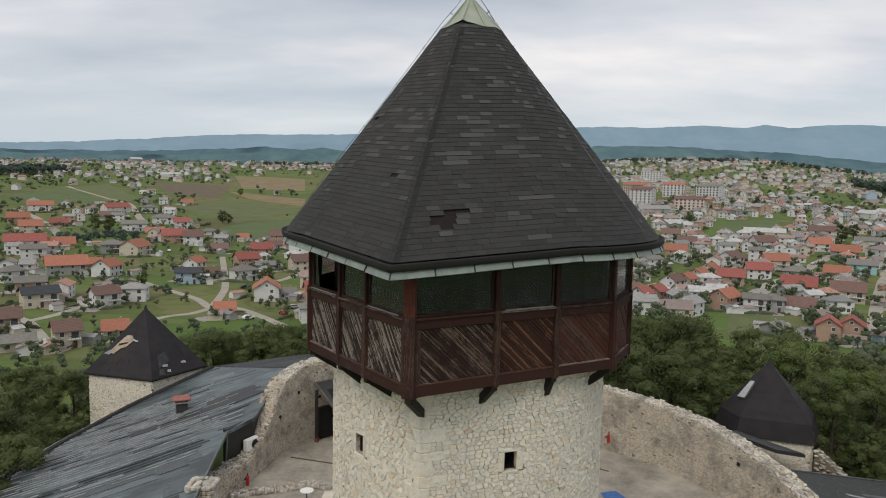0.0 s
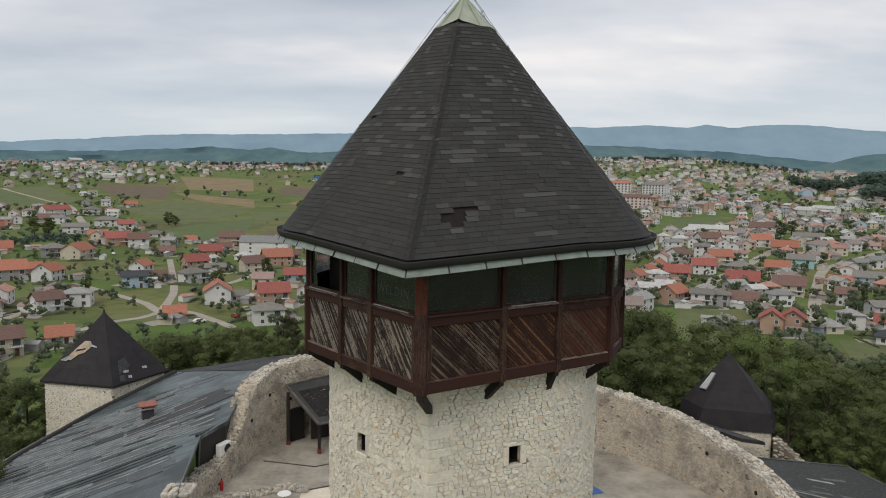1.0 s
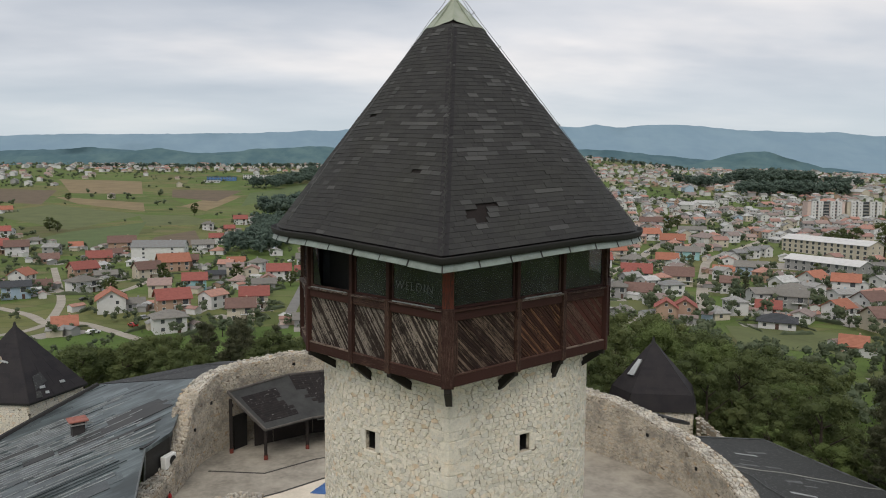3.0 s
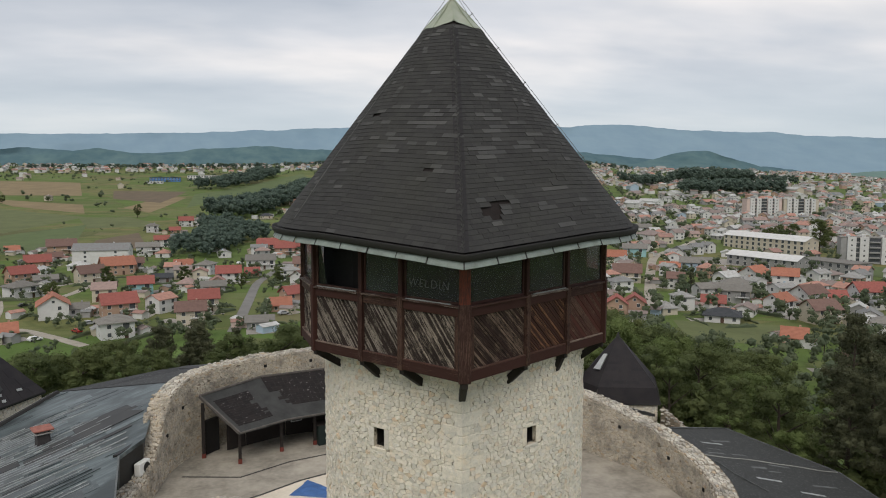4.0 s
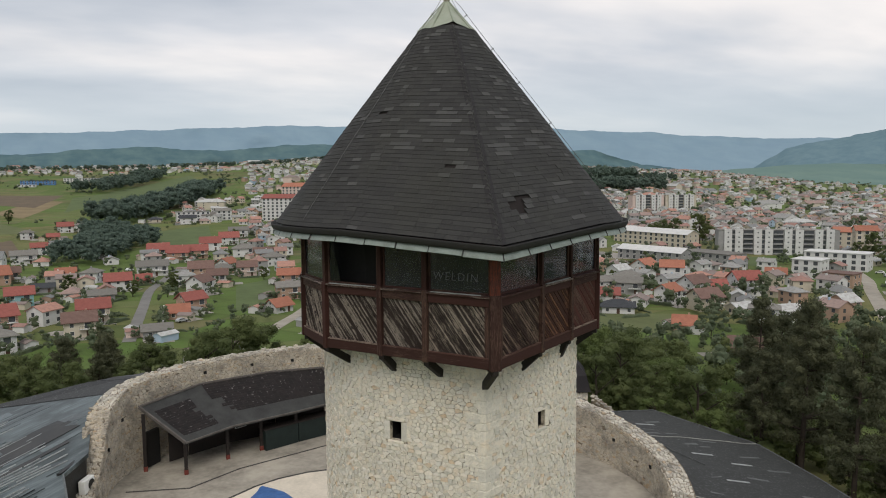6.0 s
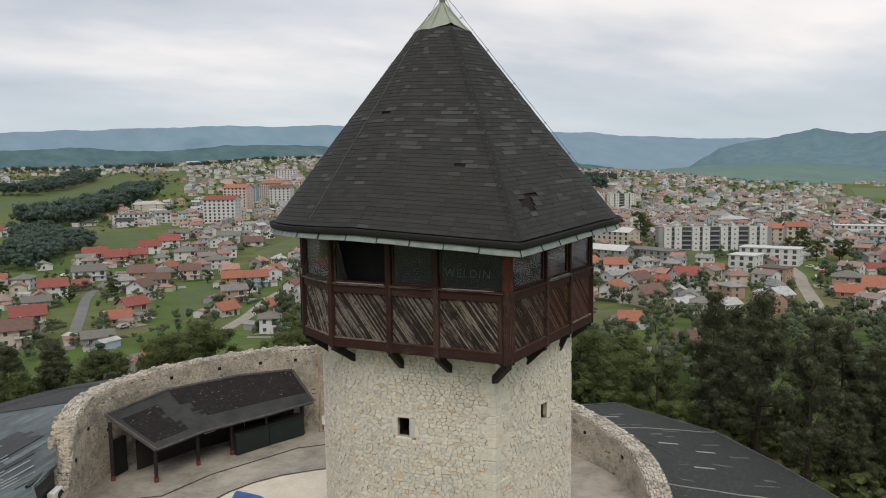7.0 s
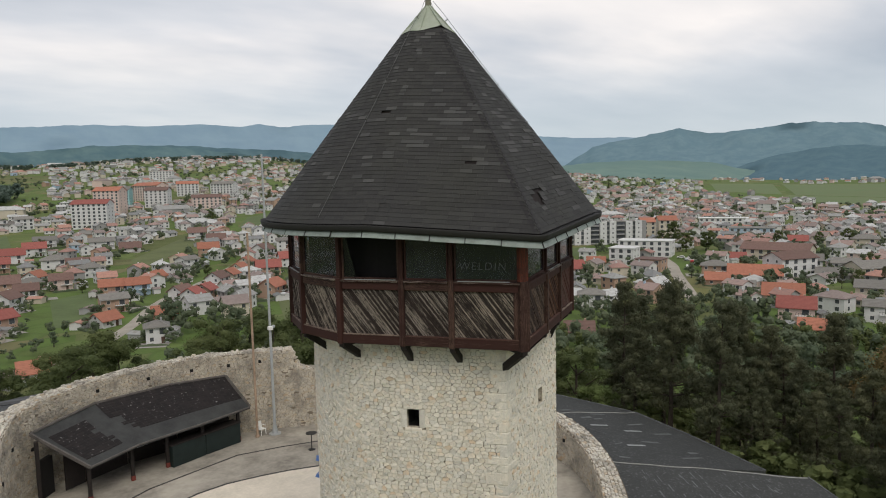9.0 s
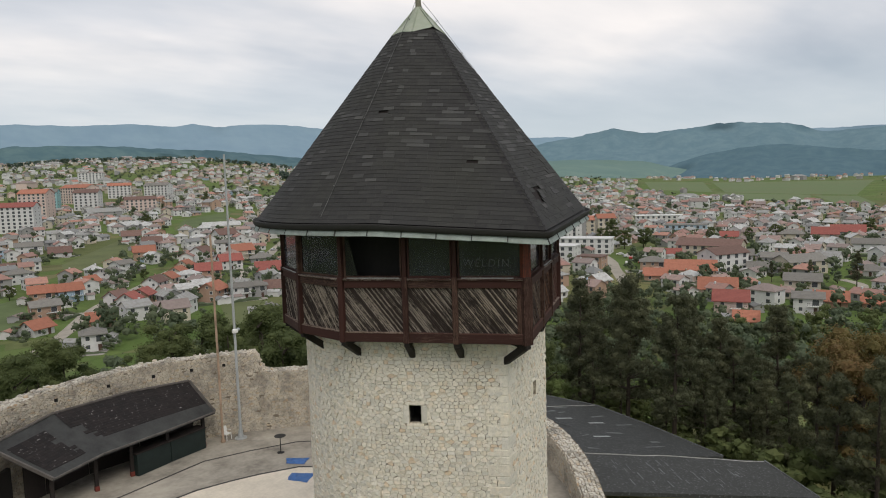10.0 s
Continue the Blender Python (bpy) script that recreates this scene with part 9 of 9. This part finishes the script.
for k in range(16):
    felt_strip(east_pt, east_roof, rq2.uniform(0.1, 2.7), rq2.uniform(0.1, 0.7), rq2.uniform(0.02, 0.05), rq2.uniform(0.06, 0.16), rq2.uniform(-0.05, 0.05))
for k in range(34):
    felt_strip(low_pt, low_roof, rq2.uniform(0.06, 0.75), rq2.uniform(0.1, 0.85), rq2.uniform(0.05, 0.16), rq2.uniform(0.003, 0.007), rq2.uniform(-0.01, 0.01))
for t, f in ((0.45, 0.45), (1.5, 0.34), (2.25, 0.30), (1.75, 0.5)):
    felt_strip(east_pt, east_roof, t, f, 0.035, 0.13, 0.02, M_RIB)
for pt, roof_, t in ((east_pt, east_roof, 1.0), (low_pt, low_roof, 0.02)):
    pts = [pt(min(max(t + 0.02 * math.sin(f * 9) + 0.01 * math.sin(f * 23), 0.0), 2.99), f, 0.0) for f in np.linspace(0.02, 0.99, 20)]
    under(Geo().tube(pts, 0.045, 5).make("felt_seam", M_SEAM), roof_)
for pt, roof_, n_ in ((east_pt, east_roof, 3), (low_pt, low_roof, 1)):
    under(Geo().tube([pt(t, 1.0, 0.02) for t in np.linspace(0, n_ - 0.001, 8 * n_)], 0.045, 6).make("edge_strip", M_PALE), roof_)
under(Geo().tube([east_pt(0.0, f, 0.03) for f in np.linspace(0.02, 1.0, 6)], 0.05, 6).make("edge_strip", M_PALE), east_roof)
wire = [east_pt(0.55, 0.02, 0.06), east_pt(0.9, 0.12, 0.06), east_pt(1.25, 0.22, 0.06), east_pt(1.5, 0.22, 0.06), east_pt(1.9, 0.27, 0.06)]
tagged(Geo().tube(wire, 0.03, 5).make("cable", M_PALE), "loose pale cable lying across the felt roof", "cable")

# writing scratched in the dust of one pane
txt = bpy.data.curves.new("scrawl", "FONT")
txt.body, txt.size, txt.extrude, txt.space_character = "WELDIN", 0.30, 0.001, 1.22
txt.shear, txt.offset = 0.08, -0.006
txt.materials.append(plain("finger_marks", (0.135, 0.14, 0.145), 0.8))
sc_ob = new("scrawl", txt)
pa, pb = GAL[15], GAL[0]
pd = (pb - pa).normalized()
pn = out_of(pa, pb)
start = pa + pd * 0.22 + pn * 0.012
sc_ob.matrix_world = Matrix(((pd.x, 0, pn.x, start.x), (pd.y, 0, pn.y, start.y), (0, 1, 0, 14.02), (0, 0, 0, 1)))
keep_m = sc_ob.matrix_world.copy()
sc_ob.parent = tower
sc_ob.matrix_parent_inverse = Matrix.Translation(-tower.location)
sc_ob.matrix_basis = keep_m


# ---------------------------------------------------------------- cars parked in the town
CAR_PAINT = [plain("car_paint_" + n, c, 0.3, 0.1, 0.08, 1.0, 0) for n, c in (("white", (0.72, 0.72, 0.72)), ("silver", (0.42, 0.43, 0.45)), ("dark", (0.03, 0.032, 0.04)), ("red", (0.34, 0.03, 0.03)), ("blue", (0.05, 0.09, 0.22)))]
M_TYRE = plain("rubber_tyre", (0.015, 0.015, 0.015), 0.9, bump=0)
tyre_me = Geo().lathe([(0.0, -0.1), (0.30, -0.1), (0.32, -0.05), (0.32, 0.05), (0.30, 0.1), (0.0, 0.1)], Matrix.Rotation(radians(90), 4, "X"), 14).mesh("wheel", M_TYRE)
side_l = [(-2.05, 0.35), (2.05, 0.35), (2.1, 0.62), (1.95, 0.82), (1.0, 0.92), (0.35, 1.42), (-1.2, 1.45), (-1.9, 0.98), (-2.1, 0.85)]
glass_l = [(0.95, 0.94), (0.38, 1.36), (-1.15, 1.38), (-1.72, 0.98)]
car_me = [Geo().prism([(x, -0.84, z) for x, z in side_l], (0, 1.68, 0)).mesh("body", m) for m in CAR_PAINT]
pane_me = Geo().prism([(x, -0.855, z) for x, z in glass_l], (0, 1.71, 0)).mesh("windows", M_PANE)
rcar = random.Random(41)


def car(x, y, turn):
    k = rcar.choice((0, 0, 1, 1, 2, 3, 4))
    ob = tagged(new("car"), "parked %s car on the town road" % ("white", "silver", "dark", "red", "blue")[k], "car", "cars parked in the town")
    ob.matrix_basis = pose(x, y, max(land(x + a, y + b) for a in (-2, 2) for b in (-2, 2)) + 0.16, 0, 0, turn)
    new("body", car_me[k]).parent = ob
    new("window", pane_me).parent = ob
    for sx in (-1.3, 1.3):
        for sy in (-0.78, 0.78):
            w = new("wheel", tyre_me)
            w.parent = ob
            w.location = (sx, sy, 0.32)


for k, (cx_, cy_) in enumerate([(336.5, 227.8), (330.1, 220.3), (324.1, 213.1), (318.2, 206.3), (341.1, 222.9), (334.9, 215.3), (312.8, 199.2), (303.1, 191.0), (307.3, 204.8), (-56.2, 246.9), (-54.9, 259.5), (-85.8, 303.8), (-167.9, 429.3), (-65.9, 237.3), (223.7, 422.5), (189.8, 384.2), (9.5, 260.6), (-4.9, 422.2), (234.9, 342.8)]):
    car(cx_, cy_, (35, 120)[k % 3 == 0] + rcar.uniform(-8, 8))
